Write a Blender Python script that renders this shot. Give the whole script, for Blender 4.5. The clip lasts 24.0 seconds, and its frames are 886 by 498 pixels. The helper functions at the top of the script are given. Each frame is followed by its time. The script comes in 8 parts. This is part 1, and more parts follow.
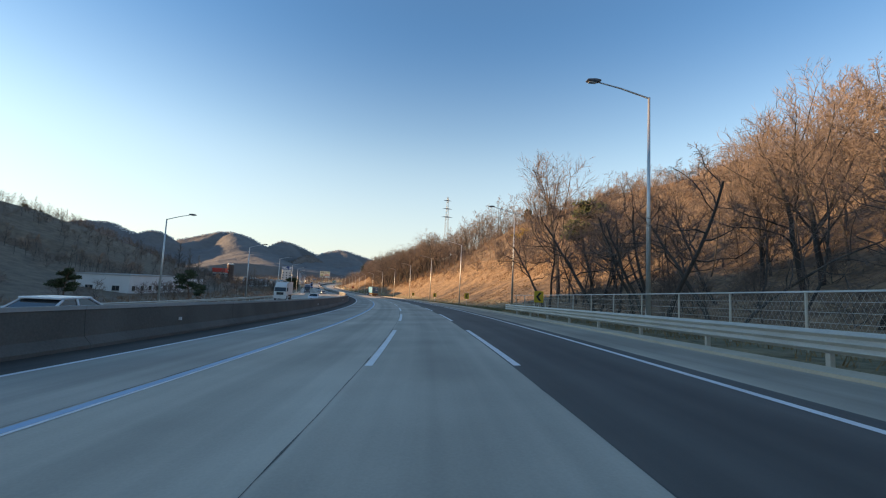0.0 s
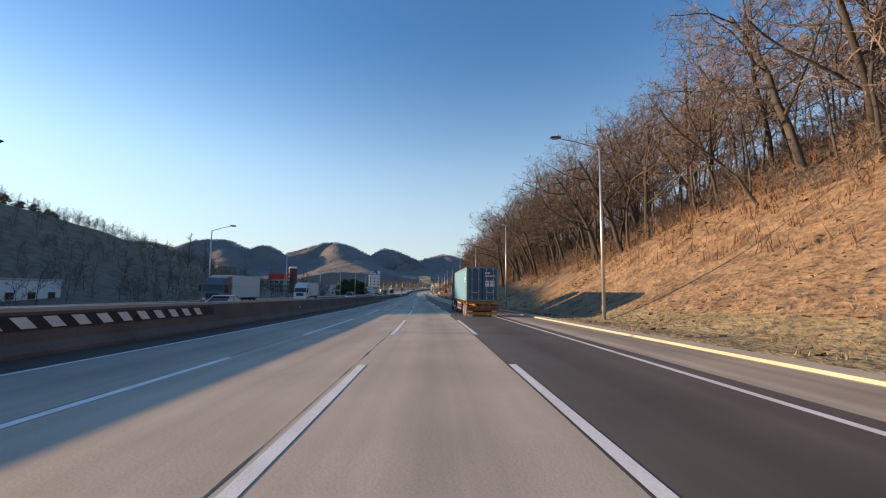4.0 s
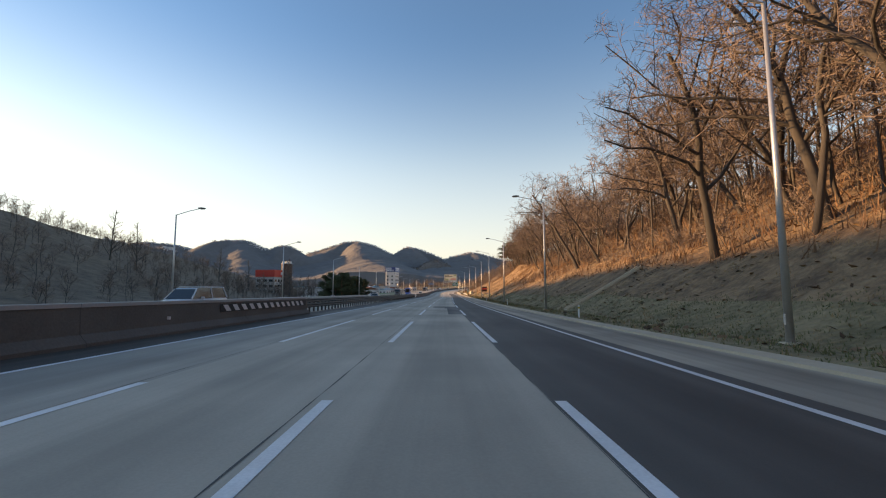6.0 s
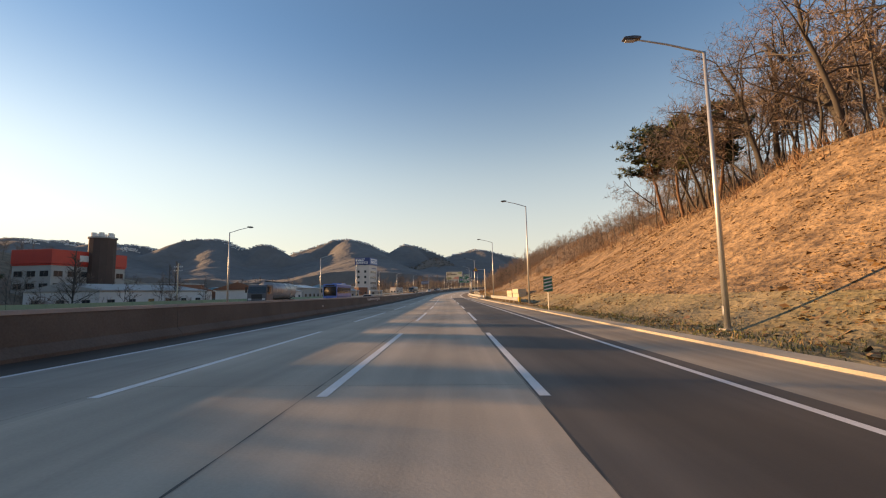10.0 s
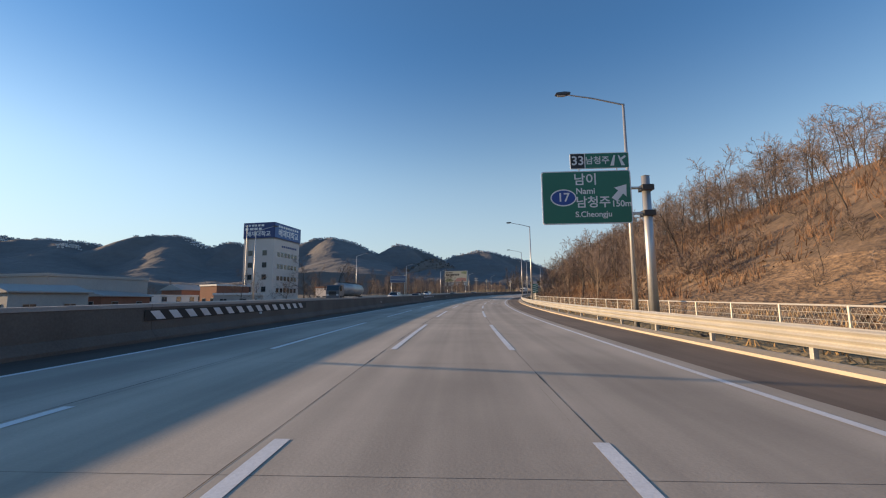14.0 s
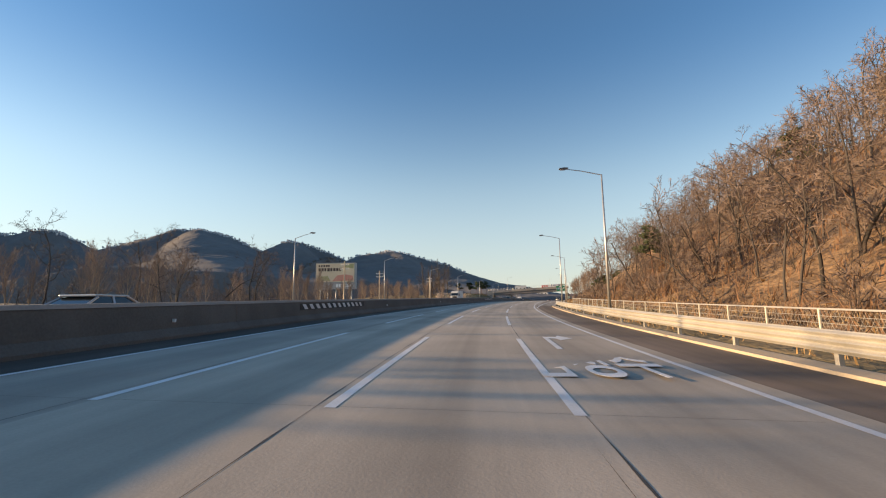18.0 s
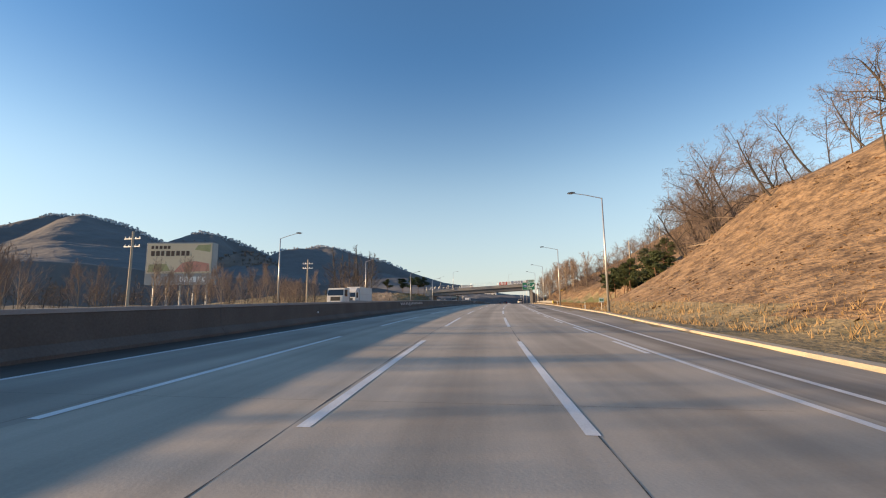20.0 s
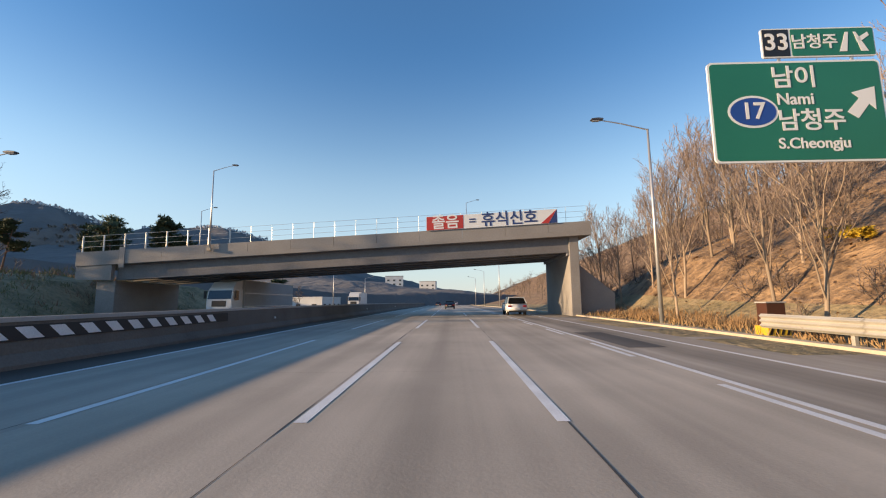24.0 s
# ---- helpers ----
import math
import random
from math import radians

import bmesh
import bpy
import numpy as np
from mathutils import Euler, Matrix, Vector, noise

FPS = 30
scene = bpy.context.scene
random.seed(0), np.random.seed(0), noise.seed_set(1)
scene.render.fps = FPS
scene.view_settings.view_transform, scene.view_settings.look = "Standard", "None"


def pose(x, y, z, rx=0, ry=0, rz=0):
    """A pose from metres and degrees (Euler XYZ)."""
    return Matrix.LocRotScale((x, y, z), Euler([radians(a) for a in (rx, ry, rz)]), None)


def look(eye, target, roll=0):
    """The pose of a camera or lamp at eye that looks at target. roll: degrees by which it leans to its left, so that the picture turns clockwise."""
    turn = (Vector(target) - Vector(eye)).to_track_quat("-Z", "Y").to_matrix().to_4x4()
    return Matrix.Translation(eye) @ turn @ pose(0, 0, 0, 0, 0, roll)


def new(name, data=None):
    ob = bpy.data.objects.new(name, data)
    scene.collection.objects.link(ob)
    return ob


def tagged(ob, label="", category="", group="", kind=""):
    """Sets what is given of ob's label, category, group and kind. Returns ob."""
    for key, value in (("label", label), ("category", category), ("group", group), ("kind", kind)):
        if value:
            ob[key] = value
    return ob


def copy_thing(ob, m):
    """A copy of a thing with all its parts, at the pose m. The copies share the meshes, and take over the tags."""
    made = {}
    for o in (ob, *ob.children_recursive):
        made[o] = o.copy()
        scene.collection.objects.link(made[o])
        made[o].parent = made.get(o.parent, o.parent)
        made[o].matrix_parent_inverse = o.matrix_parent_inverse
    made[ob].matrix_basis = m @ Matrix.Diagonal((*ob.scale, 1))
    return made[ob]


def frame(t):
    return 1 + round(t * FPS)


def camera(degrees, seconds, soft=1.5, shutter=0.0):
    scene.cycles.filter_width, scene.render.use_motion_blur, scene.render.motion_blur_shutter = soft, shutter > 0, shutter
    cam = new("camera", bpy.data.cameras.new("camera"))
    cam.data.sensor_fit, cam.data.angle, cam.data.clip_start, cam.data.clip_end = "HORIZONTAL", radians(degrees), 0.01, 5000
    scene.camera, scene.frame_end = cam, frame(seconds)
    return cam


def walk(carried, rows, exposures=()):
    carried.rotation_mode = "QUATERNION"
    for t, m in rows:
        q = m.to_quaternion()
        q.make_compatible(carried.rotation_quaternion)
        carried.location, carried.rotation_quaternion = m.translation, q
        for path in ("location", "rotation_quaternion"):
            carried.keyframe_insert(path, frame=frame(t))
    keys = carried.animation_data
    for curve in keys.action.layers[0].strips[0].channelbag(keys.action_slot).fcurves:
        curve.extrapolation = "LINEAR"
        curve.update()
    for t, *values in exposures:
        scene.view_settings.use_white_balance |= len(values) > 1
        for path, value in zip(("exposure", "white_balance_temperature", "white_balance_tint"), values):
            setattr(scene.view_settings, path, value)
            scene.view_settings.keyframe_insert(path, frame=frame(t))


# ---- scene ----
cam = camera(92.7, 24.0, soft=1.15)
PATH = [
    (0, -24.45, -186.69, 5.51, 95.07, -2.71, -17.95),
    (0.5, -19.36, -168.56, 4.99, 95.16, -2.26, -15.89),
    (1, -14.91, -150.17, 4.51, 95.09, -1.92, -13.76),
    (1.5, -11.11, -131.53, 4.04, 95.04, -1.76, -11.66),
    (2, -7.95, -112.74, 3.60, 95.12, -1.50, -9.64),
    (2.5, -5.41, -93.85, 3.19, 95.20, -1.24, -7.88),
    (3, -3.44, -74.89, 2.80, 95.29, -0.98, -6.12),
    (3.5, -1.99, -55.97, 2.44, 95.38, -0.74, -4.78),
    (4, -0.98, -37.18, 2.11, 95.47, -0.45, -3.44),
    (4.5, -0.35, -18.54, 1.81, 95.37, -0.39, -2.12),
    (5, -0.00, -0.00, 1.54, 95.42, -0.33, -0.77),
    (5.5, 0.14, 18.51, 1.29, 95.45, -0.03, -0.18),
    (6, 0.17, 36.98, 1.06, 95.49, 0.16, 0.07),
    (6.5, 0.16, 55.42, 0.85, 95.64, 0.37, 0.35),
    (7, 0.18, 73.86, 0.66, 95.76, 0.54, 0.44),
    (7.5, 0.26, 92.29, 0.49, 95.80, 0.69, 0.61),
    (8, 0.47, 110.72, 0.34, 95.93, 0.78, 0.59),
    (8.5, 0.78, 129.22, 0.20, 95.82, 0.82, 0.57),
    (9, 1.17, 147.89, 0.08, 95.79, 0.81, 0.50),
    (9.5, 1.57, 166.73, -0.03, 95.89, 0.86, 0.51),
    (10, 1.86, 185.73, -0.11, 95.88, 1.05, 0.51),
    (10.5, 2.04, 204.85, -0.17, 95.99, 0.80, 0.88),
    (11, 2.10, 224.03, -0.21, 95.91, 0.65, 0.88),
    (11.5, 2.05, 243.26, -0.22, 96.10, 0.53, 0.93),
    (12, 1.95, 262.55, -0.20, 96.23, 0.44, 1.29),
    (12.5, 1.84, 281.84, -0.16, 96.36, 0.34, 1.35),
    (13, 1.76, 301.07, -0.10, 96.50, 0.25, 1.41),
    (13.5, 1.83, 320.22, 0.00, 96.69, 0.37, 0.82),
    (14, 2.16, 339.31, 0.15, 96.88, 0.57, 0.35),
    (14.5, 2.86, 358.28, 0.34, 97.02, -0.04, -0.77),
    (15, 4.04, 377.06, 0.58, 97.28, -0.25, -1.79),
    (15.5, 5.71, 395.65, 0.85, 97.35, 0.21, -2.49),
    (16, 7.91, 414.03, 1.15, 97.44, 0.30, -3.50),
    (16.5, 10.64, 432.20, 1.48, 97.61, 0.62, -4.73),
    (17, 13.95, 450.18, 1.85, 97.66, 0.73, -6.57),
    (17.5, 17.86, 467.93, 2.23, 97.69, 0.65, -9.13),
    (18, 22.42, 485.42, 2.62, 97.76, 0.64, -11.29),
    (18.5, 27.59, 502.66, 3.02, 97.67, 0.77, -13.07),
    (19, 33.36, 519.63, 3.42, 97.76, 0.80, -15.12),
    (19.5, 39.68, 536.33, 3.83, 97.78, 0.71, -16.93),
    (20, 46.51, 552.76, 4.21, 97.79, 0.62, -18.73),
    (20.5, 53.76, 568.94, 4.59, 97.81, 0.52, -20.02),
    (21, 61.36, 584.90, 4.95, 97.74, 0.33, -21.22),
    (21.5, 69.21, 600.68, 5.28, 97.87, 0.53, -22.21),
    (22, 77.23, 616.31, 5.58, 97.94, 0.58, -23.37),
    (22.5, 85.38, 631.87, 5.85, 97.74, 0.44, -24.29),
    (23, 93.62, 647.41, 6.09, 97.63, 0.50, -25.16),
    (23.5, 101.90, 662.97, 6.30, 97.35, 0.64, -25.85),
    (24, 110.18, 678.56, 6.47, 97.24, 0.67, -26.50),
]
# seconds, stops, kelvin, tint
EXPOSURE = [(0, 1.5, 8500, 12), (1, 1.6, 10800, 22), (1.5, 1.6, 10600, 22), (4, 1.2, 7300, 12), (5, 1.18, 7800, 12), (6, 1.55, 10400, 20), (7, 1.55, 10900, 20), (8, 1.6, 11500, 20), (9, 1.55, 11500, 20), (10, 1.28, 10800, 20), (11.5, 1.1, 7900, 11), (14, 0.95, 7250, 11), (18, 1.2, 8350, 11), (21, 1.2, 7500, 10), (24, 1.22, 7300, 10)]
walk(cam, [(t, pose(*p)) for t, *p in PATH], EXPOSURE)

# the way of the road, every 35 m: heading, height, cross fall, and the lane line beside the path
HEADING = [-20.66, -16.74, -12.84, -9.14, -5.87, -3.23, -1.29, -0.22, -0.01, -0.43, -1.04, -1.14, -0.53, 0.10, 0.38, 0.16, -1.24, -3.85, -6.89, -10.35, -14.33, -18.42, -22.17, -25.13, -26.99, -27.84, -27.99, -27.76, -27.44, -27.12, -26.80]
HEIGHT = [5.00, 3.97, 3.04, 2.20, 1.45, 0.78, 0.20, -0.28, -0.69, -1.04, -1.32, -1.54, -1.68, -1.75, -1.74, -1.64, -1.42, -1.04, -0.52, 0.11, 0.84, 1.61, 2.40, 3.14, 3.82, 4.38, 4.80, 5.10, 5.25, 5.30, 5.23]
FALL = [-0.0487, -0.0429, -0.0372, -0.0288, -0.0202, -0.0119, -0.0037, 0.0022, 0.0066, 0.0089, 0.0093, 0.0091, 0.0079, 0.0066, 0.0048, 0.0030, 0.0080, 0.0130, 0.0175, 0.0219, 0.0224, 0.0214, 0.0176, 0.0122, 0.0073, 0.0026, 0.0003, -0.0006, -0.0011, -0.0014, -0.0015]
OFFSET = [-1.26, -1.24, -1.32, -1.38, -1.44, -1.52, -1.56, -1.68, -1.85, -1.99, -2.08, -2.10, -2.07, -1.96, -1.96, -1.98, -2.03, -2.13, -2.23, -2.26, -2.39, -2.49, -2.49, -2.44, -2.28, -2.11, -2.08, -2.11, -2.11, -2.10, -2.10]
START = (-35.667, -219.833)

# ---- light ----
SUN_EL, SUN_AZ = radians(10.0), radians(75.8)
world = bpy.data.worlds.new("sky")
scene.world = world
world.use_nodes = True
wn = world.node_tree.nodes
sky = wn.new("ShaderNodeTexSky")
sky.sky_type, sky.sun_disc = "NISHITA", False
sky.sun_elevation, sky.sun_rotation = SUN_EL, -SUN_AZ
sky.altitude, sky.air_density, sky.dust_density, sky.ozone_density = 100, 1.0, 0.15, 2.6
wl = world.node_tree.links
wn["Background"].inputs["Strength"].default_value = 0.129


def sky_mix(blend, fac, a, b_):
    m = wn.new("ShaderNodeMix")
    m.data_type, m.blend_type = "RGBA", blend
    for socket, value in (("Factor", fac), ("A", a), ("B", b_)):
        if isinstance(value, (float, tuple)):
            m.inputs[socket].default_value = value
        else:
            wl.new(value, m.inputs[socket])
    return m.outputs["Result"]


def by_height(z0, z1, v0, v1):
    """A smooth step over the sine of the height above the horizon."""
    r = wn.new("ShaderNodeMapRange")
    r.interpolation_type = "SMOOTHSTEP"
    for socket, value in (("From Min", z0), ("From Max", z1), ("To Min", v0), ("To Max", v1)):
        r.inputs[socket].default_value = value
    wl.new(up.outputs["Z"], r.inputs["Value"])
    return r.outputs[0]


way = wn.new("ShaderNodeTexCoord")
up = wn.new("ShaderNodeSeparateXYZ")
wl.new(way.outputs["Generated"], up.inputs[0])
# deep blue overhead, a pale haze low down all round
deep = sky_mix("MULTIPLY", by_height(0.24, 0.56, 0.0, 1.0), sky.outputs[0], (0.42, 0.70, 0.93, 1.0))
hazy = sky_mix("MIX", by_height(-0.02, 0.36, 0.74, 0.0), deep, (1.7, 2.05, 2.7, 1.0))
wl.new(hazy, wn["Background"].inputs["Color"])
sun = new("sun", bpy.data.lights.new("sun", "SUN"))
sun.data.energy, sun.data.angle, sun.data.color = 3.45, radians(0.6), (1.0, 0.73, 0.47)
to_sun = Vector((-math.sin(SUN_AZ) * math.cos(SUN_EL), math.cos(SUN_AZ) * math.cos(SUN_EL), math.sin(SUN_EL)))
sun.matrix_world = look(to_sun * 300, (0, 0, 0))

# ---- the road's frame: s metres along, w metres to the right of the middle lane's left line ----
KS = np.arange(len(HEADING)) * 35.0 - 35.0
FS = np.arange(-400.0, 1700.0, 1.0)
FH = np.radians(np.interp(FS, KS, HEADING))
kern = np.ones(21) / 21
FH = np.convolve(np.pad(FH, 10, "edge"), kern, "valid")
FX, FY = np.cumsum(-np.sin(FH)), np.cumsum(np.cos(FH))
i0 = int(np.argmin(abs(FS + 35)))
FX, FY = FX - FX[i0] + START[0], FY - FY[i0] + START[1]
FZ = np.convolve(np.pad(np.interp(FS, KS, HEIGHT), 10, "edge"), kern, "valid")
FB = np.interp(FS, KS, FALL)
FO = np.convolve(np.pad(np.interp(FS, KS, OFFSET), 10, "edge"), kern, "valid")


def road_xyz(s, w, z):
    """World places of road coordinates, arrays or numbers."""
    s, w, z = np.broadcast_arrays(np.asarray(s, float), np.asarray(w, float), np.asarray(z, float))
    h, o = np.interp(s, FS, FH), np.interp(s, FS, FO)
    u = w + o
    x = np.interp(s, FS, FX) + np.cos(h) * u
    y = np.interp(s, FS, FY) + np.sin(h) * u
    bank = np.interp(s, FS, FB) * np.clip(u, -26, 13) * np.clip((260 - abs(u)) / 200, 0, 1)
    return np.stack([x, y, np.interp(s, FS, FZ) - bank + z], -1)


def at(s, w, z=0.0, turn=0.0):
    """A pose on the road: y along it, x to the right; turn in degrees."""
    p = road_xyz(s, w, z)
    return pose(p[0], p[1], p[2], 0, 0, math.degrees(np.interp(s, FS, FH)) + turn)


# ---- materials ----
def material(name, base, rough=0.8, metal=0.0, dark=None, scale=2.0, fine=40.0, bump=0.15, mix=0.5, stretch=(1, 1, 1), spec=0.5, random_tint=0.0, depth=0.02):
    """Two scales of noise between two colours, with a fine relief."""
    m = bpy.data.materials.new(name)
    m.use_nodes = True
    n, k = m.node_tree.nodes, m.node_tree.links
    b = n["Principled BSDF"]
    b.inputs["Roughness"].default_value, b.inputs["Metallic"].default_value = rough, metal
    b.inputs["Specular IOR Level"].default_value = spec
    dark = dark or tuple(c * 0.7 for c in base)
    tc = n.new("ShaderNodeTexCoord")
    mp = n.new("ShaderNodeMapping")
    mp.inputs["Scale"].default_value = stretch
    k.new(tc.outputs["Object"], mp.inputs["Vector"])
    big, small = n.new("ShaderNodeTexNoise"), n.new("ShaderNodeTexNoise")
    big.inputs["Scale"].default_value, small.inputs["Scale"].default_value = scale, fine
    big.inputs["Detail"].default_value, small.inputs["Detail"].default_value = 6, 4
    for t in (big, small):
        k.new(mp.outputs[0], t.inputs["Vector"])
    add = n.new("ShaderNodeMix")
    add.inputs["Factor"].default_value = 0.4
    k.new(big.outputs["Fac"], add.inputs["A"])
    k.new(small.outputs["Fac"], add.inputs["B"])
    ramp = n.new("ShaderNodeMapRange")
    ramp.inputs["From Min"].default_value, ramp.inputs["From Max"].default_value = 0.5 - mix * 0.5, 0.5 + mix * 0.5
    k.new(add.outputs[0], ramp.inputs["Value"])
    col = n.new("ShaderNodeMix")
    col.data_type = "RGBA"
    col.inputs["A"].default_value, col.inputs["B"].default_value = (*dark, 1), (*base, 1)
    k.new(ramp.outputs[0], col.inputs["Factor"])
    out = col.outputs["Result"]
    if random_tint:
        info, hsv, rng = n.new("ShaderNodeObjectInfo"), n.new("ShaderNodeHueSaturation"), n.new("ShaderNodeMapRange")
        rng.inputs["To Min"].default_value, rng.inputs["To Max"].default_value = 1 - random_tint, 1 + random_tint
        k.new(info.outputs["Random"], rng.inputs["Value"])
        k.new(rng.outputs[0], hsv.inputs["Value"])
        k.new(out, hsv.inputs["Color"])
        out = hsv.outputs["Color"]
    k.new(out, b.inputs["Base Color"])
    if bump:
        bm_ = n.new("ShaderNodeBump")
        bm_.inputs["Strength"].default_value, bm_.inputs["Distance"].default_value = bump, depth
        k.new(small.outputs["Fac"], bm_.inputs["Height"])
        k.new(bm_.outputs[0], b.inputs["Normal"])
    return m


def paving(name, base, dark, rough=0.85, track=0.3, fine=30.0, bump=0.12):
    """Paving with dark wheel tracks and stains drawn out along the road (u along, v across, in metres)."""
    m = material(name, base, rough, dark=dark, scale=0.35, fine=fine, bump=bump, mix=0.5)
    n, k = m.node_tree.nodes, m.node_tree.links
    b = n["Principled BSDF"]
    src = b.inputs["Base Color"].links[0].from_socket
    uv, mp, no = n.new("ShaderNodeUVMap"), n.new("ShaderNodeMapping"), n.new("ShaderNodeTexNoise")
    mp.inputs["Scale"].default_value = (0.012, 1.5, 1)
    no.inputs["Scale"].default_value, no.inputs["Detail"].default_value = 1.0, 5
    k.new(uv.outputs[0], mp.inputs[0])
    k.new(mp.outputs[0], no.inputs["Vector"])
    mp2, no2 = n.new("ShaderNodeMapping"), n.new("ShaderNodeTexNoise")
    mp2.inputs["Scale"].default_value = (0.16, 0.5, 1)
    no2.inputs["Scale"].default_value, no2.inputs["Detail"].default_value = 1.0, 6
    k.new(uv.outputs[0], mp2.inputs[0])
    k.new(mp2.outputs[0], no2.inputs["Vector"])
    su = n.new("ShaderNodeMath")
    su.operation = "MULTIPLY"
    k.new(no.outputs["Fac"], su.inputs[0])
    k.new(no2.outputs["Fac"], su.inputs[1])
    rg = n.new("ShaderNodeMapRange")
    rg.inputs["From Min"].default_value, rg.inputs["From Max"].default_value = 0.15, 0.36
    rg.inputs["To Min"].default_value, rg.inputs["To Max"].default_value = 1 - track, 1.08
    k.new(su.outputs[0], rg.inputs["Value"])
    # the oil-dark strip in mid-lane, and slab tones and shadows painted as cross bands
    sep, ph, cs, lane = n.new("ShaderNodeSeparateXYZ"), n.new("ShaderNodeMath"), n.new("ShaderNodeMath"), n.new("ShaderNodeMapRange")
    k.new(uv.outputs[0], sep.inputs[0])
    ph.operation = "MULTIPLY_ADD"
    ph.inputs[1].default_value, ph.inputs[2].default_value = 2 * math.pi / 3.42, -1.7 * 2 * math.pi / 3.42
    k.new(sep.outputs["Y"], ph.inputs[0])
    cs.operation = "COSINE"
    k.new(ph.outputs[0], cs.inputs[0])
    lane.interpolation_type = "SMOOTHSTEP"
    lane.inputs["From Min"].default_value, lane.inputs["From Max"].default_value = -0.5, 1.0
    lane.inputs["To Min"].default_value, lane.inputs["To Max"].default_value = 1.05, 1.05 - 0.75 * track
    k.new(cs.outputs[0], lane.inputs["Value"])
    mp3, no3, cross, mul = n.new("ShaderNodeMapping"), n.new("ShaderNodeTexNoise"), n.new("ShaderNodeMapRange"), n.new("ShaderNodeMath")
    mp3.inputs["Scale"].default_value = (0.22, 0.07, 1)
    no3.inputs["Scale"].default_value, no3.inputs["Detail"].default_value = 1.0, 4
    k.new(uv.outputs[0], mp3.inputs[0])
    k.new(mp3.outputs[0], no3.inputs["Vector"])
    cross.inputs["From Min"].default_value, cross.inputs["From Max"].default_value = 0.3, 0.62
    cross.inputs["To Min"].default_value, cross.inputs["To Max"].default_value = 0.86, 1.05
    k.new(no3.outputs["Fac"], cross.inputs["Value"])
    mul.operation = "MULTIPLY"
    k.new(lane.outputs[0], mul.inputs[0])
    k.new(cross.outputs[0], mul.inputs[1])
    su2 = n.new("ShaderNodeMath")
    su2.operation = "MULTIPLY"
    k.new(rg.outputs[0], su2.inputs[0])
    k.new(mul.outputs[0], su2.inputs[1])
    mu = n.new("ShaderNodeMix")
    mu.data_type, mu.blend_type = "RGBA", "MULTIPLY"
    mu.inputs["Factor"].default_value = 1.0
    k.new(src, mu.inputs["A"])
    k.new(su2.outputs[0], mu.inputs["B"])
    k.new(mu.outputs["Result"], b.inputs["Base Color"])
    return m


CONCRETE = paving("concrete_paving", (0.545, 0.468, 0.375), (0.41, 0.35, 0.28), track=0.2)
CONCRETE_OLD = paving("worn_concrete_paving", (0.465, 0.405, 0.335), (0.35, 0.30, 0.245), track=0.2)
# inner shoulder coloured darker than the lanes beside it
INNER_DARK = paving("dark_inner_shoulder", (0.125, 0.112, 0.097), (0.065, 0.057, 0.049), 0.95, 0.4, 40)
DUST = paving("dusty_inner_shoulder", (0.30, 0.27, 0.235), (0.19, 0.17, 0.145), 0.95, 0.4, 40)
EXIT_PAVING = paving("grey_exit_lane_asphalt", (0.45, 0.39, 0.32), (0.33, 0.285, 0.235), 0.9, 0.35, 50)
ASPHALT = paving("dark_asphalt", (0.134, 0.118, 0.102), (0.09, 0.079, 0.069), 0.75, 0.3, 60)
ASPHALT_OLD = paving("worn_asphalt", (0.19, 0.172, 0.155), (0.12, 0.11, 0.10), 0.85, 0.35, 50)
SHOULDER = paving("brown_asphalt", (0.54, 0.455, 0.355), (0.40, 0.33, 0.255), 0.9, 0.35, 50)
SHOULDER_OLD = paving("dark_brown_asphalt", (0.27, 0.20, 0.15), (0.18, 0.132, 0.10), 0.9, 0.35, 50)
PAINT = material("white_road_paint", (0.86, 0.855, 0.84), 0.6, dark=(0.64, 0.63, 0.61), scale=1.2, fine=30, mix=0.35)
PAINT_BLUE = material("blue_road_paint", (0.18, 0.42, 0.62), 0.6, dark=(0.2, 0.32, 0.42), scale=1.2, fine=30)
JOINT = material("joint_sealant", (0.07, 0.066, 0.06), 0.7, scale=3, fine=30)
KERB = material("kerb_concrete", (0.6, 0.51, 0.385), 0.9, dark=(0.45, 0.37, 0.27), scale=1.0, fine=20)
# barrier panels coloured much darker than the coping on top
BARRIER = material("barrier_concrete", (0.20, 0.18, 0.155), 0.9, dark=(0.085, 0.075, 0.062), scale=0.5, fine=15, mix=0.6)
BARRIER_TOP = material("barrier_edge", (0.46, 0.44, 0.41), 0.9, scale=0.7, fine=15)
BLACK_PAINT = material("black_paint", (0.03, 0.03, 0.03), 0.6, scale=2)
STEEL = material("galvanised_steel", (0.62, 0.62, 0.6), 0.45, 0.7, dark=(0.48, 0.47, 0.45), scale=1.5, fine=20, bump=0.05)
RAIL = material("weathered_rail_steel", (0.60, 0.57, 0.50), 0.5, 0.35, dark=(0.42, 0.39, 0.33), scale=0.8, fine=20, bump=0.05)
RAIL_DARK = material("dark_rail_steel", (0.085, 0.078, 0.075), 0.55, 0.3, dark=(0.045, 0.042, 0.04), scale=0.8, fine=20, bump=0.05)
LITTER = material("dry_grass_and_leaves", (0.36, 0.235, 0.135), 0.95, dark=(0.135, 0.087, 0.053), scale=0.6, fine=2.6, bump=1.0, mix=0.25, depth=0.28)
SCRUB = material("woodland_floor", (0.225, 0.155, 0.102), 0.95, dark=(0.09, 0.063, 0.042), scale=0.3, fine=2.5, bump=0.9, mix=0.3, depth=0.2)
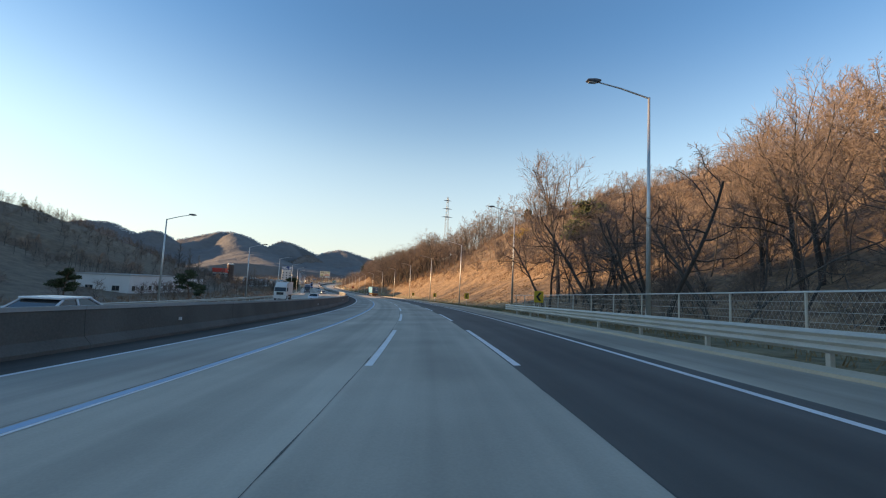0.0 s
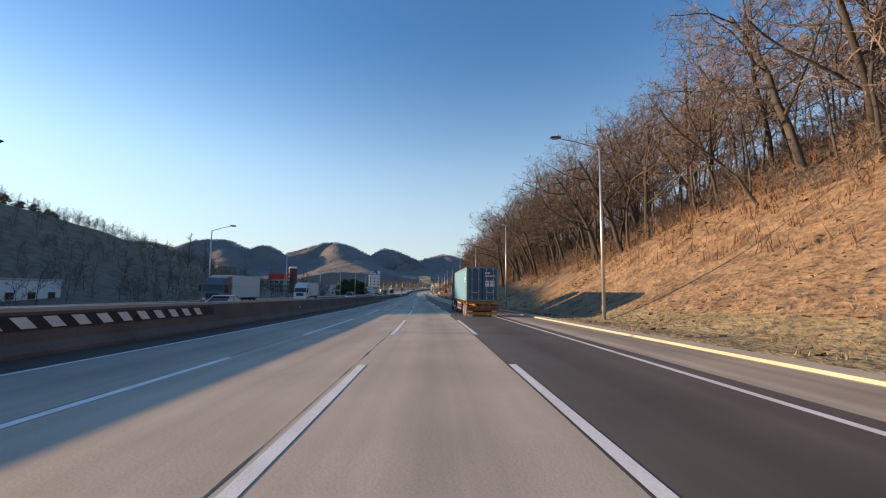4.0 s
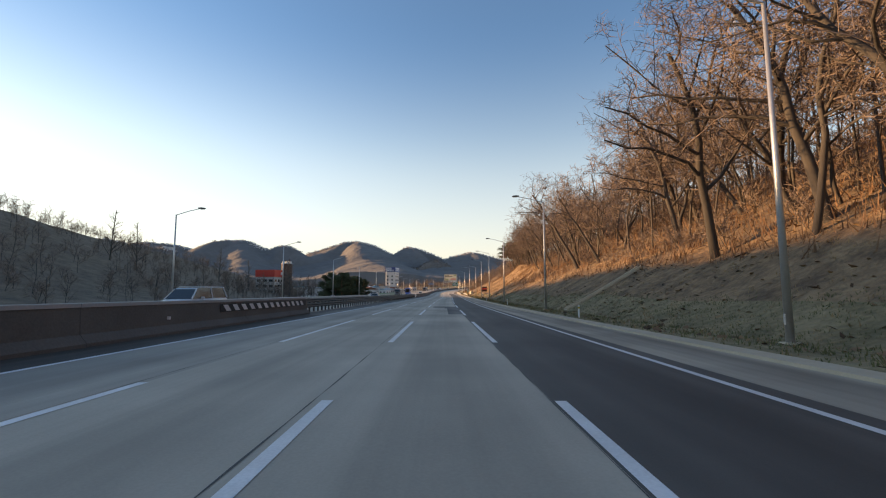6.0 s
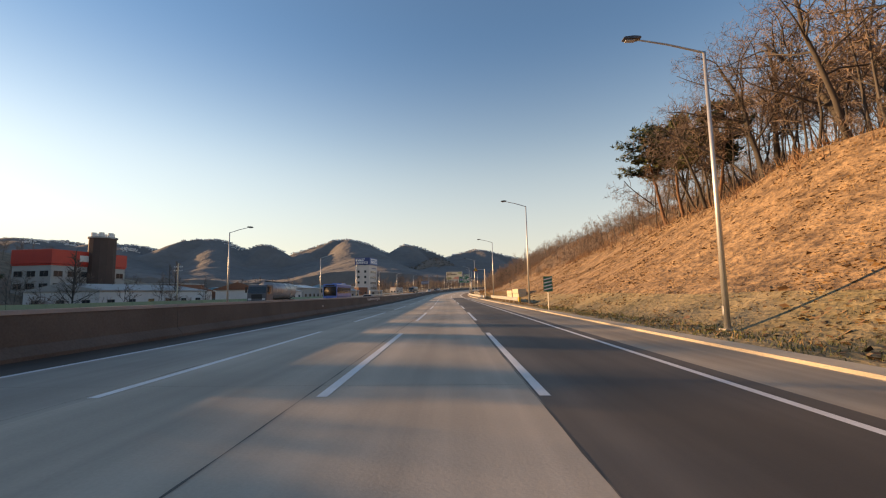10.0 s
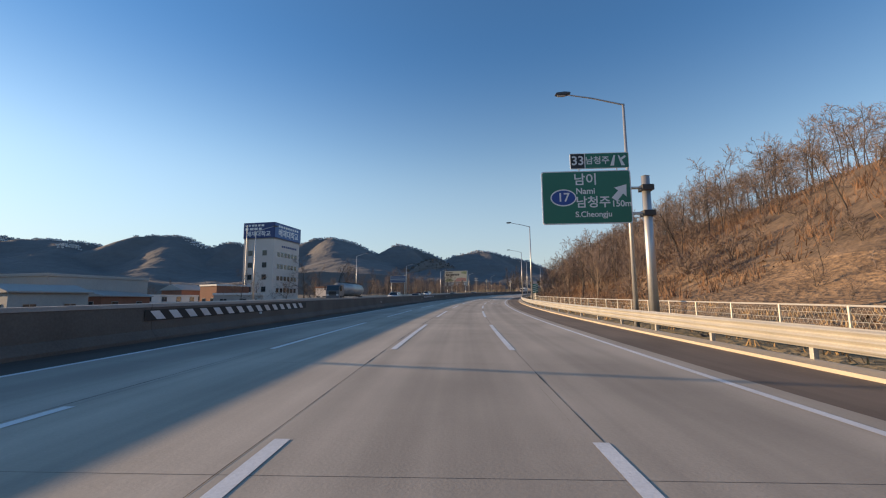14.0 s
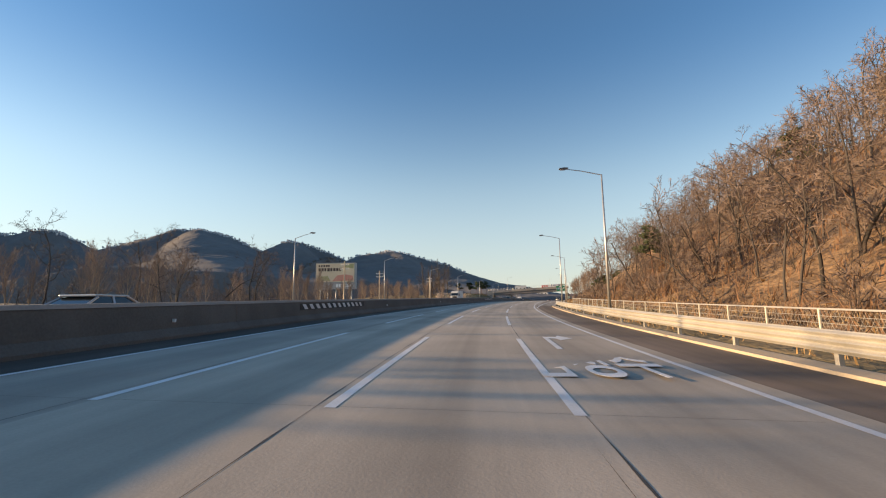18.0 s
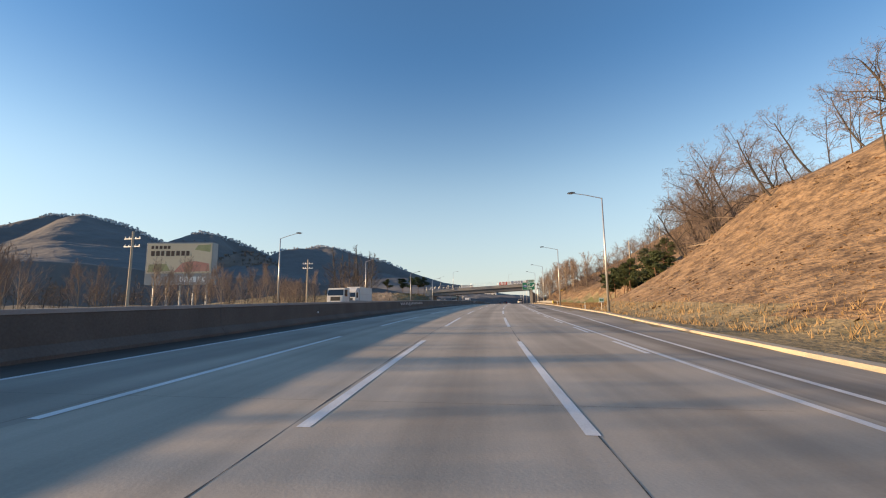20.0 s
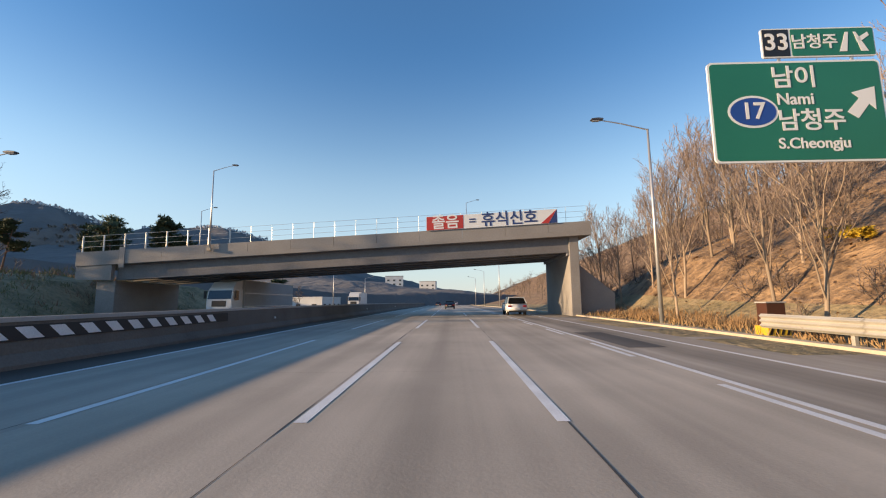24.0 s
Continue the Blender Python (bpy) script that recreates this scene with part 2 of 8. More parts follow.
GRASS = material("tired_grass", (0.35, 0.27, 0.155), 0.95, dark=(0.155, 0.13, 0.068), scale=0.5, fine=3, bump=1.0, mix=0.26, depth=0.2)
MEADOW = material("young_green_field", (0.20, 0.215, 0.085), 0.95, dark=(0.11, 0.115, 0.05), scale=0.3, fine=3, bump=0.8, mix=0.4, depth=0.1)
FIELD = material("dull_field", (0.22, 0.17, 0.11), 0.95, dark=(0.12, 0.095, 0.065), scale=0.08, fine=2, bump=0.6, mix=0.5)
BARE_SOIL = material("bare_soil_and_straw", (0.40, 0.26, 0.145), 0.95, dark=(0.115, 0.072, 0.043), scale=0.7, fine=2.6, bump=1.0, mix=0.24, depth=0.3)
# far wood greyed and paled: distance haze is put into this base colour
FAR_WOOD = material("hazed_far_wood", (0.17, 0.162, 0.16), 1.0, dark=(0.115, 0.11, 0.108), scale=0.012, fine=0.08, bump=0.5, mix=0.4, depth=6.0)
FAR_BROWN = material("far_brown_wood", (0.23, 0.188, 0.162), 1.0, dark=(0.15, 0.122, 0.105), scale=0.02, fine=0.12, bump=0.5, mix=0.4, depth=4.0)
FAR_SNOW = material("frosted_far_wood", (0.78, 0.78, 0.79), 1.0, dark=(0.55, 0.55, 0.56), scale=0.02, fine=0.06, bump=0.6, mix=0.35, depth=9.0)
BARK = material("grey_brown_bark", (0.095, 0.081, 0.071), 0.95, dark=(0.045, 0.039, 0.034), scale=2, fine=14, bump=0.6, stretch=(1, 1, 0.3), random_tint=0.25)
BARK_PALE = material("pale_bark", (0.42, 0.33, 0.24), 0.95, dark=(0.24, 0.18, 0.13), scale=2, fine=14, bump=0.5, stretch=(1, 1, 0.3), random_tint=0.2)
TWIG = material("bare_twigs", (0.215, 0.16, 0.132), 0.9, dark=(0.125, 0.093, 0.077), scale=0.6, fine=8, bump=0, random_tint=0.3)
TWIG_PALE = material("pale_reddish_twigs", (0.32, 0.245, 0.2), 0.9, dark=(0.19, 0.145, 0.12), scale=0.6, fine=8, bump=0, random_tint=0.2)
NEEDLE = material("pine_needles", (0.085, 0.105, 0.04), 0.8, dark=(0.035, 0.05, 0.022), scale=0.8, fine=6, bump=0, random_tint=0.25)
PINE_BARK = material("reddish_pine_bark", (0.25, 0.13, 0.08), 0.95, dark=(0.1, 0.06, 0.04), scale=2, fine=12, bump=0.5)
BLOSSOM = material("pale_spring_blossom", (0.62, 0.52, 0.42), 0.9, dark=(0.42, 0.32, 0.24), scale=0.8, fine=6, bump=0)
YELLOW_LEAF = material("yellow_blossom", (0.55, 0.38, 0.03), 0.9, dark=(0.38, 0.25, 0.02), scale=0.8, fine=6, bump=0)


# ---- small builders ----
def mesh_ob(name, verts, faces, mat, smooth=False, parent=None):
    me = bpy.data.meshes.new(name)
    me.from_pydata([tuple(v) for v in verts], [], [tuple(f) for f in faces])
    for m in (mat if isinstance(mat, (list, tuple)) else [mat]):
        me.materials.append(m)
    if smooth:
        me.polygons.foreach_set("use_smooth", [True] * len(me.polygons))
    ob = new(name, me)
    ob.parent = parent
    return ob


def mesh_tri(name, v, f, mats, index=None):
    """A large mesh of triangles from arrays."""
    me = bpy.data.meshes.new(name)
    n = len(f)
    me.vertices.add(len(v))
    me.vertices.foreach_set("co", np.ascontiguousarray(v, np.float32).ravel())
    me.loops.add(3 * n)
    me.loops.foreach_set("vertex_index", np.ascontiguousarray(f, np.int32).ravel())
    me.polygons.add(n)
    me.polygons.foreach_set("loop_start", np.arange(n, dtype=np.int32) * 3)
    for m in mats:
        me.materials.append(m)
    if index is not None:
        me.polygons.foreach_set("material_index", np.ascontiguousarray(index, np.int32))
    me.update(calc_edges=True)
    return new(name, me)


def part(name, bm, mat, parent, label="", smooth=False):
    me = bpy.data.meshes.new(name)
    bmesh.ops.recalc_face_normals(bm, faces=bm.faces)
    bm.to_mesh(me)
    bm.free()
    me.materials.append(mat)
    if smooth:
        me.polygons.foreach_set("use_smooth", [True] * len(me.polygons))
    ob = new(name, me)
    ob.parent = parent
    if label:
        ob["label"] = label
    return ob


def thing(name, label, category, group="", kind=""):
    return tagged(new(name), label, category, group, kind)


def box(bm, lo, hi, bevel=0.0, m=None):
    """A box between two corners, with its edges rounded off."""
    c = [(a + b) / 2 for a, b in zip(lo, hi)]
    d = [b - a for a, b in zip(lo, hi)]
    mat = Matrix.Translation(c) @ Matrix.Diagonal((*d, 1))
    r = bmesh.ops.create_cube(bm, size=1, matrix=(m @ mat) if m else mat)
    if bevel:
        es = list({e for v in r["verts"] for e in v.link_edges})
        bmesh.ops.bevel(bm, geom=es, offset=bevel, segments=2, affect="EDGES", profile=0.6)
    return bm


def boxed(lo, hi, bevel=0.0, m=None):
    return box(bmesh.new(), lo, hi, bevel, m)


def tube(bm, p, q, r0, r1=None, n=10, caps=True):
    p, q = Vector(p), Vector(q)
    r1 = r0 if r1 is None else r1
    d = q - p
    rot = d.to_track_quat("Z", "Y").to_matrix().to_4x4()
    bmesh.ops.create_cone(bm, cap_ends=caps, segments=n, radius1=r0, radius2=r1, depth=d.length, matrix=Matrix.Translation((p + q) / 2) @ rot)
    return bm


def prism(bm, outline, y0, y1, m=None):
    """An outline in x and z pushed from y0 to y1."""
    a = [bm.verts.new((m @ Vector((x, y0, z))) if m else (x, y0, z)) for x, z in outline]
    b = [bm.verts.new((m @ Vector((x, y1, z))) if m else (x, y1, z)) for x, z in outline]
    n = len(a)
    bm.faces.new(a)
    bm.faces.new(b[::-1])
    for i in range(n):
        bm.faces.new((a[i], b[i], b[(i + 1) % n], a[(i + 1) % n]))
    return bm


def side_prism(bm, outline, x0, x1):
    """An outline in y and z pushed from x0 to x1."""
    a = [bm.verts.new((x0, y, z)) for y, z in outline]
    b = [bm.verts.new((x1, y, z)) for y, z in outline]
    n = len(a)
    bm.faces.new(a)
    bm.faces.new(b[::-1])
    for i in range(n):
        bm.faces.new((a[i], b[i], b[(i + 1) % n], a[(i + 1) % n]))
    return bm


def sweep(name, outline, s0, s1, step, mat, parent=None, smooth=False, closed=True):
    """An outline in w and z carried along the road."""
    ss = np.linspace(s0, s1, max(2, int(round((s1 - s0) / step)) + 1))
    n = len(outline)
    v = np.concatenate([road_xyz(ss, w, z)[:, None, :] for w, z in outline], 1).reshape(-1, 3)
    f = []
    for i in range(len(ss) - 1):
        for j in range(n if closed else n - 1):
            a, b = i * n + j, i * n + (j + 1) % n
            f.append((a, b, b + n, a + n))
    if closed:
        f += [tuple(range(n))[::-1], tuple((len(ss) - 1) * n + j for j in range(n))]
    return mesh_ob(name, v, f, mat, smooth, parent)


def strip(name, s0, s1, w0, w1, z, mat, step=5.0, parent=None, thick=0.0):
    """A band of paving or paint along the road."""
    if thick:
        return sweep(name, [(w0, z), (w0, z - thick), (w1, z - thick), (w1, z)], s0, s1, step, mat, parent)
    ss = np.linspace(s0, s1, max(2, int(round((s1 - s0) / step)) + 1))
    v = np.concatenate([road_xyz(ss, w0, z)[:, None, :], road_xyz(ss, w1, z)[:, None, :]], 1).reshape(-1, 3)
    ob = mesh_ob(name, v, [(2 * i, 2 * i + 1, 2 * i + 3, 2 * i + 2) for i in range(len(ss) - 1)], mat, parent=parent)
    metres(ob, np.repeat(ss, 2), np.tile([w0, w1], len(ss)))
    return ob


def metres(ob, s, w):
    """Texture places in metres: along and across the road."""
    uv = ob.data.uv_layers.new(name="metres")
    idx = np.empty(len(ob.data.loops), int)
    ob.data.loops.foreach_get("vertex_index", idx)
    uv.data.foreach_set("uv", np.stack([np.asarray(s)[idx], np.asarray(w)[idx]], -1).astype(np.float32).ravel())


# ---- ground ----
# right side, by s: foot, top of the bank (w, height), crest of the hill (w, height)
RIGHT_HILL = [(-400, 14, 30, 2, 90, 26), (-30, 14, 28, 2, 80, 24), (45, 13.5, 26, 3, 80, 27), (75, 13, 30, 9, 85, 35), (150, 13, 30, 11, 80, 38),
              (190, 13, 24, 7, 65, 25), (240, 13.2, 21, 4.0, 62, 20), (300, 13.2, 21, 4.5, 60, 20), (335, 13.2, 26, 7.5, 60, 20), (370, 13.2, 30, 10.5, 62, 20),
              (410, 13.2, 33, 12.5, 66, 20), (455, 13.2, 32, 9, 66, 23), (500, 13.2, 32, 7, 70, 22), (545, 13, 22, 2, 75, 26), (590, 13, 20, 1.5, 70, 20),
              (650, 13, 20, 2, 60, 18), (730, 13, 20, 3, 58, 21), (775, 15, 36, 11, 60, 28), (808, 16, 38, 15, 62, 24), (822, 16, 38, 6, 90, 18), (834, 30, 38, 4.4, 100, 20), (848, 32, 37, 4.4, 120, 24), (868, 30, 35, 4.4, 150, 38), (886, 18, 25, 4.0, 150, 44),
              (930, 17, 22.5, 4.6, 150, 52), (1000, 17, 40, 6, 150, 46), (1700, 20, 60, 5, 200, 45)]
# left side, by s: foot, crest of the hill (w, height)
# before 366 m the crest is unseen, its heights set to shade the road
LEFT_HILL = [(-400, -60, -226, 53), (37, -60, -226, 52), (62, -58, -226, 50.5), (77, -57, -225, 45), (100, -55, -224, 43), (142, -55, -224, 42.5), (178, -55, -224, 44), (200, -55, -226, 31), (225, -55, -226, 30), (243, -52, -226, 43), (275, -50, -226, 47.5), (310, -50, -226, 49.5), (366, -52, -226, 47),
             (400, -60, -226, 44), (423, -65, -226, 41), (455, -75, -226, 38), (490, -85, -226, 36.5), (520, -90, -226, 33), (542, -92, -226, 30), (580, -95, -228, 19), (620, -95, -230, 6), (660, -95, -230, 2.5), (1700, -95, -230, 2.5)]
RT, LT_ = np.array(RIGHT_HILL, float), np.array(LEFT_HILL, float)


def wobble(x, y, size):
    return np.sin(x / size) * np.cos(y / size * 1.3 + 1.7) + 0.5 * np.sin(x / size * 2.3 + y / size * 1.1) + 0.3 * np.cos(y / size * 3.1 - x / size * 1.9)


def land(s, w):
    """Height of the land over the road's own height."""
    s, w = np.broadcast_arrays(np.asarray(s, float), np.asarray(w, float))
    c = [np.interp(s, RT[:, 0], RT[:, i]) for i in range(1, 6)]
    t1 = np.clip((w - c[0]) / (c[1] - c[0]), 0, 1)
    t2 = np.clip((w - c[1]) / (c[3] - c[1]), 0, 1)
    t3 = np.clip((w - c[3]) / 160, 0, 1)
    zr = t1 * c[2] * (0.35 * t1 + 0.65) + (c[4] - c[2]) * np.sin(t2 * np.pi / 2) ** 1.15 - (c[4] * 0.55) * t3 ** 1.5
    zr = zr + wobble(s, w, 9.0) * 0.45 * t1 + wobble(s, w, 3.0) * 0.12 * t1 + wobble(s, w, 24) * 1.2 * t2
    d = [np.interp(s, LT_[:, 0], LT_[:, i]) for i in range(1, 4)]
    u1 = np.clip((d[0] - w) / (d[0] - d[1]), 0, 1)
    u2 = np.clip((d[1] - w) / 130, 0, 1)
    zl = d[2] * (3 * u1 ** 2 - 2 * u1 ** 3) - d[2] * 0.8 * u2 ** 1.4 + wobble(s, w, 14) * 0.8 * u1 + wobble(s, w, 5) * 0.2 * u1
    zl = zl - 1.2 * np.clip((-28 - w) / 6, 0, 1)
    # the approach bank of the road bridge
    r1, r2 = np.clip((s - 897) / 24, 0, 1), np.clip((-28.2 - w) / 7.5, 0, 1)
    zl = zl + 5.6 * r1 ** 2 * (3 - 2 * r1) * r2 ** 2 * (3 - 2 * r2) * np.clip((968 - s) / 16, 0, 1) * np.clip((w + 150) / 50, 0, 1) * (1 + 0.08 * wobble(s, w, 2.3))
    flat = -0.25
    return np.where(w > 9.8, flat + 0.25 * np.clip((w - 9.9) / 0.8, 0, 1) + zr, np.where(w < -26.2, flat + 0.2 * np.clip((-26.2 - w) / 1.0, 0, 1) + zl, flat))


def hill_at(s, w, z=0.0, turn=0.0):
    return at(s, w, float(land(s, w)) + z, turn)


GS = np.concatenate([np.arange(-400, -60, 20), np.arange(-60, 960, 3.0), np.arange(960, 1700, 20)])
GW = np.concatenate([[-2600, -1400, -800, -500, -400], np.arange(-350, -110, 10), np.arange(-110, -26.5, 4), [-26.2, -25.2, -15, -8.8, 0, 8, 9.8, 10.3, 10.8], np.arange(11.6, 40, 1.6), np.arange(40, 100, 4), np.arange(100, 270, 10), [360, 500, 800, 1400, 2600]])
gs, gw = np.meshgrid(GS, GW, indexing="ij")
gp = road_xyz(gs, np.clip(gw, -350, 350), land(gs, gw))
far = np.clip((abs(gw) - 350), 0, None) * np.sign(gw)
gh = np.interp(gs, FS, FH)
gp[..., 0] += np.cos(FH.mean()) * far
gp[..., 1] += np.sin(FH.mean()) * far
gp[..., 2] = np.where(abs(gw) > 300, -2.0, gp[..., 2])
ns, nw = gs.shape
gf, gm = [], []
for i in range(ns - 1):
    s = GS[i]
    for j in range(nw - 1):
        w = (GW[j] + GW[j + 1]) / 2
        a = i * nw + j
        gf.append((a, a + 1, a + nw + 1, a + nw))
        c = [float(np.interp(s, RT[:, 0], RT[:, k])) for k in (1, 2)]
        if w > 9.8:
            if 830 < s < 884 and 18 < w < c[0] + 0.5:
                gm.append(5)
            elif w < c[0] + 2.5 or (235 < s < 318 and w < 15 + wobble(s, w, 7)):
                gm.append(2)
            elif w < c[1] + 6 and (345 < s < 520 or 745 < s < 835 or (835 <= s < 930 and w < c[1] + 0.5)):
                gm.append(4)
            else:
                gm.append(0 if w < c[1] + 4 or s > 800 else 1)
        else:
            gm.append(2 if 888 < s < 975 and -150 < w < -27 else 1 if w < -48 and s < 560 else 3)
ground = mesh_ob("ground", gp.reshape(-1, 3), gf, [LITTER, SCRUB, GRASS, FIELD, BARE_SOIL, MEADOW], True)
ground.data.polygons.foreach_set("material_index", gm)
tagged(ground, "valley floor and brown leaf-covered hillsides beside the motorway", "ground", kind="structure")

# ---- road ----
EDGE_L, LINE_1, LINE_2, LINE_3, EDGE_R = -6.75, -3.48, 0.03, 3.39, 6.62
SEAM = LINE_3 - 0.12
S0, S1 = -120.0, 1450.0
for nm, a, b, w0, w1, mat, lab in (
        ("road", S0, 257, -8.45, EDGE_L - 0.1, INNER_DARK, "narrow inner shoulder along the median, darker than the lanes"),
        ("road", 257, 372, -9.15, EDGE_L - 0.1, DUST, "dusty inner shoulder under the steel median rail"),
        ("road", 372, S1, -8.45, EDGE_L - 0.1, INNER_DARK, "narrow inner shoulder along the median, darker than the lanes"),
        ("road", S0, S1, EDGE_L - 0.1, LINE_1, CONCRETE_OLD, "grey worn concrete inner lane"),
        ("road", S0, S1, LINE_1, SEAM, CONCRETE, "pale worn concrete motorway lanes"),
        ("road", S0, 492, SEAM, EDGE_R + 0.5, ASPHALT, "dark relaid asphalt outer lane"),
        ("road", 492, S1, SEAM, EDGE_R + 0.5, CONCRETE, "pale worn concrete outer lane"),
        ("road", S0, 492, EDGE_R + 0.5, 9.3, SHOULDER, "brownish asphalt hard shoulder"),
        ("road", 492, 745, EDGE_R + 0.5, 9.3, SHOULDER_OLD, "dark brown worn asphalt hard shoulder"),
        ("road", S0, S1, -25.6, -9.15, CONCRETE_OLD, "grey worn concrete of the opposite carriageway")):
    tagged(strip(nm, a, b, w0, w1, 0.0, mat, 5), lab, "road", kind="structure")
# the exit lane widens the road from about 735 m on
ss = np.arange(745, S1 + 1, 5.0)
ww = np.interp(ss, [745, 790, 960, S1], [9.3, 12.9, 12.9, 12.9])
v = np.stack([road_xyz(ss, EDGE_R + 0.5, 0), road_xyz(ss, np.minimum(ww, 10.0), 0), road_xyz(ss, ww, 0)], 1).reshape(-1, 3)
exit_road = mesh_ob("road", v, [(3 * i, 3 * i + 1, 3 * i + 4, 3 * i + 3) for i in range(len(ss) - 1)] + [(3 * i + 1, 3 * i + 2, 3 * i + 5, 3 * i + 4) for i in range(len(ss) - 1)], EXIT_PAVING)
metres(exit_road, np.repeat(ss, 3), np.stack([np.full(len(ss), EDGE_R + 0.5), np.minimum(ww, 10.0), ww], 1).ravel())
tagged(exit_road, "grey worn asphalt exit lane and its shoulder", "road", kind="structure")

marks = thing("road_markings", "white painted lane lines, worn", "road marking", kind="structure")
D_END, D_PERIOD, D_LONG = 19.9, 17.69, 10.2
for w in (LINE_2, LINE_3):
    for k in range(-6, 68):
        e = D_END + k * D_PERIOD
        if w == LINE_3 and e > 950:
            continue
        strip("dash", e - D_LONG, e, w - 0.085, w + 0.085, 0.006, PAINT, 2.5, marks)
for k in range(-6, 68):
    e = D_END + k * D_PERIOD
    if e < 100:
        continue
    strip("dash", e - D_LONG, e + 1.2, LINE_1 - 0.085, LINE_1 + 0.085, 0.006, PAINT, 2.5, marks)
strip("lane_line", S0, 92, LINE_1 - 0.09, LINE_1 + 0.09, 0.006, PAINT_BLUE, 4, marks)["label"] = "blue bus-lane line"
strip("lane_line", S0, 92, LINE_1 + 0.1, LINE_1 + 0.17, 0.006, PAINT, 4, marks)
strip("edge_line", S0, S1, EDGE_L - 0.08, EDGE_L + 0.08, 0.006, PAINT, 4, marks)
strip("edge_line", S0, 735, EDGE_R - 0.08, EDGE_R + 0.08, 0.006, PAINT, 4, marks)
sx = np.arange(735, 1446, 5.0)
wx = np.interp(sx, [735, 765, 1450], [EDGE_R, 7.0, 7.0])
v = np.stack([road_xyz(sx, wx - 0.08, 0.007), road_xyz(sx, wx + 0.08, 0.007)], 1).reshape(-1, 3)
mesh_ob("edge_line", v, [(2 * i, 2 * i + 1, 2 * i + 3, 2 * i + 2) for i in range(len(sx) - 1)], PAINT, parent=marks)
sx = np.arange(735, 1446, 5.0)
wx = np.interp(sx, [735, 785, 1450], [EDGE_R + 0.4, 9.6, 9.6])
v = np.stack([road_xyz(sx, wx - 0.08, 0.007), road_xyz(sx, wx + 0.08, 0.007)], 1).reshape(-1, 3)
mesh_ob("edge_line", v, [(2 * i, 2 * i + 1, 2 * i + 3, 2 * i + 2) for i in range(len(sx) - 1)], PAINT, parent=marks)
for k in range(26):
    e = 760 + 7.0 * k
    strip("dash", e, e + 3.4, 6.62, 6.78, 0.006, PAINT, 2.5, marks)
strip("edge_line", S0, S1, -10.3, -10.15, 0.006, PAINT, 6, marks)
strip("edge_line", S0, S1, -24.0, -23.85, 0.006, PAINT, 6, marks)
for w in (-13.7, -17.1, -20.5):
    for k in range(0, 56):
        strip("dash", k * 18.0, k * 18.0 + 9, w - 0.07, w + 0.07, 0.006, PAINT, 4.5, marks)

joints = thing("paving_joints", "dark sealed joints along the concrete lanes", "joint", kind="structure")
random.seed(4)
for w0, off in ((LINE_2, -0.14), (LINE_3, -0.12), (LINE_1, -0.15)):
    sa = np.arange(-60, 1000, 0.7)
    if w0 == LINE_3:
        off = np.where(sa < 492, -0.12, 0.06)
    ja = w0 + off + np.cumsum(np.random.RandomState(int(w0 * 10) + 50).normal(0, 0.006, len(sa))) * 0.5
    ja = w0 + off + (ja - w0 - off) - np.linspace(0, 1, len(sa)) * (ja[-1] - w0 - np.ravel(off)[-1])
    wd = 0.0035 + 0.017 * np.random.RandomState(int(w0 * 7) + 40).rand(len(sa)) ** 3
    v = np.stack([road_xyz(sa, ja - wd, 0.003), road_xyz(sa, ja + wd, 0.003)], 1).reshape(-1, 3)
    mesh_ob("joint", v, [(2 * i, 2 * i + 1, 2 * i + 3, 2 * i + 2) for i in range(len(sa) - 1)], JOINT, parent=joints)
for k in range(0, 170):
    s = -20 + 6.0 * k
    if s > 372:
        strip("joint", s, s + 0.006, -6.6, 3.3 if s < 492 else 6.4, 0.002, JOINT, 1, joints)
strip("kerb", -120, 742, 9.3, 10.05, 0.08, KERB, 4, None, 0.3)
for o in [x for x in bpy.data.objects if x.name.startswith("kerb")]:
    tagged(o, "low sandy concrete kerb of the hard shoulder", "kerb", kind="structure")
sk = np.arange(742, 1446, 4.0)
wk = np.interp(sk, [742, 790, 1450], [9.3, 12.9, 12.9])
v = np.concatenate([road_xyz(sk, wk + a, b)[:, None, :] for a, b in ((0, -0.2), (0, 0.1), (0.45, 0.1), (0.45, -0.2))], 1).reshape(-1, 3)
tagged(mesh_ob("kerb", v, [(4 * i + j, 4 * i + j + 1, 4 * i + j + 5, 4 * i + j + 4) for i in range(len(sk) - 1) for j in range(3)], KERB), "low sandy concrete kerb of the exit lane", "kerb", kind="structure")

# ---- median ----
BAR = [(-9.15, 0.0), (-9.15, 0.1), (-8.93, 0.35), (-8.88, 1.12), (-8.72, 1.12), (-8.67, 0.35), (-8.45, 0.1), (-8.45, 0.0)]
median = thing("median_barrier", "dark concrete median barrier with a much paler coping", "barrier", kind="structure")
CHEVRONS = [(160.5, 172), (246, 258), (430, 441), (542.3, 556), (608, 619), (700, 711), (797, 811), (897, 908.5)]
for a, b in ((-120, 258.6), (371, 1440)):
    n = int((b - a) / 10)
    for k in range(n):
        p0, p1 = a + (b - a) * k / n + 0.01, a + (b - a) * (k + 1) / n - 0.01
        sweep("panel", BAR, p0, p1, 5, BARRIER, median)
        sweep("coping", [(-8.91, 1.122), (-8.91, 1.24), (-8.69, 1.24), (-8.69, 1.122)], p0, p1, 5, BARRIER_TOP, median)
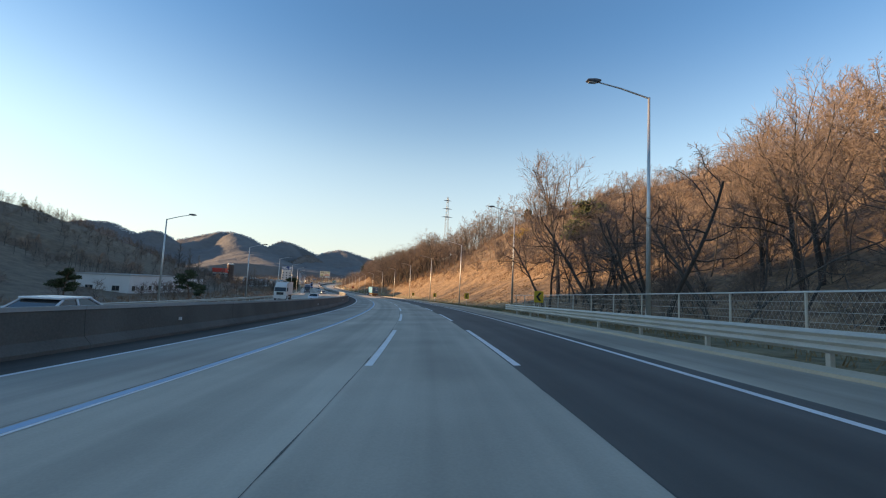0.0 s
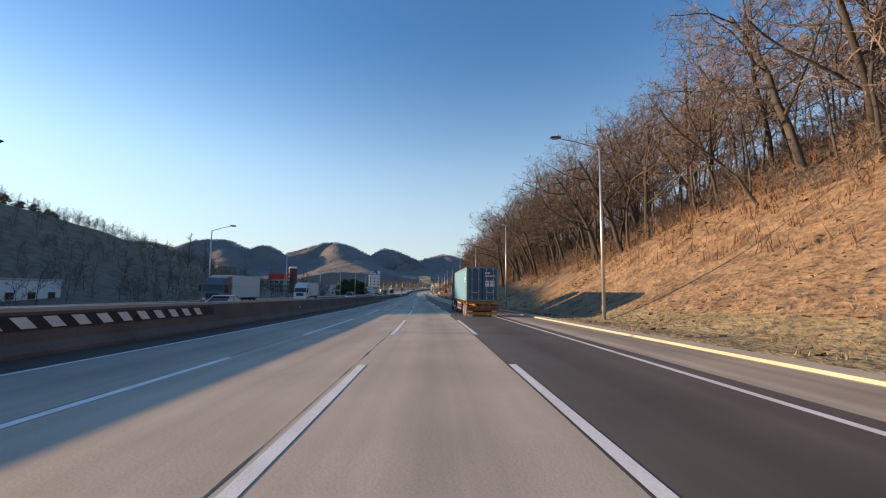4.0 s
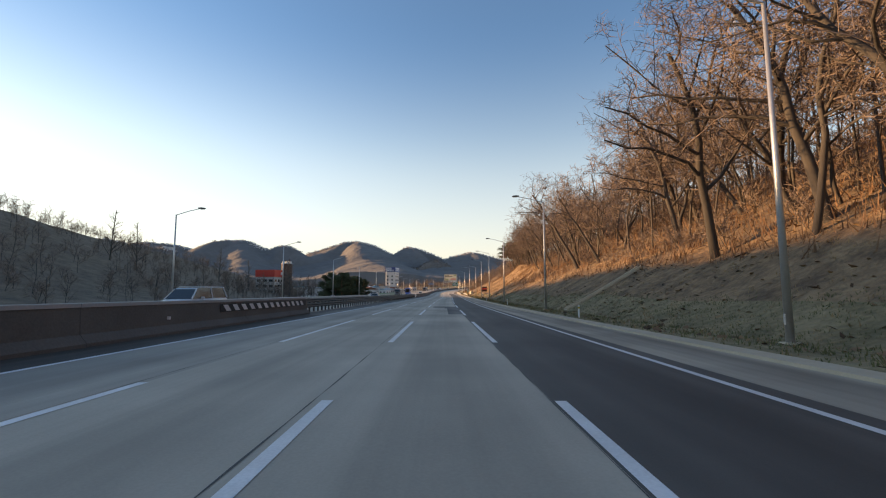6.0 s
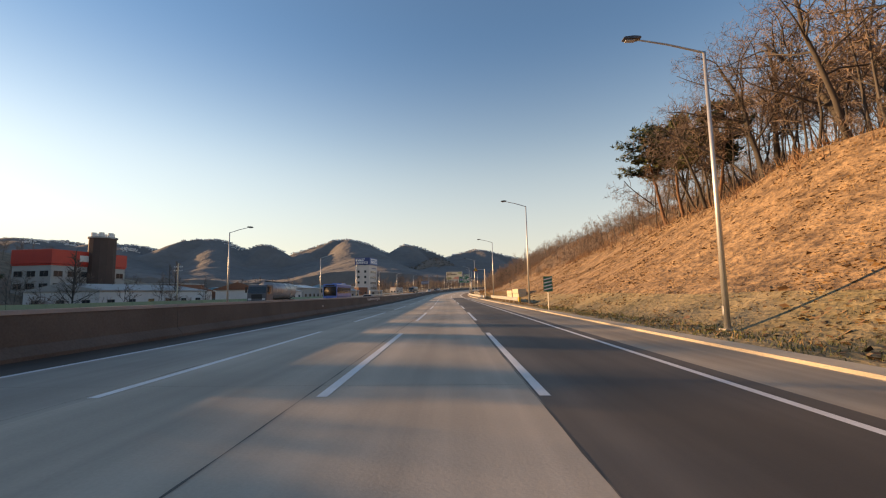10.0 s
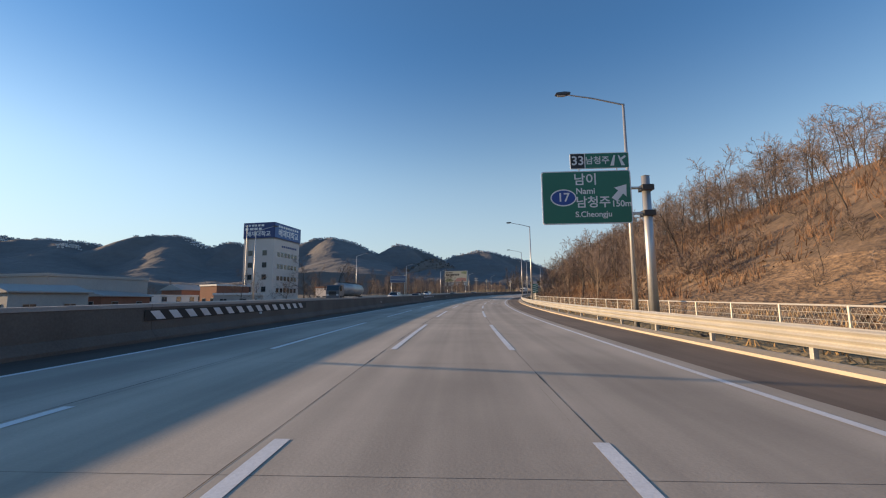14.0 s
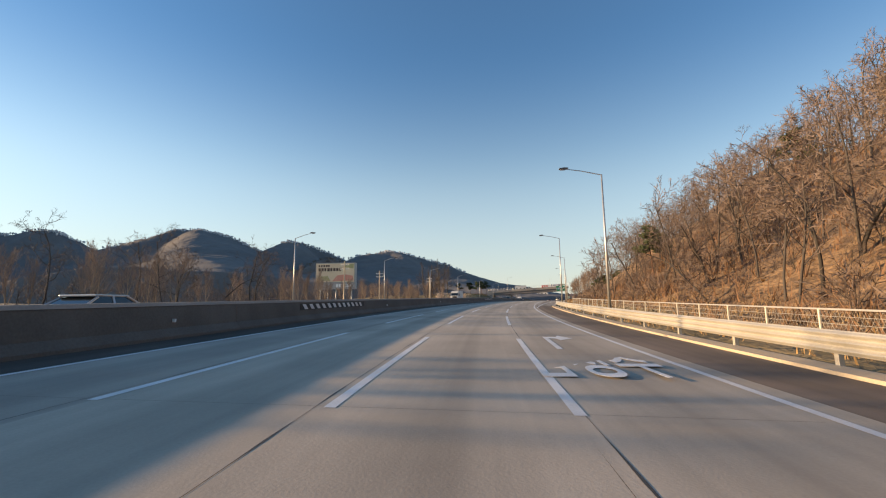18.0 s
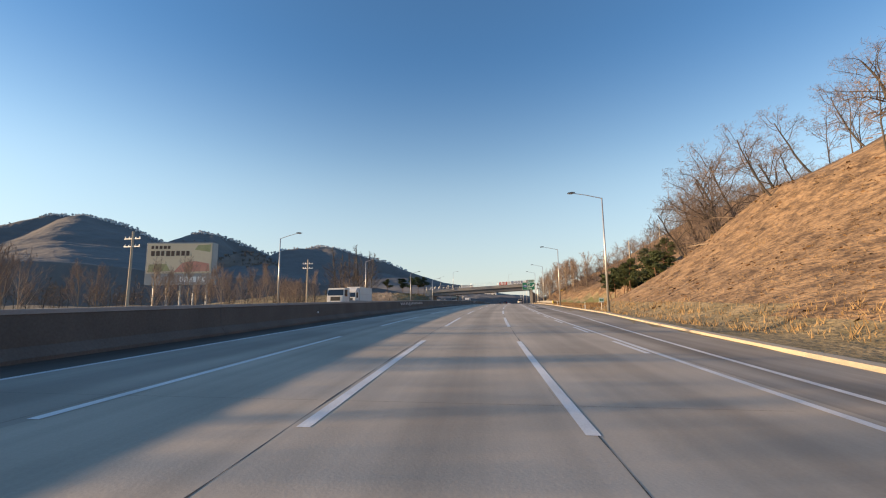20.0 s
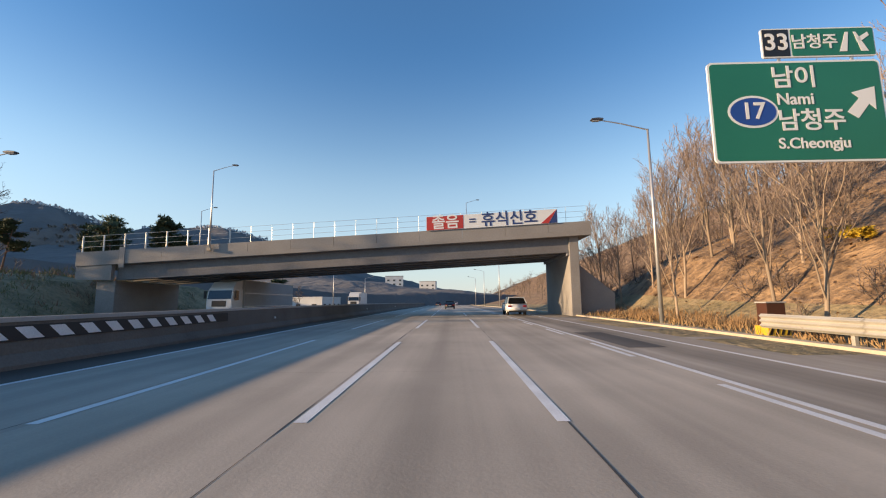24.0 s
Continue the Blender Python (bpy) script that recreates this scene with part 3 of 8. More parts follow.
for a, b in CHEVRONS:
    n = int((b - a) / 0.9)
    for k in range(n):
        s = a + 0.9 * k
        v = [road_xyz(s + x, -8.652, z) for x, y, z in ((0.35, -0.012, 0.70), (0.8, -0.012, 0.70), (0.45, -0.022, 1.0), (0.0, -0.022, 1.0))]
        mesh_ob("stripe", v, [(0, 1, 2, 3)], PAINT, parent=median)
    sweep("stripe_board", [(-8.672, 0.66), (-8.664, 0.66), (-8.664, 1.04), (-8.672, 1.04)], a - 0.2, b + 0.2, 1.5, BLACK_PAINT, median)
REFLECT = material("white_reflector", (0.85, 0.85, 0.85), 0.2, dark=(0.7, 0.7, 0.7))
for k in range(36):
    s = -10 + 28.0 * k
    if 255 < s < 375:
        continue
    bm = bmesh.new()
    box(bm, (-0.05, -0.04, 0), (0.05, 0.04, 0.12), 0.01)
    o = part("reflector", bm, REFLECT, median)
    o.matrix_local = at(s, -8.62, 0.55)


def w_beam(name, w, z, s0, s1, mat, parent, face=-1, waves=2, tall=0.33):
    """A rolled rail: waves of steel, thin, open at the back."""
    n = waves * 6
    out = [(w + face * (0.04 * math.cos(i / n * waves * 2 * math.pi + math.pi) + 0.04), z + tall * (i / n - 0.5)) for i in range(n + 1)]
    back = [(a + 0.006, b) for a, b in out[::-1]]
    return sweep(name, out + back, s0, s1, 4, mat, parent)


# steel rail in the gap of the median
gap = thing("median_guard_rail", "dark steel guard rail on posts in the median opening", "guard rail", kind="structure")
for k in range(14):
    a, b = 258.6 + 8 * k, 258.6 + 8 * (k + 1) + 0.15
    for z in (0.97, 0.56):
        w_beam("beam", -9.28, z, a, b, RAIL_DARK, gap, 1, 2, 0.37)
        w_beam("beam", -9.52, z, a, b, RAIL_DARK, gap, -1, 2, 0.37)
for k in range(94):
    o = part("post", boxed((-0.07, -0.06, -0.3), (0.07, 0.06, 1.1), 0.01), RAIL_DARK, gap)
    o.matrix_local = at(259 + 1.2 * k, -9.4, 0.02)

# right guard rails
right_rails = []
for a, b, w, waves, lab in ((-100, 41, 10.25, 3, "pale three-wave steel guard rail on short posts"), (432, 466, 11.4, 3, "pale three-wave steel guard rail with a yellow end cap"), (466, 742, 9.95, 3, "sunlit three-wave steel guard rail on short posts"), (845, 905, 13.7, 3, "pale steel guard rail with a yellow end cap"), (862, 897, 14.4, 3, "second pale steel guard rail on the verge")):
    g = thing("guard_rail", lab, "guard rail", "guard rails", "structure")
    n = max(1, int((b - a) / 4))
    for k in range(n):
        p0, p1 = a + (b - a) * k / n, a + (b - a) * (k + 1) / n
        w_beam("beam", w, 0.60, p0, p1 + 0.12, RAIL, g, -1, waves, 0.52)
        o = part("post", boxed((0.02, -0.06, -0.4), (0.14, 0.06, 0.86), 0.01), RAIL, g)
        o.matrix_local = at(p0 + 0.5, w, 0.0)
    right_rails.append(g)
YELLOW = material("yellow_paint", (0.75, 0.5, 0.03), 0.5, dark=(0.5, 0.33, 0.04), scale=2)
for s, w in ((431.4, 11.4), (844.6, 13.7)):
    bm = bmesh.new()
    tube(bm, (0, 0.15, 0.28), (0, 0.15, 0.90), 0.16, n=14)
    box(bm, (-0.12, 0.1, 0.3), (0.1, 0.7, 0.88), 0.03)
    o = part("end_cap", bm, YELLOW, right_rails[1 if s < 600 else 3], "yellow rounded end cap")
    o.matrix_local = at(s, w)


# ---- fences on the right ----
def fence(s0, s1, w, tall, step, label):
    f = thing("fence", label, "fence", "roadside fences", "structure")
    n = int((s1 - s0) / step)
    for k in range(n + 1):
        s = s0 + step * k
        o = part("post", tube(bmesh.new(), (0, 0, -0.5), (0, 0, tall), 0.04, n=8), RAIL, f)
        o.matrix_local = hill_at(s, w)
    q = np.arange(s0, s1 + 0.01, 2.0)
    base = land(q, w)
    for z, r in [(tall - 0.02, 0.03)] + [(tall * i / 6, 0.006) for i in range(1, 6)]:
        v = np.stack([road_xyz(q, w - r, base + z), road_xyz(q, w + r, base + z), road_xyz(q, w, base + z + r * 1.7)], 1).reshape(-1, 3)
        mesh_ob("rail" if r > 0.02 else "wire", v, [(3 * i + j, 3 * i + (j + 1) % 3, 3 * i + 3 + (j + 1) % 3, 3 * i + 3 + j) for i in range(len(q) - 1) for j in range(3)], RAIL, parent=f)
    # the mesh of the fence, crossed thin wires
    vv, ff = [], []
    q = np.arange(s0, s1, 0.16)
    bs = land(q, w)
    for d in (-0.5, 0.5):
        a, b = road_xyz(q, w, bs + 0.05), road_xyz(q + d * tall, w, land(q + d * tall, w) + tall - 0.05)
        o = road_xyz(q + 0.006, w, bs + 0.05)
        o2 = road_xyz(q + d * tall + 0.006, w, land(q + d * tall, w) + tall - 0.05)
        k0 = len(vv)
        vv += [p for t in zip(a, o, o2, b) for p in t]
        ff += [(k0 + 4 * i, k0 + 4 * i + 1, k0 + 4 * i + 2, k0 + 4 * i + 3) for i in range(len(q))]
    tagged(mesh_ob("wire_mesh", vv, ff, RAIL, parent=f), kind="stuff")
    return f


fence(-60, 46, 12.4, 1.75, 3.0, "tall wire-mesh fence with a pale top rail in front of the trees")
fence(505, 742, 12.2, 1.25, 2.5, "low wire fence with pale posts and a bent top rail")


# ---- street lamps ----
LAMP_HEAD = material("lamp_housing", (0.10, 0.10, 0.11), 0.4, 0.3, scale=3)
LENS = material("lamp_glass", (0.55, 0.56, 0.56), 0.25, scale=3)


def street_lamp(name, label, tall, reach, group):
    t = thing(name, label, "street lamp", group)
    part("pole", tube(bmesh.new(), (0, 0, 0.02), (0, 0, tall), 0.125, 0.06, 14), STEEL, t, smooth=True)
    part("base_plate", boxed((-0.22, -0.22, -0.3), (0.22, 0.22, 0.06), 0.02), KERB, t, "small concrete footing")
    bm = bmesh.new()
    tube(bm, (0.06, 0, tall - 0.06), (-reach * 0.55, 0, tall + 0.36), 0.045, 0.04, 8)
    tube(bm, (-reach * 0.55, 0, tall + 0.36), (-reach, 0, tall + 0.60), 0.04, 0.033, 8)
    part("arm", bm, STEEL, t)
    bm = bmesh.new()
    prism(bm, [(-0.62, 0.0), (-0.55, 0.08), (-0.15, 0.12), (0.12, 0.09), (0.16, 0.02), (0.0, -0.03), (-0.5, -0.04)], -0.14, 0.14)
    bmesh.ops.bevel(bm, geom=list(bm.edges), offset=0.02, segments=1, affect="EDGES")
    h = part("lamp_head", bm, LAMP_HEAD, t, "dark lamp housing")
    h.location = (-reach, 0, tall + 0.62)
    g = part("diffuser", boxed((-0.5, -0.1, -0.085), (-0.1, 0.1, -0.055), 0.01), LENS, h)
    part("access_door", boxed((-0.13, -0.05, 0.6), (-0.11, 0.05, 0.95), 0.008), STEEL, t)
    return t


lamp_r = street_lamp("street_lamp", "tall galvanised street lamp with a long arm over the hard shoulder", 11.5, 2.75, "street lamps along the outer verge")
R_LAMPS = [(81, 12.9), (20.6, 12.5), (51.3, 13.75), (114, 12.9), (147, 12.9), (179, 12.9), (210, 12.8), (239.5, 12.7), (271.0, 12.6), (306.5, 13.0), (335, 12.8), (363, 12.8), (391.6, 12.8), (431.0, 12.6), (469, 12.3), (509, 10.9),
           (549, 10.2), (590, 10.25), (631, 10.25), (671, 10.25), (711, 11.4), (751, 11.4), (791, 13.6), (831.6, 13.8), (874.2, 13.85), (913, 13.8), (990, 13.8), (1030, 13.8), (1070, 13.8)]
for i, (s, w) in enumerate(R_LAMPS):
    m = hill_at(s, w) @ Matrix.Diagonal((1, 1, {20.6: 1.04, 51.3: 1.04, 335: 1.03, 363: 1.03, 431.0: 1.14, 469: 1.1, 549: 0.98, 831.6: 0.94, 874.2: 0.94}.get(s, 1.0), 1))
    if i == 0:
        lamp_r.matrix_world = m
    else:
        copy_thing(lamp_r, m)
lamp_l = street_lamp("street_lamp", "slim grey street lamp beyond the opposite carriageway", 9.6, 2.4, "street lamps along the far verge")
L_LAMPS = [18, 49, 80.5, 112, 144, 176, 207, 239, 269, 298, 329.2, 358.5, 390, 428, 468, 505, 543, 580, 617.7, 655, 692, 730, 765, 800, 834, 874.5, 911.5, 990, 1030]
for i, s in enumerate(L_LAMPS):
    m = at(s, -25.9, 0.0, 180)
    if i == 0:
        lamp_l.matrix_world = m
    else:
        copy_thing(lamp_l, m)


# ---- mountains ----
def mountain(name, label, peaks, x0, x1, y0, y1, step, base=-3.0, mat=None):
    """A range as a height field: ridged cones at each peak."""
    xs, ys = np.arange(x0, x1 + 1, step), np.arange(y0, y1 + 1, step)
    gx, gy = np.meshgrid(xs, ys, indexing="ij")
    z = np.zeros_like(gx)
    for px, py, h, r in peaks:
        d = np.hypot(gx - px, (gy - py) * 0.8)
        a = np.arctan2(gy - py, gx - px)
        rr = r * (1 + 0.18 * np.sin(a * 3 + px) + 0.12 * np.sin(a * 7 + py))
        q = d / rr
        z = np.maximum(z, h / (1 + q ** 1.9 * 0.9) * (1 + 0.03 * np.sin(a * 9 + q * 4) * np.clip(q, 0, 1)))
    z = z + 2.2 * wobble(gx, gy, 37) * np.clip(z / 40, 0, 1) + 1.0 * wobble(gx, gy, 13) * np.clip(z / 40, 0, 1)
    rnd = np.random.RandomState(len(name) + int(abs(x0)))
    z = z + rnd.rand(*z.shape) * 1.2 * np.clip(z / 30, 0, 1)
    z = np.where((gx == x0) | (gx == x1) | (gy == ys[-1]) | (gy == ys[0]), -8, z - 5) + base
    n, m = gx.shape
    f = [(i * m + j, (i + 1) * m + j, (i + 1) * m + j + 1, i * m + j + 1) for i in range(n - 1) for j in range(m - 1)]
    ob = mesh_ob(name, np.stack([gx, gy, z], -1).reshape(-1, 3), f, mat or FAR_WOOD, True)
    return tagged(ob, label, "mountain", kind="structure")


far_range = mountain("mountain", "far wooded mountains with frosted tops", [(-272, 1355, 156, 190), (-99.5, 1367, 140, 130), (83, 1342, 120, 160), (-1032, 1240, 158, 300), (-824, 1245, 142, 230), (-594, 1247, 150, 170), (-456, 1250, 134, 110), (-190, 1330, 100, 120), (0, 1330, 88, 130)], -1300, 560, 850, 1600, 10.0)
near_hill = mountain("mountain", "low brown wooded hill before the mountains", [(-22, 1180, 88, 70), (-70, 1165, 68, 60), (-150, 1170, 62, 70), (30, 1190, 58, 60)], -330, 200, 1050, 1330, 8.0, mat=FAR_BROWN)


def far_wood(name, label, hill, keep, count, lo, hi, mat, seed):
    """Small bare crowns that roughen a far hill or its ridge."""
    rm = np.random.RandomState(seed)
    v = np.empty(len(hill.data.vertices) * 3, np.float32)
    hill.data.vertices.foreach_get("co", v)
    v = v.reshape(-1, 3)
    v = v[keep(v)]
    h = rm.uniform(lo, hi, count)
    q = v[rm.randint(0, len(v), count)] + np.stack([rm.uniform(-5, 5, count), rm.uniform(-5, 5, count), -0.3 * h], -1)
    a = rm.uniform(0, np.pi, count)
    d = np.stack([np.cos(a), np.sin(a), np.zeros(count)], -1) * (h * 0.42)[:, None]
    top = q + np.stack([rm.normal(0, 0.4, count), rm.normal(0, 0.4, count), h], -1)
    mid = q + (top - q) * 0.65
    e = d[:, [1, 0, 2]] * [-1, 1, 1]
    p = np.stack([q, mid - d, top, mid + d, mid - e, mid + e], 1).reshape(-1, 3)
    i = np.arange(count)[:, None] * 6
    ob = mesh_tri(name, p, np.stack([i + [0, 1, 2], i + [0, 2, 3], i + [0, 4, 2], i + [0, 2, 5]], 1).reshape(-1, 3), [mat])
    return tagged(ob, label, "woodland", kind="stuff")


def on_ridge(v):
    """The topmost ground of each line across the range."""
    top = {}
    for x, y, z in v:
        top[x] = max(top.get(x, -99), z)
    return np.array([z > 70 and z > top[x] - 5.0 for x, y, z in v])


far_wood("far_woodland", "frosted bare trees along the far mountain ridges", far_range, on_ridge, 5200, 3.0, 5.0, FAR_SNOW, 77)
far_wood("far_woodland", "bare brown woods on the low far hill", near_hill, lambda v: v[:, 2] > 6, 9000, 2.0, 3.6, FAR_BROWN, 78)


# ---- trees ----
def add_tube(V, F, pts, rad, n):
    k0 = len(V)
    for i, (p, r) in enumerate(zip(pts, rad)):
        d = (pts[min(i + 1, len(pts) - 1)] - pts[max(i - 1, 0)]).normalized()
        a = d.orthogonal().normalized()
        b = d.cross(a)
        for j in range(n):
            t = 2 * math.pi * j / n
            V.append(tuple(p + (a * math.cos(t) + b * math.sin(t)) * r))
    for i in range(len(pts) - 1):
        for j in range(n):
            a, b = k0 + i * n + j, k0 + i * n + (j + 1) % n
            F.append((a, b, b + n, a + n))


def bent(rnd, d, angle):
    axis = d.orthogonal().normalized()
    axis.rotate(Matrix.Rotation(rnd.uniform(0, 2 * math.pi), 3, d))
    e = d.copy()
    e.rotate(Matrix.Rotation(angle, 3, axis))
    return e


def tree_data(seed, tall, counts, spread=0.75, fork=0.3, thick=0.02, upright=0.1, lean=0.0, twig=0.011, wig=0.22, light=False, bole=0.72, reach=0.62, cone=0.5):
    """A leafless tree: trunk, limbs, branches and twigs, each level thinner."""
    rnd = random.Random(seed)
    TV, TF, CV, CF = [], [], [], []

    def ribbon(pts, half):
        a = (pts[-1] - pts[0]).orthogonal().normalized()
        a.rotate(Matrix.Rotation(rnd.uniform(0, 3.1), 3, (pts[-1] - pts[0]).normalized()))
        k = len(CV)
        n = len(pts)
        for i, p in enumerate(pts[:-1]):
            h = a * half * (1 - 0.75 * i / (n - 1))
            CV.extend((tuple(p - h), tuple(p + h)))
        CV.append(tuple(pts[-1]))
        for i in range(n - 2):
            j = k + 2 * i
            CF.append((j, j + 1, j + 3))
            CF.append((j, j + 3, j + 2))
        CF.append((len(CV) - 3, len(CV) - 2, len(CV) - 1))

    def branch(p, d, length, r, level):
        k = (4, 2, 1, 1)[level] if light else (7, 5, 4, 2)[level]
        pts, rad = [p], [r]
        for i in range(k):
            w = wig if level else wig * 0.45
            d = (d + Vector((rnd.uniform(-w, w), rnd.uniform(-w, w), rnd.uniform(-w, w) + upright * (1 if level else 0.3)))).normalized()
            p = p + d * (length / k)
            pts.append(p)
            rad.append(r * (1 - (0.65 if level else 0.6) * (i + 1) / k))
        if level <= 1:
            add_tube(TV, TF, pts, rad, (4 if level == 0 else 3) if light else (8 if level == 0 else 5))
        elif level == 2 and not light:
            add_tube(CV, CF, pts, rad, 3)
        else:
            ribbon(pts, max(rad[0], twig) if level == 2 else twig * 1.25)
        n = counts[level]
        f0 = fork if level == 0 else 0.2
        for j in range(n):
            f = min(f0 + (1 - f0) * (j + rnd.random() * 0.8) / n, 0.985)
            i = min(int(f * k), k - 1)
            q = pts[i].lerp(pts[i + 1], f * k - i)
            dd = (pts[i + 1] - pts[i]).normalized()
            e = bent(rnd, dd, rnd.uniform(0.5, 1.05) * spread * 1.25)
            ln = length * reach * rnd.uniform(0.75, 1.12) * (1.12 - (0.5 if level else cone) * f)
            if level < len(counts) - 1:
                branch(q, e, ln, max(rad[i] * 0.5, twig), level + 1)
            else:
                e2 = (e + Vector((rnd.uniform(-0.2, 0.2), rnd.uniform(-0.2, 0.2), upright))).normalized()
                s = e2.orthogonal().normalized() * twig
                s.rotate(Matrix.Rotation(rnd.uniform(0, 3.1), 3, e2))
                b0 = len(CV)
                CV.extend((tuple(q - s), tuple(q + s), tuple(q + e2 * ln)))
                CF.append((b0, b0 + 1, b0 + 2))

    branch(Vector((0, 0, -0.3)), Vector((lean, 0, 1)).normalized(), tall * bole, tall * thick, 0)
    return TV, TF, CV, CF


def bare_tree(seed, tall, counts, crown_mat=None, bark=None, name="tree", label="bare grey-brown deciduous tree without leaves", category="tree", group="trees on the slope", **shape):
    TV, TF, CV, CF = tree_data(seed, tall, counts, **shape)
    t = thing(name, label, category, group)
    mesh_ob("trunk", TV, TF, bark or BARK, True, t)
    mesh_ob("crown", CV, CF, crown_mat or TWIG, False, t)
    return t


def woods(name, label, spots, tall, seed, counts=(8, 6, 10), mats=None, category="woodland", **shape):
    """Many far trees in one mesh."""
    kinds = []
    for i in range(6):
        TV, TF, CV, CF = tree_data(seed + i, tall, counts, light=True, **shape)
        v = np.array(TV + CV)
        f = [t for q in TF for t in ((q[0], q[1], q[2]), (q[0], q[2], q[3]))]
        nt = len(f)
        f = np.array(f + [tuple(x + len(TV) for x in q) for q in CF])
        kinds.append((v, f, (np.arange(len(f)) >= nt).astype(int)))
    V, F, M, n = [], [], [], 0
    for k, s, w, sc, turn in spots:
        v, f, mi = kinds[k % 6]
        m = np.array(hill_at(s, w, -0.2, turn))
        V.append((v * sc) @ m[:3, :3].T + m[:3, 3])
        F.append(f + n)
        M.append(mi)
        n += len(v)
    ob = mesh_tri(name, np.concatenate(V), np.concatenate(F), mats or [BARK, TWIG], np.concatenate(M))
    return tagged(ob, label, category, kind="stuff")


def clumps(rnd, centres, size, count, leaf, flat=1.0):
    """Many small leaf blades in loose clumps."""
    V, F = [], []
    for c, sc in centres:
        for _ in range(count):
            while True:
                q = Vector((rnd.uniform(-1, 1), rnd.uniform(-1, 1), rnd.uniform(-1, 1)))
                if q.length < 1:
                    break
            p = c + Vector((q.x, q.y, q.z * flat)) * size * sc
            a = Vector((rnd.uniform(-1, 1), rnd.uniform(-1, 1), rnd.uniform(-0.3, 1))).normalized()
            b = a.orthogonal().normalized() * leaf * 0.28
            k = len(V)
            V += [tuple(p - b), tuple(p + b), tuple(p + a * leaf * rnd.uniform(0.7, 1.3))]
            F.append((k, k + 1, k + 2))
    return V, F


def pine(seed, tall, label="green umbrella-shaped pine with a leaning reddish trunk", leaf=0.42, low=0.5, group="pines", name="pine_tree", mat=None, flat=0.4, count=46, wide=0.34):
    rnd = random.Random(seed)
    TV, TF, cs = [], [], []
    p, d = Vector((0, 0, -0.3)), Vector((rnd.uniform(-0.2, 0.2), rnd.uniform(-0.2, 0.2), 1)).normalized()
    pts, rad = [p], [tall * 0.018]
    for i in range(7):
        d = (d + Vector((rnd.uniform(-0.13, 0.13), rnd.uniform(-0.13, 0.13), 0.1))).normalized()
        p = p + d * tall / 7
        pts.append(p)
        rad.append(tall * 0.018 * (1 - 0.11 * (i + 1)))
    add_tube(TV, TF, pts, rad, 7)
    for j in range(15):
        f = low + (1 - low) * j / 15
        i = min(int(f * 7), 6)
        q = pts[i].lerp(pts[i + 1], f * 7 - i)
        a = rnd.uniform(0, 2 * math.pi)
        ln = tall * wide * rnd.uniform(0.5, 1.0) * (1.05 - 0.6 * (f - low) / (1 - low))
        e = q + Vector((math.cos(a), math.sin(a), rnd.uniform(0.05, 0.35))) * ln
        m = q.lerp(e, 0.5) + Vector((0, 0, -0.12 * ln * rnd.random()))
        add_tube(TV, TF, [q, m, e], [tall * 0.006, tall * 0.004, tall * 0.002], 4)
        cs += [(e, 1.0), (q.lerp(e, 0.72) + Vector((0, 0, 0.1)), 0.85), (q.lerp(e, 0.45), 0.6)]
    cs.append((pts[-1], 1.0))
    t = thing(name, label, "tree", group)
    mesh_ob("trunk", TV, TF, PINE_BARK, True, t)
    mesh_ob("crown", *clumps(rnd, cs, tall * 0.11, count, leaf, flat), mat or NEEDLE, False, t)
    return t


def place_copies(masters, spots):
    """Put masters and then copies of them on the land; spots are (master, s, w, height scale, turn)."""
    used = set()
    for k, s, w, sc, turn in spots:
        m = hill_at(s, w, -0.1, turn) @ Matrix.Scale(sc, 4)
        if k not in used:
            used.add(k)
            masters[k].matrix_world = m
        else:
            o = copy_thing(masters[k], m)
            o.matrix_basis = m


OAK = [bare_tree(11 + i, 12.5, (9, 6, 6, 6), spread=(1.0, 0.95, 1.05, 0.92)[i], fork=(0.34, 0.42, 0.3, 0.46)[i], thick=(0.017, 0.014, 0.018, 0.013)[i], lean=(-0.2, -0.42, -0.3, -0.5)[i], wig=0.38, upright=0.045, bole=0.74, reach=(0.62, 0.58, 0.64, 0.58)[i], name="oak_tree", label="bare crooked oak leaning over the slope, lit by low sun") for i in range(4)]
WOOD = [bare_tree(31 + i, 10.5, (8, 6, 5, 6), spread=0.9, fork=0.36, thick=(0.0085, 0.0105, 0.0075, 0.012, 0.009)[i], upright=0.045, wig=0.52, lean=(-0.38, -0.1, -0.5, 0.12, -0.26)[i], reach=0.52, name="woodland_tree", label="bare slender woodland tree on the leaf-covered hill", group="woodland on the hill") for i in range(5)]
SCRUBBY = [bare_tree(51 + i, 4.5, (10, 6, 5), spread=0.75, fork=0.03, thick=0.009, upright=0.1, twig=0.008, bole=0.5, reach=0.8, name="shrub", label="leafless brown thicket shrub", category="shrub", group="roadside shrubs") for i in range(3)]
PALE = [bare_tree(71 + i, 9.0, (14, 6, 5, 4), spread=0.52, fork=0.2, thick=0.0085, upright=0.16, wig=0.18, bole=0.74, reach=0.58, bark=BARK_PALE, crown_mat=TWIG_PALE, name="young_tree", label="bare young tree with pale upright stems", group="pale young trees") for i in range(3)]
ROUND = [bare_tree(91 + i, 13.0, (11, 7, 6, 5), spread=0.72, fork=0.28, thick=0.012, upright=0.13, wig=0.26, bole=0.6, reach=0.68, name="tall_tree", label="bare tall tree with a round fan-shaped crown", group="round-crowned trees") for i in range(2)]
rs = random.Random(9)
spots_oak, spots_wood, spots_scrub, spots_pale = [], [], [], []


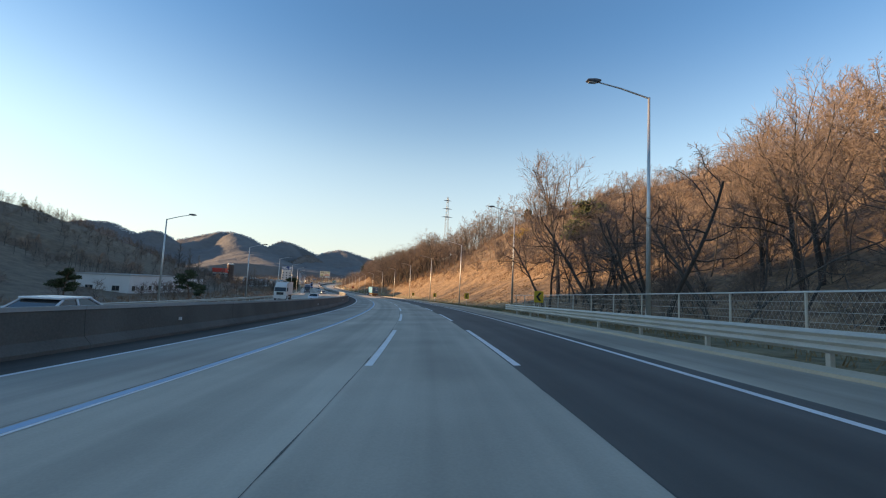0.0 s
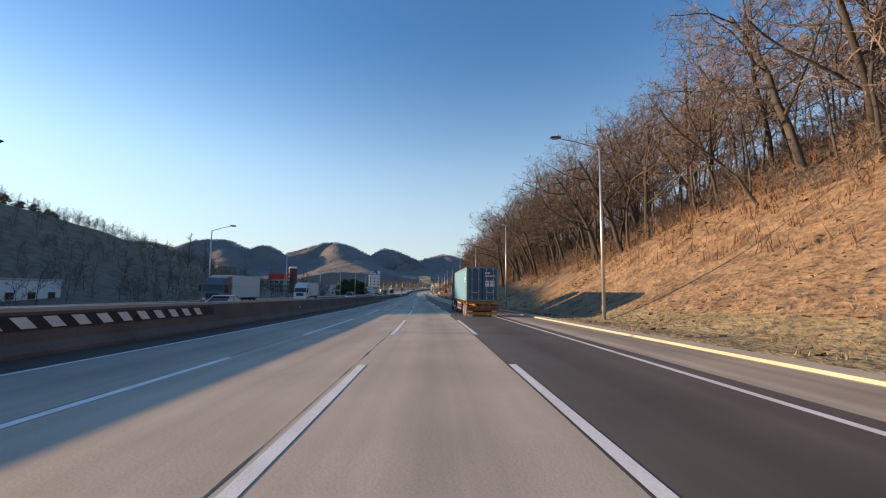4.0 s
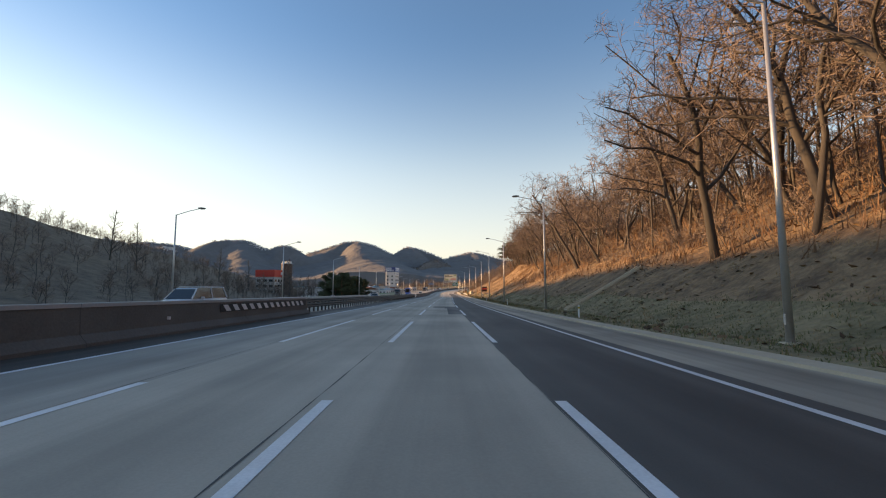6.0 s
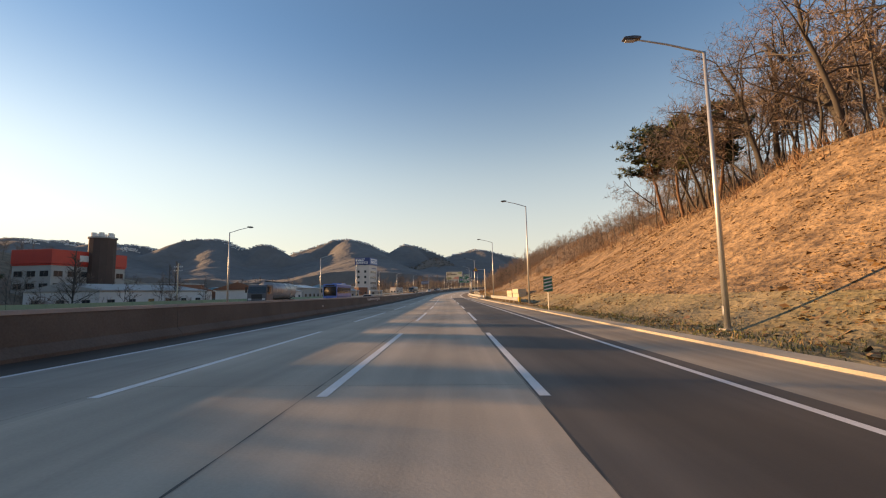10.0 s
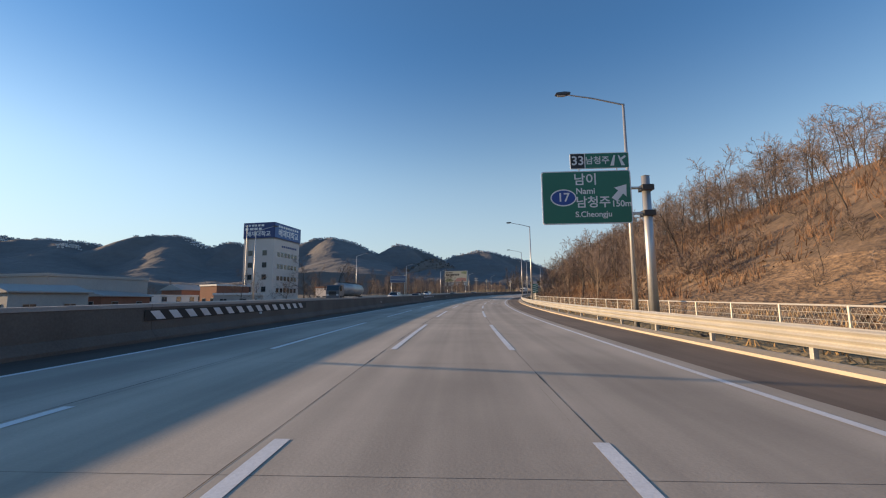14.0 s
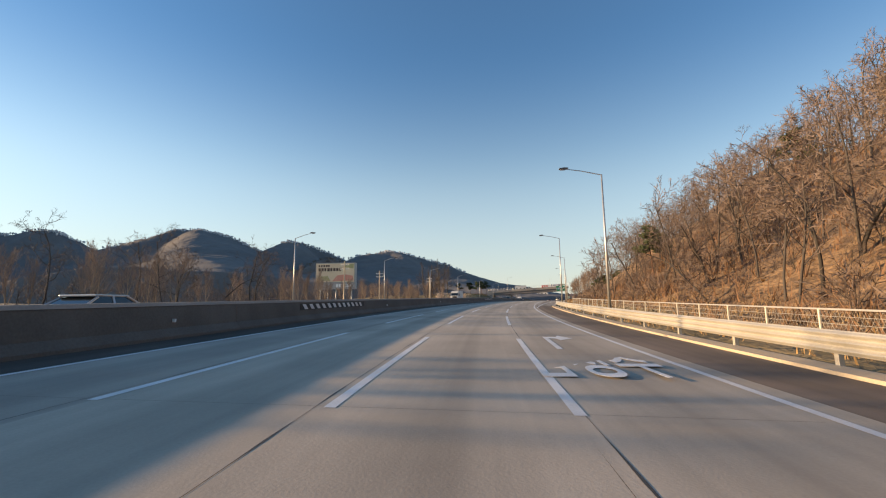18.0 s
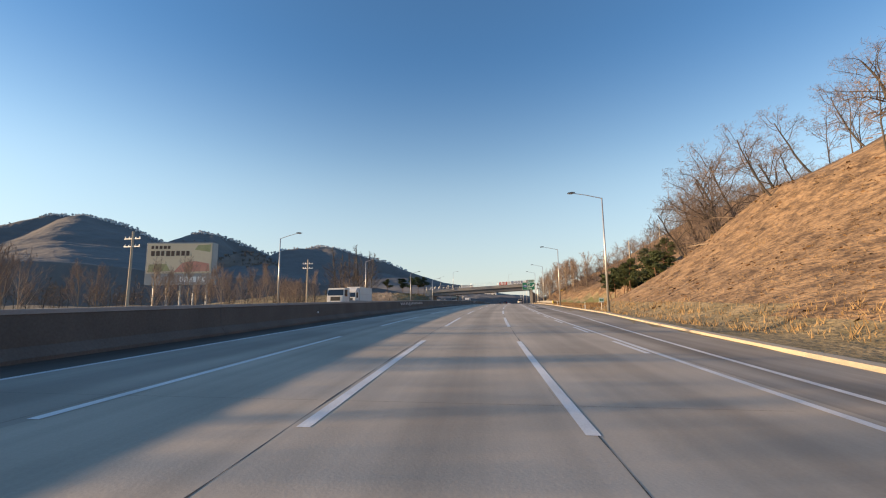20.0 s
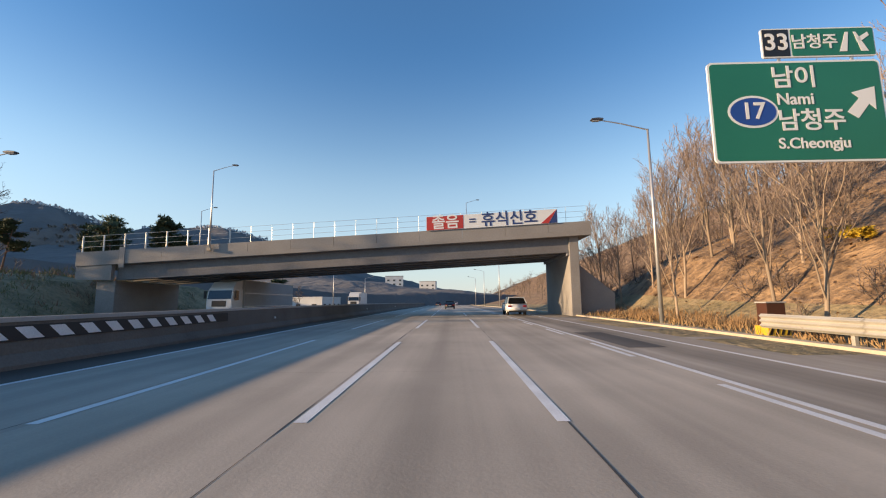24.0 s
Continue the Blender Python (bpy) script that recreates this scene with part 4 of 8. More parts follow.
def scatter(out, n, kinds, s0, s1, w0, w1, lo, hi, gap=2.2, rel=False, swing=180):
    """Random spots, none too near another. rel: w counts from the top of the bank; swing: how far the lean may turn from the road."""
    tries = 0
    made = 0
    while made < n and tries < n * 40:
        tries += 1
        s, w = rs.uniform(s0, s1), rs.uniform(w0, w1)
        if rel:
            w += float(np.interp(s, RT[:, 0], RT[:, 2]))
        if any(abs(s - q[1]) < gap and abs(w - q[2]) < gap for q in out):
            continue
        out.append((rs.randrange(kinds), s, w, rs.uniform(lo, hi), rs.uniform(-swing, swing)))
        made += 1


far_right, far_left, thicket = [], [], []
SPOTS_ROUND = [(0, 25.5, 27, 1.3, 0), (1, 52, 20, 1.75, 40), (0, 846, 36.5, 0.9, 80), (1, 842, 41, 1.0, 0), (1, 31, 28, 1.1, 130)]
# dense belt behind the first fence
scatter(spots_wood, 28, 5, -14, 49, 14.2, 25, 0.85, 1.12, 1.7)
spots_oak += [(2, 40, 19, 0.9, 20)]
scatter(spots_oak, 12, 4, 0, 46, 14.5, 26, 0.72, 0.95, 3, False, 60)
scatter(spots_scrub, 12, 3, 0, 46, 14, 24, 0.5, 0.9, 2)
scatter(far_right, 150, 6, 8, 50, 27, 62, 0.85, 1.2, 1.2)
scatter(thicket, 110, 6, -10, 49, 14.5, 40, 0.5, 1.0, 1.0)
# open hill
spots_oak += [(0, 81, 26.5, 0.68, 30)]
scatter(spots_scrub, 16, 3, 70, 170, 25, 40, 0.4, 0.8, 3)
scatter(spots_wood, 8, 5, 75, 170, 27, 50, 0.5, 0.75, 4)
scatter(far_right, 200, 6, 55, 200, 31, 95, 0.45, 0.75, 1.6)
scatter(thicket, 330, 6, 52, 190, 26, 85, 0.7, 1.3, 1.2)
# crest trees of the cutting
spots_oak += [(1, 332.4, 28.6, 1.35, 10), (3, 339, 26.6, 0.95, -10), (0, 331.5, 34, 1.4, 30), (2, 300, 25.5, 1.0, 20), (1, 286, 24.0, 1.05, -20), (3, 311, 26.5, 1.0, 0), (0, 268, 25.5, 1.15, 5), (2, 257, 28.0, 1.1, -30), (1, 245, 25.0, 1.0, 30)]
scatter(spots_oak, 20, 4, 176, 345, 2.5, 14, 1.15, 1.5, 4.5, True, 45)
scatter(spots_wood, 42, 5, 165, 372, 1, 16, 1.15, 1.6, 3, True, 60)
scatter(spots_scrub, 30, 3, 165, 372, 0.5, 12, 0.35, 0.7, 2.5, True)
scatter(far_right, 390, 6, 160, 385, 3, 52, 1.0, 1.5, 1.6, True)
scatter(thicket, 460, 6, 165, 378, 0.5, 42, 0.6, 1.2, 1.2, True)
spots_oak += [(0, 352, 31.5, 1.3, 20), (2, 360, 32.5, 1.25, -20), (1, 368, 33, 1.25, 10), (0, 376, 33.5, 1.3, 30), (3, 383, 34, 1.3, 0), (2, 391, 35, 1.35, 10), (1, 355, 36, 1.4, 0), (0, 386, 38, 1.4, -30), (1, 427, 34.5, 1.1, 25), (3, 431, 36.0, 1.0, 5), (0, 418, 35.2, 1.25, 0), (1, 409, 35.5, 1.3, 20), (2, 401, 36, 1.3, 30), (0, 421, 39, 1.3, 60), (2, 412, 39, 1.3, -60)]
scatter(spots_wood, 24, 5, 380, 446, 0.5, 12, 0.95, 1.4, 2.6, True, 60)
scatter(spots_wood, 8, 5, 446, 480, 2, 16, 0.5, 0.8, 3, True)
scatter(far_right, 150, 6, 375, 446, 2, 40, 1.0, 1.4, 1.6, True)
scatter(far_right, 110, 6, 445, 485, 3, 50, 0.5, 0.8, 1.6, True)
scatter(thicket, 150, 6, 375, 480, 0.5, 30, 0.5, 1.0, 1.2, True)
scatter(spots_scrub, 16, 3, 440, 545, 0, 20, 0.35, 0.6, 3, True)
scatter(far_right, 190, 6, 480, 560, 2, 60, 0.28, 0.5, 1.6, True)
scatter(thicket, 140, 6, 480, 575, 1, 40, 0.4, 0.9, 1.4, True)
scatter(spots_oak, 14, 4, 196, 262, 1, 10, 1.2, 1.5, 3, True, 60)
# wood beside the low fence
scatter(spots_pale, 12, 3, 560, 650, 15, 22, 0.6, 0.9, 3)
scatter(spots_wood, 30, 5, 582, 748, 15.5, 28, 0.7, 1.05, 3)
scatter(spots_oak, 10, 4, 585, 740, 17, 30, 0.55, 0.75, 6, False, 60)
scatter(spots_scrub, 36, 3, 570, 745, 13.5, 22, 0.35, 0.75, 1.8)
scatter(far_right, 380, 6, 582, 765, 17, 66, 0.8, 1.1, 1.5)
scatter(thicket, 380, 6, 566, 760, 14.5, 50, 0.5, 1.1, 1.2)
scatter(far_right, 60, 6, 540, 600, 30, 80, 0.5, 0.8, 2)
scatter(spots_scrub, 14, 3, 545, 590, 18, 40, 0.4, 0.8, 3)
# above the cut slope and round the bridge
spots_oak += [(1, 842.5, 42.4, 1.6, 10), (2, 848, 47, 1.9, 20), (0, 844, 50, 2.1, 10), (3, 840, 54, 2.2, -10), (1, 836, 48, 2.0, 20), (2, 833, 45, 1.5, 0), (0, 838, 58, 1.8, 20), (2, 829, 43, 1.5, 10)]
scatter(spots_oak, 8, 4, 796, 824, 36, 48, 0.75, 0.95, 4, False, 50)
scatter(far_right, 40, 6, 760, 812, 38, 70, 0.7, 1.0, 2.5)
scatter(spots_pale, 24, 3, 891, 936, 16.8, 30, 1.1, 1.45, 2.6)
scatter(thicket, 190, 6, 893, 960, 17.5, 48, 0.35, 0.85, 1.1)
scatter(far_right, 60, 6, 893, 975, 22, 60, 0.6, 0.9, 1.6)
scatter(far_right, 110, 6, 880, 1040, 30, 110, 0.6, 0.9, 3)
scatter(far_right, 60, 6, 985, 1200, 22, 60, 0.6, 0.9, 3)
scatter(thicket, 300, 6, 840, 1040, 36, 130, 0.5, 1.0, 1.6)
scatter(far_right, 240, 6, 850, 1000, 44, 140, 0.45, 0.75, 2)
scatter(spots_scrub, 12, 3, 850, 930, 24, 60, 0.3, 0.6, 3)
# the wood on the cutting stands taller
spots_oak = [(k, s, w, sc * (1.18 if 176 < s < 446 else 1.0), a) for k, s, w, sc, a in spots_oak]
spots_wood = [(k, s, w, sc * (1.22 if 165 < s < 446 else 1.0), a) for k, s, w, sc, a in spots_wood]
far_right = [(k, s, w, sc * (1.2 if 160 < s < 446 else 1.0), a) for k, s, w, sc, a in far_right]
# left: skyline trees and bare rows behind the far verge
scatter(far_left, 420, 6, 20, 560, -240, -170, 0.6, 1.0, 2)
scatter(far_left, 560, 6, 150, 540, -175, -46, 0.55, 0.95, 2)
scatter(spots_scrub, 18, 3, 20, 400, -50, -31, 0.4, 0.8, 5)
scatter(spots_pale, 18, 3, 655, 862, -66, -42, 0.85, 1.15, 4)
scatter(spots_wood, 6, 5, 590, 720, -50, -34, 0.7, 0.95, 5)
scatter(spots_wood, 22, 5, 640, 760, -62, -42, 1.45, 1.8, 4)
scatter(spots_pale, 46, 3, 690, 866, -62, -38, 0.9, 1.2, 3)
scatter(far_left, 300, 6, 660, 935, -150, -78, 0.65, 1.05, 2)
scatter(far_left, 120, 6, 960, 1300, -140, -45, 0.7, 1.1, 3)
thicket_left = []
scatter(thicket_left, 330, 6, 60, 520, -190, -46, 0.8, 1.5, 1.6)
thicket += thicket_left
far_left = [q for q in far_left if not (170 < q[1] < 262 and q[2] < -140)]
woods("woodland", "dense bare brown woodland covering the hillside", far_right, 11.5, 300, counts=(8, 6, 7), spread=0.88, fork=0.32, thick=0.008, upright=0.05, twig=0.03, wig=0.34, reach=0.52)
woods("woodland", "dark bare woodland on the hills beyond the far verge", far_left, 10.5, 330, counts=(7, 5, 6), spread=0.75, fork=0.26, thick=0.0085, upright=0.1, twig=0.042, wig=0.28, reach=0.52)
woods("thicket", "tangled brown thicket and saplings under the trees", thicket, 4.4, 360, counts=(8, 5, 4), category="undergrowth", spread=0.8, fork=0.04, thick=0.008, upright=0.08, twig=0.028, wig=0.3, bole=0.5, reach=0.85)
place_copies(OAK, spots_oak)
place_copies(WOOD, spots_wood)
place_copies(SCRUBBY, spots_scrub)
place_copies(PALE, spots_pale)
place_copies(ROUND, SPOTS_ROUND)

PINES = [pine(101, 7.5), pine(102, 8.5), pine(103, 6.5)]
pine_spots = [(0, 868, 42.5, 1.0, 30), (1, 866, 44.5, 1.1, 130), (2, 871, 46, 1.1, 220), (1, 874, 43, 0.8, 10), (2, 900, 150, 1.2, 30), (1, 915, 152, 1.1, 30), (0, 930, 149, 1.3, 130), (2, 945, 150, 1.1, 30), (1, 962, 152, 1.2, 230), (0, 980, 150, 1.2, 30), (0, 826, 25.5, 0.95, 140), (1, 831, 25.0, 0.9, 220), (2, 840, 31, 1.15, 60), (1, 843, 35.5, 1.0, 160), (0, 838, 33.5, 1.0, 300), (2, 846, 33, 1.0, 15), (0, 833, 24, 0.95, 20), (1, 836, 27, 0.9, 120), (2, 839, 25, 1.0, 200), (0, 842, 29, 1.0, 260), (1, 829, 31, 0.95, 310), (2, 834, 33, 1.0, 10), (0, 845, 27, 0.8, 80),
              (1, 436, 34.2, 1.85, 15), (0, 433, 35.0, 1.95, 130), (2, 428, 36.5, 2.0, 330), (0, 60, 27, 1.5, 60), (2, 66, 32, 1.4, 60), (2, 158, 62, 1.0, 0), (0, 163, 66, 0.9, 0), (1, 735, 22, 0.8, 70), (2, 741, 25, 0.8, 150), (0, 728, 36, 0.9, 150), (2, 700, 44, 0.9, 150), (1, 686, 40, 0.8, 10),
              (0, 944, -36, 1.1, 0), (1, 942, -41, 1.1, 100), (2, 946, -46, 1.3, 200), (0, 950, -40, 1.2, 300), (1, 938, -52, 0.9, 300), (2, 984, -38, 1.3, 30), (1, 78, -34, 0.75, 0), (2, 88, -36, 0.6, 90), (0, 60, -42, 0.7, 200), (1, 404.5, -33, 0.95, 40)] + [(i % 3, 388 + 4.6 * i, -224 - 3 * (i % 2), 1.15 + 0.12 * (i % 3), 77 * i) for i in range(9)]
place_copies(PINES, pine_spots)
YEW = [pine(120 + i, 6.5, "dark bushy pine in the belt beside the far verge", 0.2, 0.22, "dark pines of the far verge", "evergreen_tree", None, 0.62, 190, 0.4) for i in range(3)]
place_copies(YEW, [(i % 3, 362 + 2.35 * i, -32.5 - 2.6 * (i % 3), 1.38 - 0.018 * i + 0.12 * (i % 2), 70 * i) for i in range(17)])
CHERRY = [bare_tree(140, 4.6, (7, 5, 4, 3), spread=0.8, fork=0.25, crown_mat=BLOSSOM, twig=0.02, name="cherry_tree", label="small cherry tree in pale blossom", group="blossoming trees")]
for o in [c for c in CHERRY[0].children if c.name.startswith("crown")]:
    rr = random.Random(5)
    cs = [(Vector((rr.uniform(-1.7, 1.7), rr.uniform(-1.7, 1.7), rr.uniform(1.9, 4.4))), rr.uniform(0.6, 1.0)) for _ in range(46)]
    mesh_ob("blossom", *clumps(rr, cs, 0.7, 44, 0.16, 0.8), BLOSSOM, False, CHERRY[0])
place_copies(CHERRY, [(0, 893, -38, 1.25, 0), (0, 897, -41, 1.3, 80), (0, 888, -44, 1.2, 160), (0, 902, -47, 1.2, 220), (0, 880, -46, 1.3, 20), (0, 883, -40, 1.2, 20), (0, 890, -50, 1.3, 120)])
SPIRE = [bare_tree(150 + i, 14.0, (34, 6, 4, 3), spread=0.95, fork=0.1, thick=0.013, twig=0.014, bole=0.97, reach=0.38, cone=1.0, upright=0.05, wig=0.12, name="redwood_tree", label="tall bare cone-shaped conifer behind the far verge", group="bare redwoods") for i in range(2)]
place_copies(SPIRE, [(i % 2, 905 + 5.5 * i, -60 - 4.0 * (i % 3), 1.35 + 0.1 * (i % 4), 50 * i) for i in range(9)] + [(0, 375, -119, 1.4, 0), (1, 459, -123, 1.4, 90), (0, 413, -68, 1.35, 40), (1, 379, -112, 1.3, 140), (1, 419, -73, 1.1, 10), (0, 440, -98, 1.2, 60)] + [(i % 2, 420 + 9.0 * i, -62 - 7 * (i % 3), 0.85, 40 * i) for i in range(8)] + [(i % 2, 862 + 3.5 * i, -56 - 5 * (i % 3), 0.75, 50 * i) for i in range(7)])
# yellow bushes on the open hill and under the bridge bank
rb = random.Random(3)
for s, w, r in ((128, 44, 2.3), (131, 48, 1.8), (911, 23.5, 0.6), (914, 25, 0.7)):
    t = thing("forsythia_bush", "yellow flowering forsythia bush", "shrub", "yellow bushes")
    TV, TF = [], []
    for k in range(9):
        e = Vector((rb.uniform(-1, 1), rb.uniform(-1, 1), 1.3)) * r * 0.6
        add_tube(TV, TF, [Vector((0, 0, -0.1)), e * 0.6, e], [0.03, 0.02, 0.01], 4)
    mesh_ob("stems", TV, TF, BARK, False, t)
    mesh_ob("blossom", *clumps(rb, [(Vector((rb.uniform(-1, 1), rb.uniform(-1, 1), rb.uniform(0.3, 1.2))) * r * 0.75, 1) for _ in range(26)], r * 0.35, 40, 0.2, 0.8), YELLOW_LEAF, False, t)
    t.matrix_world = hill_at(s, w)


# ---- undergrowth ----
def tufts(name, label, n, spans, tall, wide, mat, blades, seed):
    """Dry grass and brush: thin blades by the thousand in one mesh."""
    rn = np.random.RandomState(seed)
    S, W = [], []
    for s0, s1, w0, w1, share in spans:
        k = int(n * share)
        S.append(rn.uniform(s0, s1, k))
        W.append(rn.uniform(w0, w1, k))
    S, W = np.concatenate(S), np.concatenate(W)
    S, W = np.repeat(S, blades) + rn.normal(0, wide * 2, len(S) * blades), np.repeat(W, blades) + rn.normal(0, wide * 2, len(W) * blades)
    z = land(S, W)
    p = road_xyz(S, W, z - 0.03)
    h = tall * rn.uniform(0.4, 1.2, len(S))
    a = rn.uniform(0, 2 * np.pi, len(S))
    d = np.stack([np.cos(a), np.sin(a), np.zeros_like(a)], -1)
    tip = p + np.stack([rn.normal(0, 0.35, len(S)) * h, rn.normal(0, 0.35, len(S)) * h, h], -1)
    b = (wide * 0.22 + 0.004) * d
    v = np.stack([p - b, p + b, tip], 1).reshape(-1, 3)
    ob = mesh_tri(name, v, np.arange(len(v)).reshape(-1, 3), [mat])
    return tagged(ob, label, "grass", kind="stuff")


DRY = material("dry_straw", (0.46, 0.31, 0.15), 0.9, dark=(0.24, 0.15, 0.075), scale=0.5, fine=3, bump=0)
BRUSH = material("brown_brush", (0.30, 0.17, 0.095), 0.9, dark=(0.16, 0.09, 0.055), scale=0.5, fine=3, bump=0)
LEAF_DARK = material("dark_dead_leaves", (0.13, 0.075, 0.042), 0.95, dark=(0.06, 0.036, 0.022), scale=0.8, fine=5, bump=0)
LEAF_PALE = material("straw_and_dead_leaves", (0.38, 0.24, 0.12), 0.95, dark=(0.22, 0.13, 0.065), scale=0.8, fine=5, bump=0)
tufts("dry_grass", "dry straw-coloured grass on the bank", 9000, [(46, 345, 10.6, 30, 0.45), (345, 540, 11, 34, 0.3), (765, 935, 14.5, 38, 0.25)], 0.2, 0.08, DRY, 6, 1)
tufts("dry_grass", "thin dry grass behind the guard rails", 5000, [(-20, 46, 10.8, 16, 0.12), (455, 745, 11, 18, 0.6), (740, 935, 13.6, 18, 0.28)], 0.4, 0.10, DRY, 6, 2)
tufts("dry_reeds", "tall dry straw and reeds beside the exit lane kerb", 620, [(806, 905, 14.0, 17.5, 0.75), (905, 932, 14.5, 18, 0.25)], 0.6, 0.11, LEAF_PALE, 22, 12)
tufts("brush", "brown undergrowth and saplings on the wooded slope", 9000, [(165, 370, 20, 55, 0.36), (60, 170, 24, 80, 0.14), (370, 560, 30, 62, 0.16), (560, 760, 14, 50, 0.34)], 1.3, 0.16, BRUSH, 7, 3)
tufts("brush", "dark undergrowth on the far verge", 4000, [(0, 420, -60, -29, 0.6), (600, 900, -60, -29, 0.4)], 1.0, 0.16, BRUSH, 7, 4)

RANK = material("rank_green_grass", (0.17, 0.18, 0.07), 0.9, dark=(0.09, 0.09, 0.04), scale=0.5, fine=3, bump=0)
tufts("rank_grass", "rough green and straw grass on the bridge bank", 2600, [(893, 945, -62, -28.4, 1)], 0.45, 0.12, RANK, 7, 21)
tufts("brush", "brown weeds on the bridge bank", 900, [(890, 945, -70, -28.2, 1)], 0.8, 0.13, BRUSH, 7, 22)
tufts("rank_grass", "thin green grass along the shaded verge", 5200, [(235, 330, 10.7, 17, 0.55), (330, 420, 10.7, 13.5, 0.25), (46, 110, 10.7, 13, 0.2)], 0.16, 0.1, RANK, 6, 23)


def litter(name, label, n, spans, size, mats, seed):
    """Fallen leaves, clods and straw lying at all angles on the slopes."""
    rn = np.random.RandomState(seed)
    S = np.concatenate([rn.uniform(a, b, int(n * k)) for a, b, c, d, k in spans])
    W = np.concatenate([rn.uniform(c, d, int(n * k)) for a, b, c, d, k in spans])
    keep = wobble(S, W, 1.7) + wobble(S, W, 5.0) + rn.normal(0, 0.9, len(S)) > 0.1
    S, W = S[keep], W[keep]
    m = len(S)
    p = road_xyz(S, W, land(S, W) + 0.01)
    a, h = rn.uniform(0, 2 * np.pi, m), size * np.clip(rn.lognormal(0, 0.5, m), 0, 1.9)
    u = np.stack([np.cos(a), np.sin(a), rn.uniform(-0.2, 0.8, m)], -1) * h[:, None]
    v = np.stack([-np.sin(a), np.cos(a), rn.uniform(-0.2, 0.6, m)], -1) * (h * rn.uniform(0.25, 0.8, m))[:, None]
    q = np.stack([p - u - v * 0.6, p + u * 0.9 - v, p + u * 0.4 + v, p - u * 0.8 + v * 0.8], 1).reshape(-1, 3)
    i = np.arange(m)[:, None] * 4
    f = np.stack([i + [0, 1, 2], i + [0, 2, 3]], 1).reshape(-1, 3)
    return tagged(mesh_tri(name, q, f, mats, np.repeat(rn.randint(0, len(mats), m), 2)), label, "leaf litter", kind="stuff")


litter("leaf_litter", "brown leaf litter and clods on the roadside slope", 52000, [(50, 200, 11, 34, 0.28), (200, 345, 10.8, 30, 0.27), (345, 545, 11, 40, 0.45)], 0.13, [LEAF_DARK, LEAF_PALE, BRUSH], 6)
litter("leaf_litter", "fine straw and clods on the bare cut slope", 90000, [(372, 470, 11, 33, 0.55), (325, 372, 11, 30, 0.2), (46, 110, 11, 32, 0.25)], 0.075, [LEAF_DARK, LEAF_PALE, LEAF_PALE], 8)
litter("leaf_litter", "brown leaf litter on the woodland floor", 26000, [(560, 760, 13, 30, 0.45), (765, 935, 15, 40, 0.55)], 0.12, [LEAF_DARK, LEAF_PALE, BRUSH], 7)


# ---- writing ----
LETTERS = []


def writing(name, body, size, m, mat, parent, align="CENTER"):
    """Letters as a flat mesh, standing in x and z of the pose m; all are made into meshes by set_letters()."""
    c = bpy.data.curves.new(name, "FONT")
    c.body, c.size, c.align_x, c.align_y = body, size, align, "CENTER"
    c.extrude = 0.004
    c.offset = 0.016 * size
    ob = new(name, bpy.data.meshes.new(name))
    ob.parent = parent
    ob.matrix_local = m @ pose(0, 0, 0, 90, 0, 0)
    LETTERS.append((ob, new("tmp", c), mat))
    return ob


def set_letters():
    bpy.context.view_layer.update()
    deps = bpy.context.evaluated_depsgraph_get()
    made = [bpy.data.meshes.new_from_object(tmp.evaluated_get(deps)) for _, tmp, _ in LETTERS]
    for (ob, tmp, mat), me in zip(LETTERS, made):
        me.materials.clear()
        me.materials.append(mat)
        old = ob.data
        ob.data = me
        bpy.data.meshes.remove(old)
        c = tmp.data
        bpy.data.objects.remove(tmp)
        bpy.data.curves.remove(c)


def bars(parent, x0, x1, z0, z1, y, mat, n, seed):
    """Unreadable lettering: a row of small plain bars."""
    r = random.Random(seed)
    step = (x1 - x0) / n
    for i in range(n):
        a = x0 + step * i
        part("lettering", boxed((a, y - 0.01, z0 + r.uniform(0, 0.08) * (z1 - z0)), (a + step * r.uniform(0.6, 0.85), y, z1)), mat, parent)


GREEN = material("green_sign_sheet", (0.015, 0.19, 0.12), 0.35, dark=(0.012, 0.15, 0.095), scale=0.5, bump=0)
WHITE = material("white_sign_sheet", (0.82, 0.83, 0.82), 0.35, dark=(0.74, 0.75, 0.74), scale=0.5, bump=0)
BLUE = material("blue_sign_sheet", (0.02, 0.08, 0.36), 0.35, scale=0.5, bump=0)
NAVY = material("navy_sign_sheet", (0.03, 0.06, 0.20), 0.5, dark=(0.025, 0.05, 0.16), scale=0.3, bump=0)
SKYBLUE = material("mid_blue_sign_sheet", (0.06, 0.16, 0.38), 0.5, scale=0.3, bump=0)
BLACK = material("black_sheet", (0.02, 0.02, 0.022), 0.4, scale=1, bump=0)
RED = material("red_paint", (0.55, 0.05, 0.04), 0.5, dark=(0.42, 0.04, 0.035), scale=0.5, bump=0)


def rounded(bm, x0, x1, z0, z1, r, y0, y1):
    o = []
    for cx, cz, a0 in ((x1 - r, z1 - r, 0), (x0 + r, z1 - r, 90), (x0 + r, z0 + r, 180), (x1 - r, z0 + r, 270)):
        o += [(cx + r * math.cos(radians(a0 + t)), cz + r * math.sin(radians(a0 + t))) for t in (0, 22, 45, 68, 90)]
    return prism(bm, o, y0, y1)


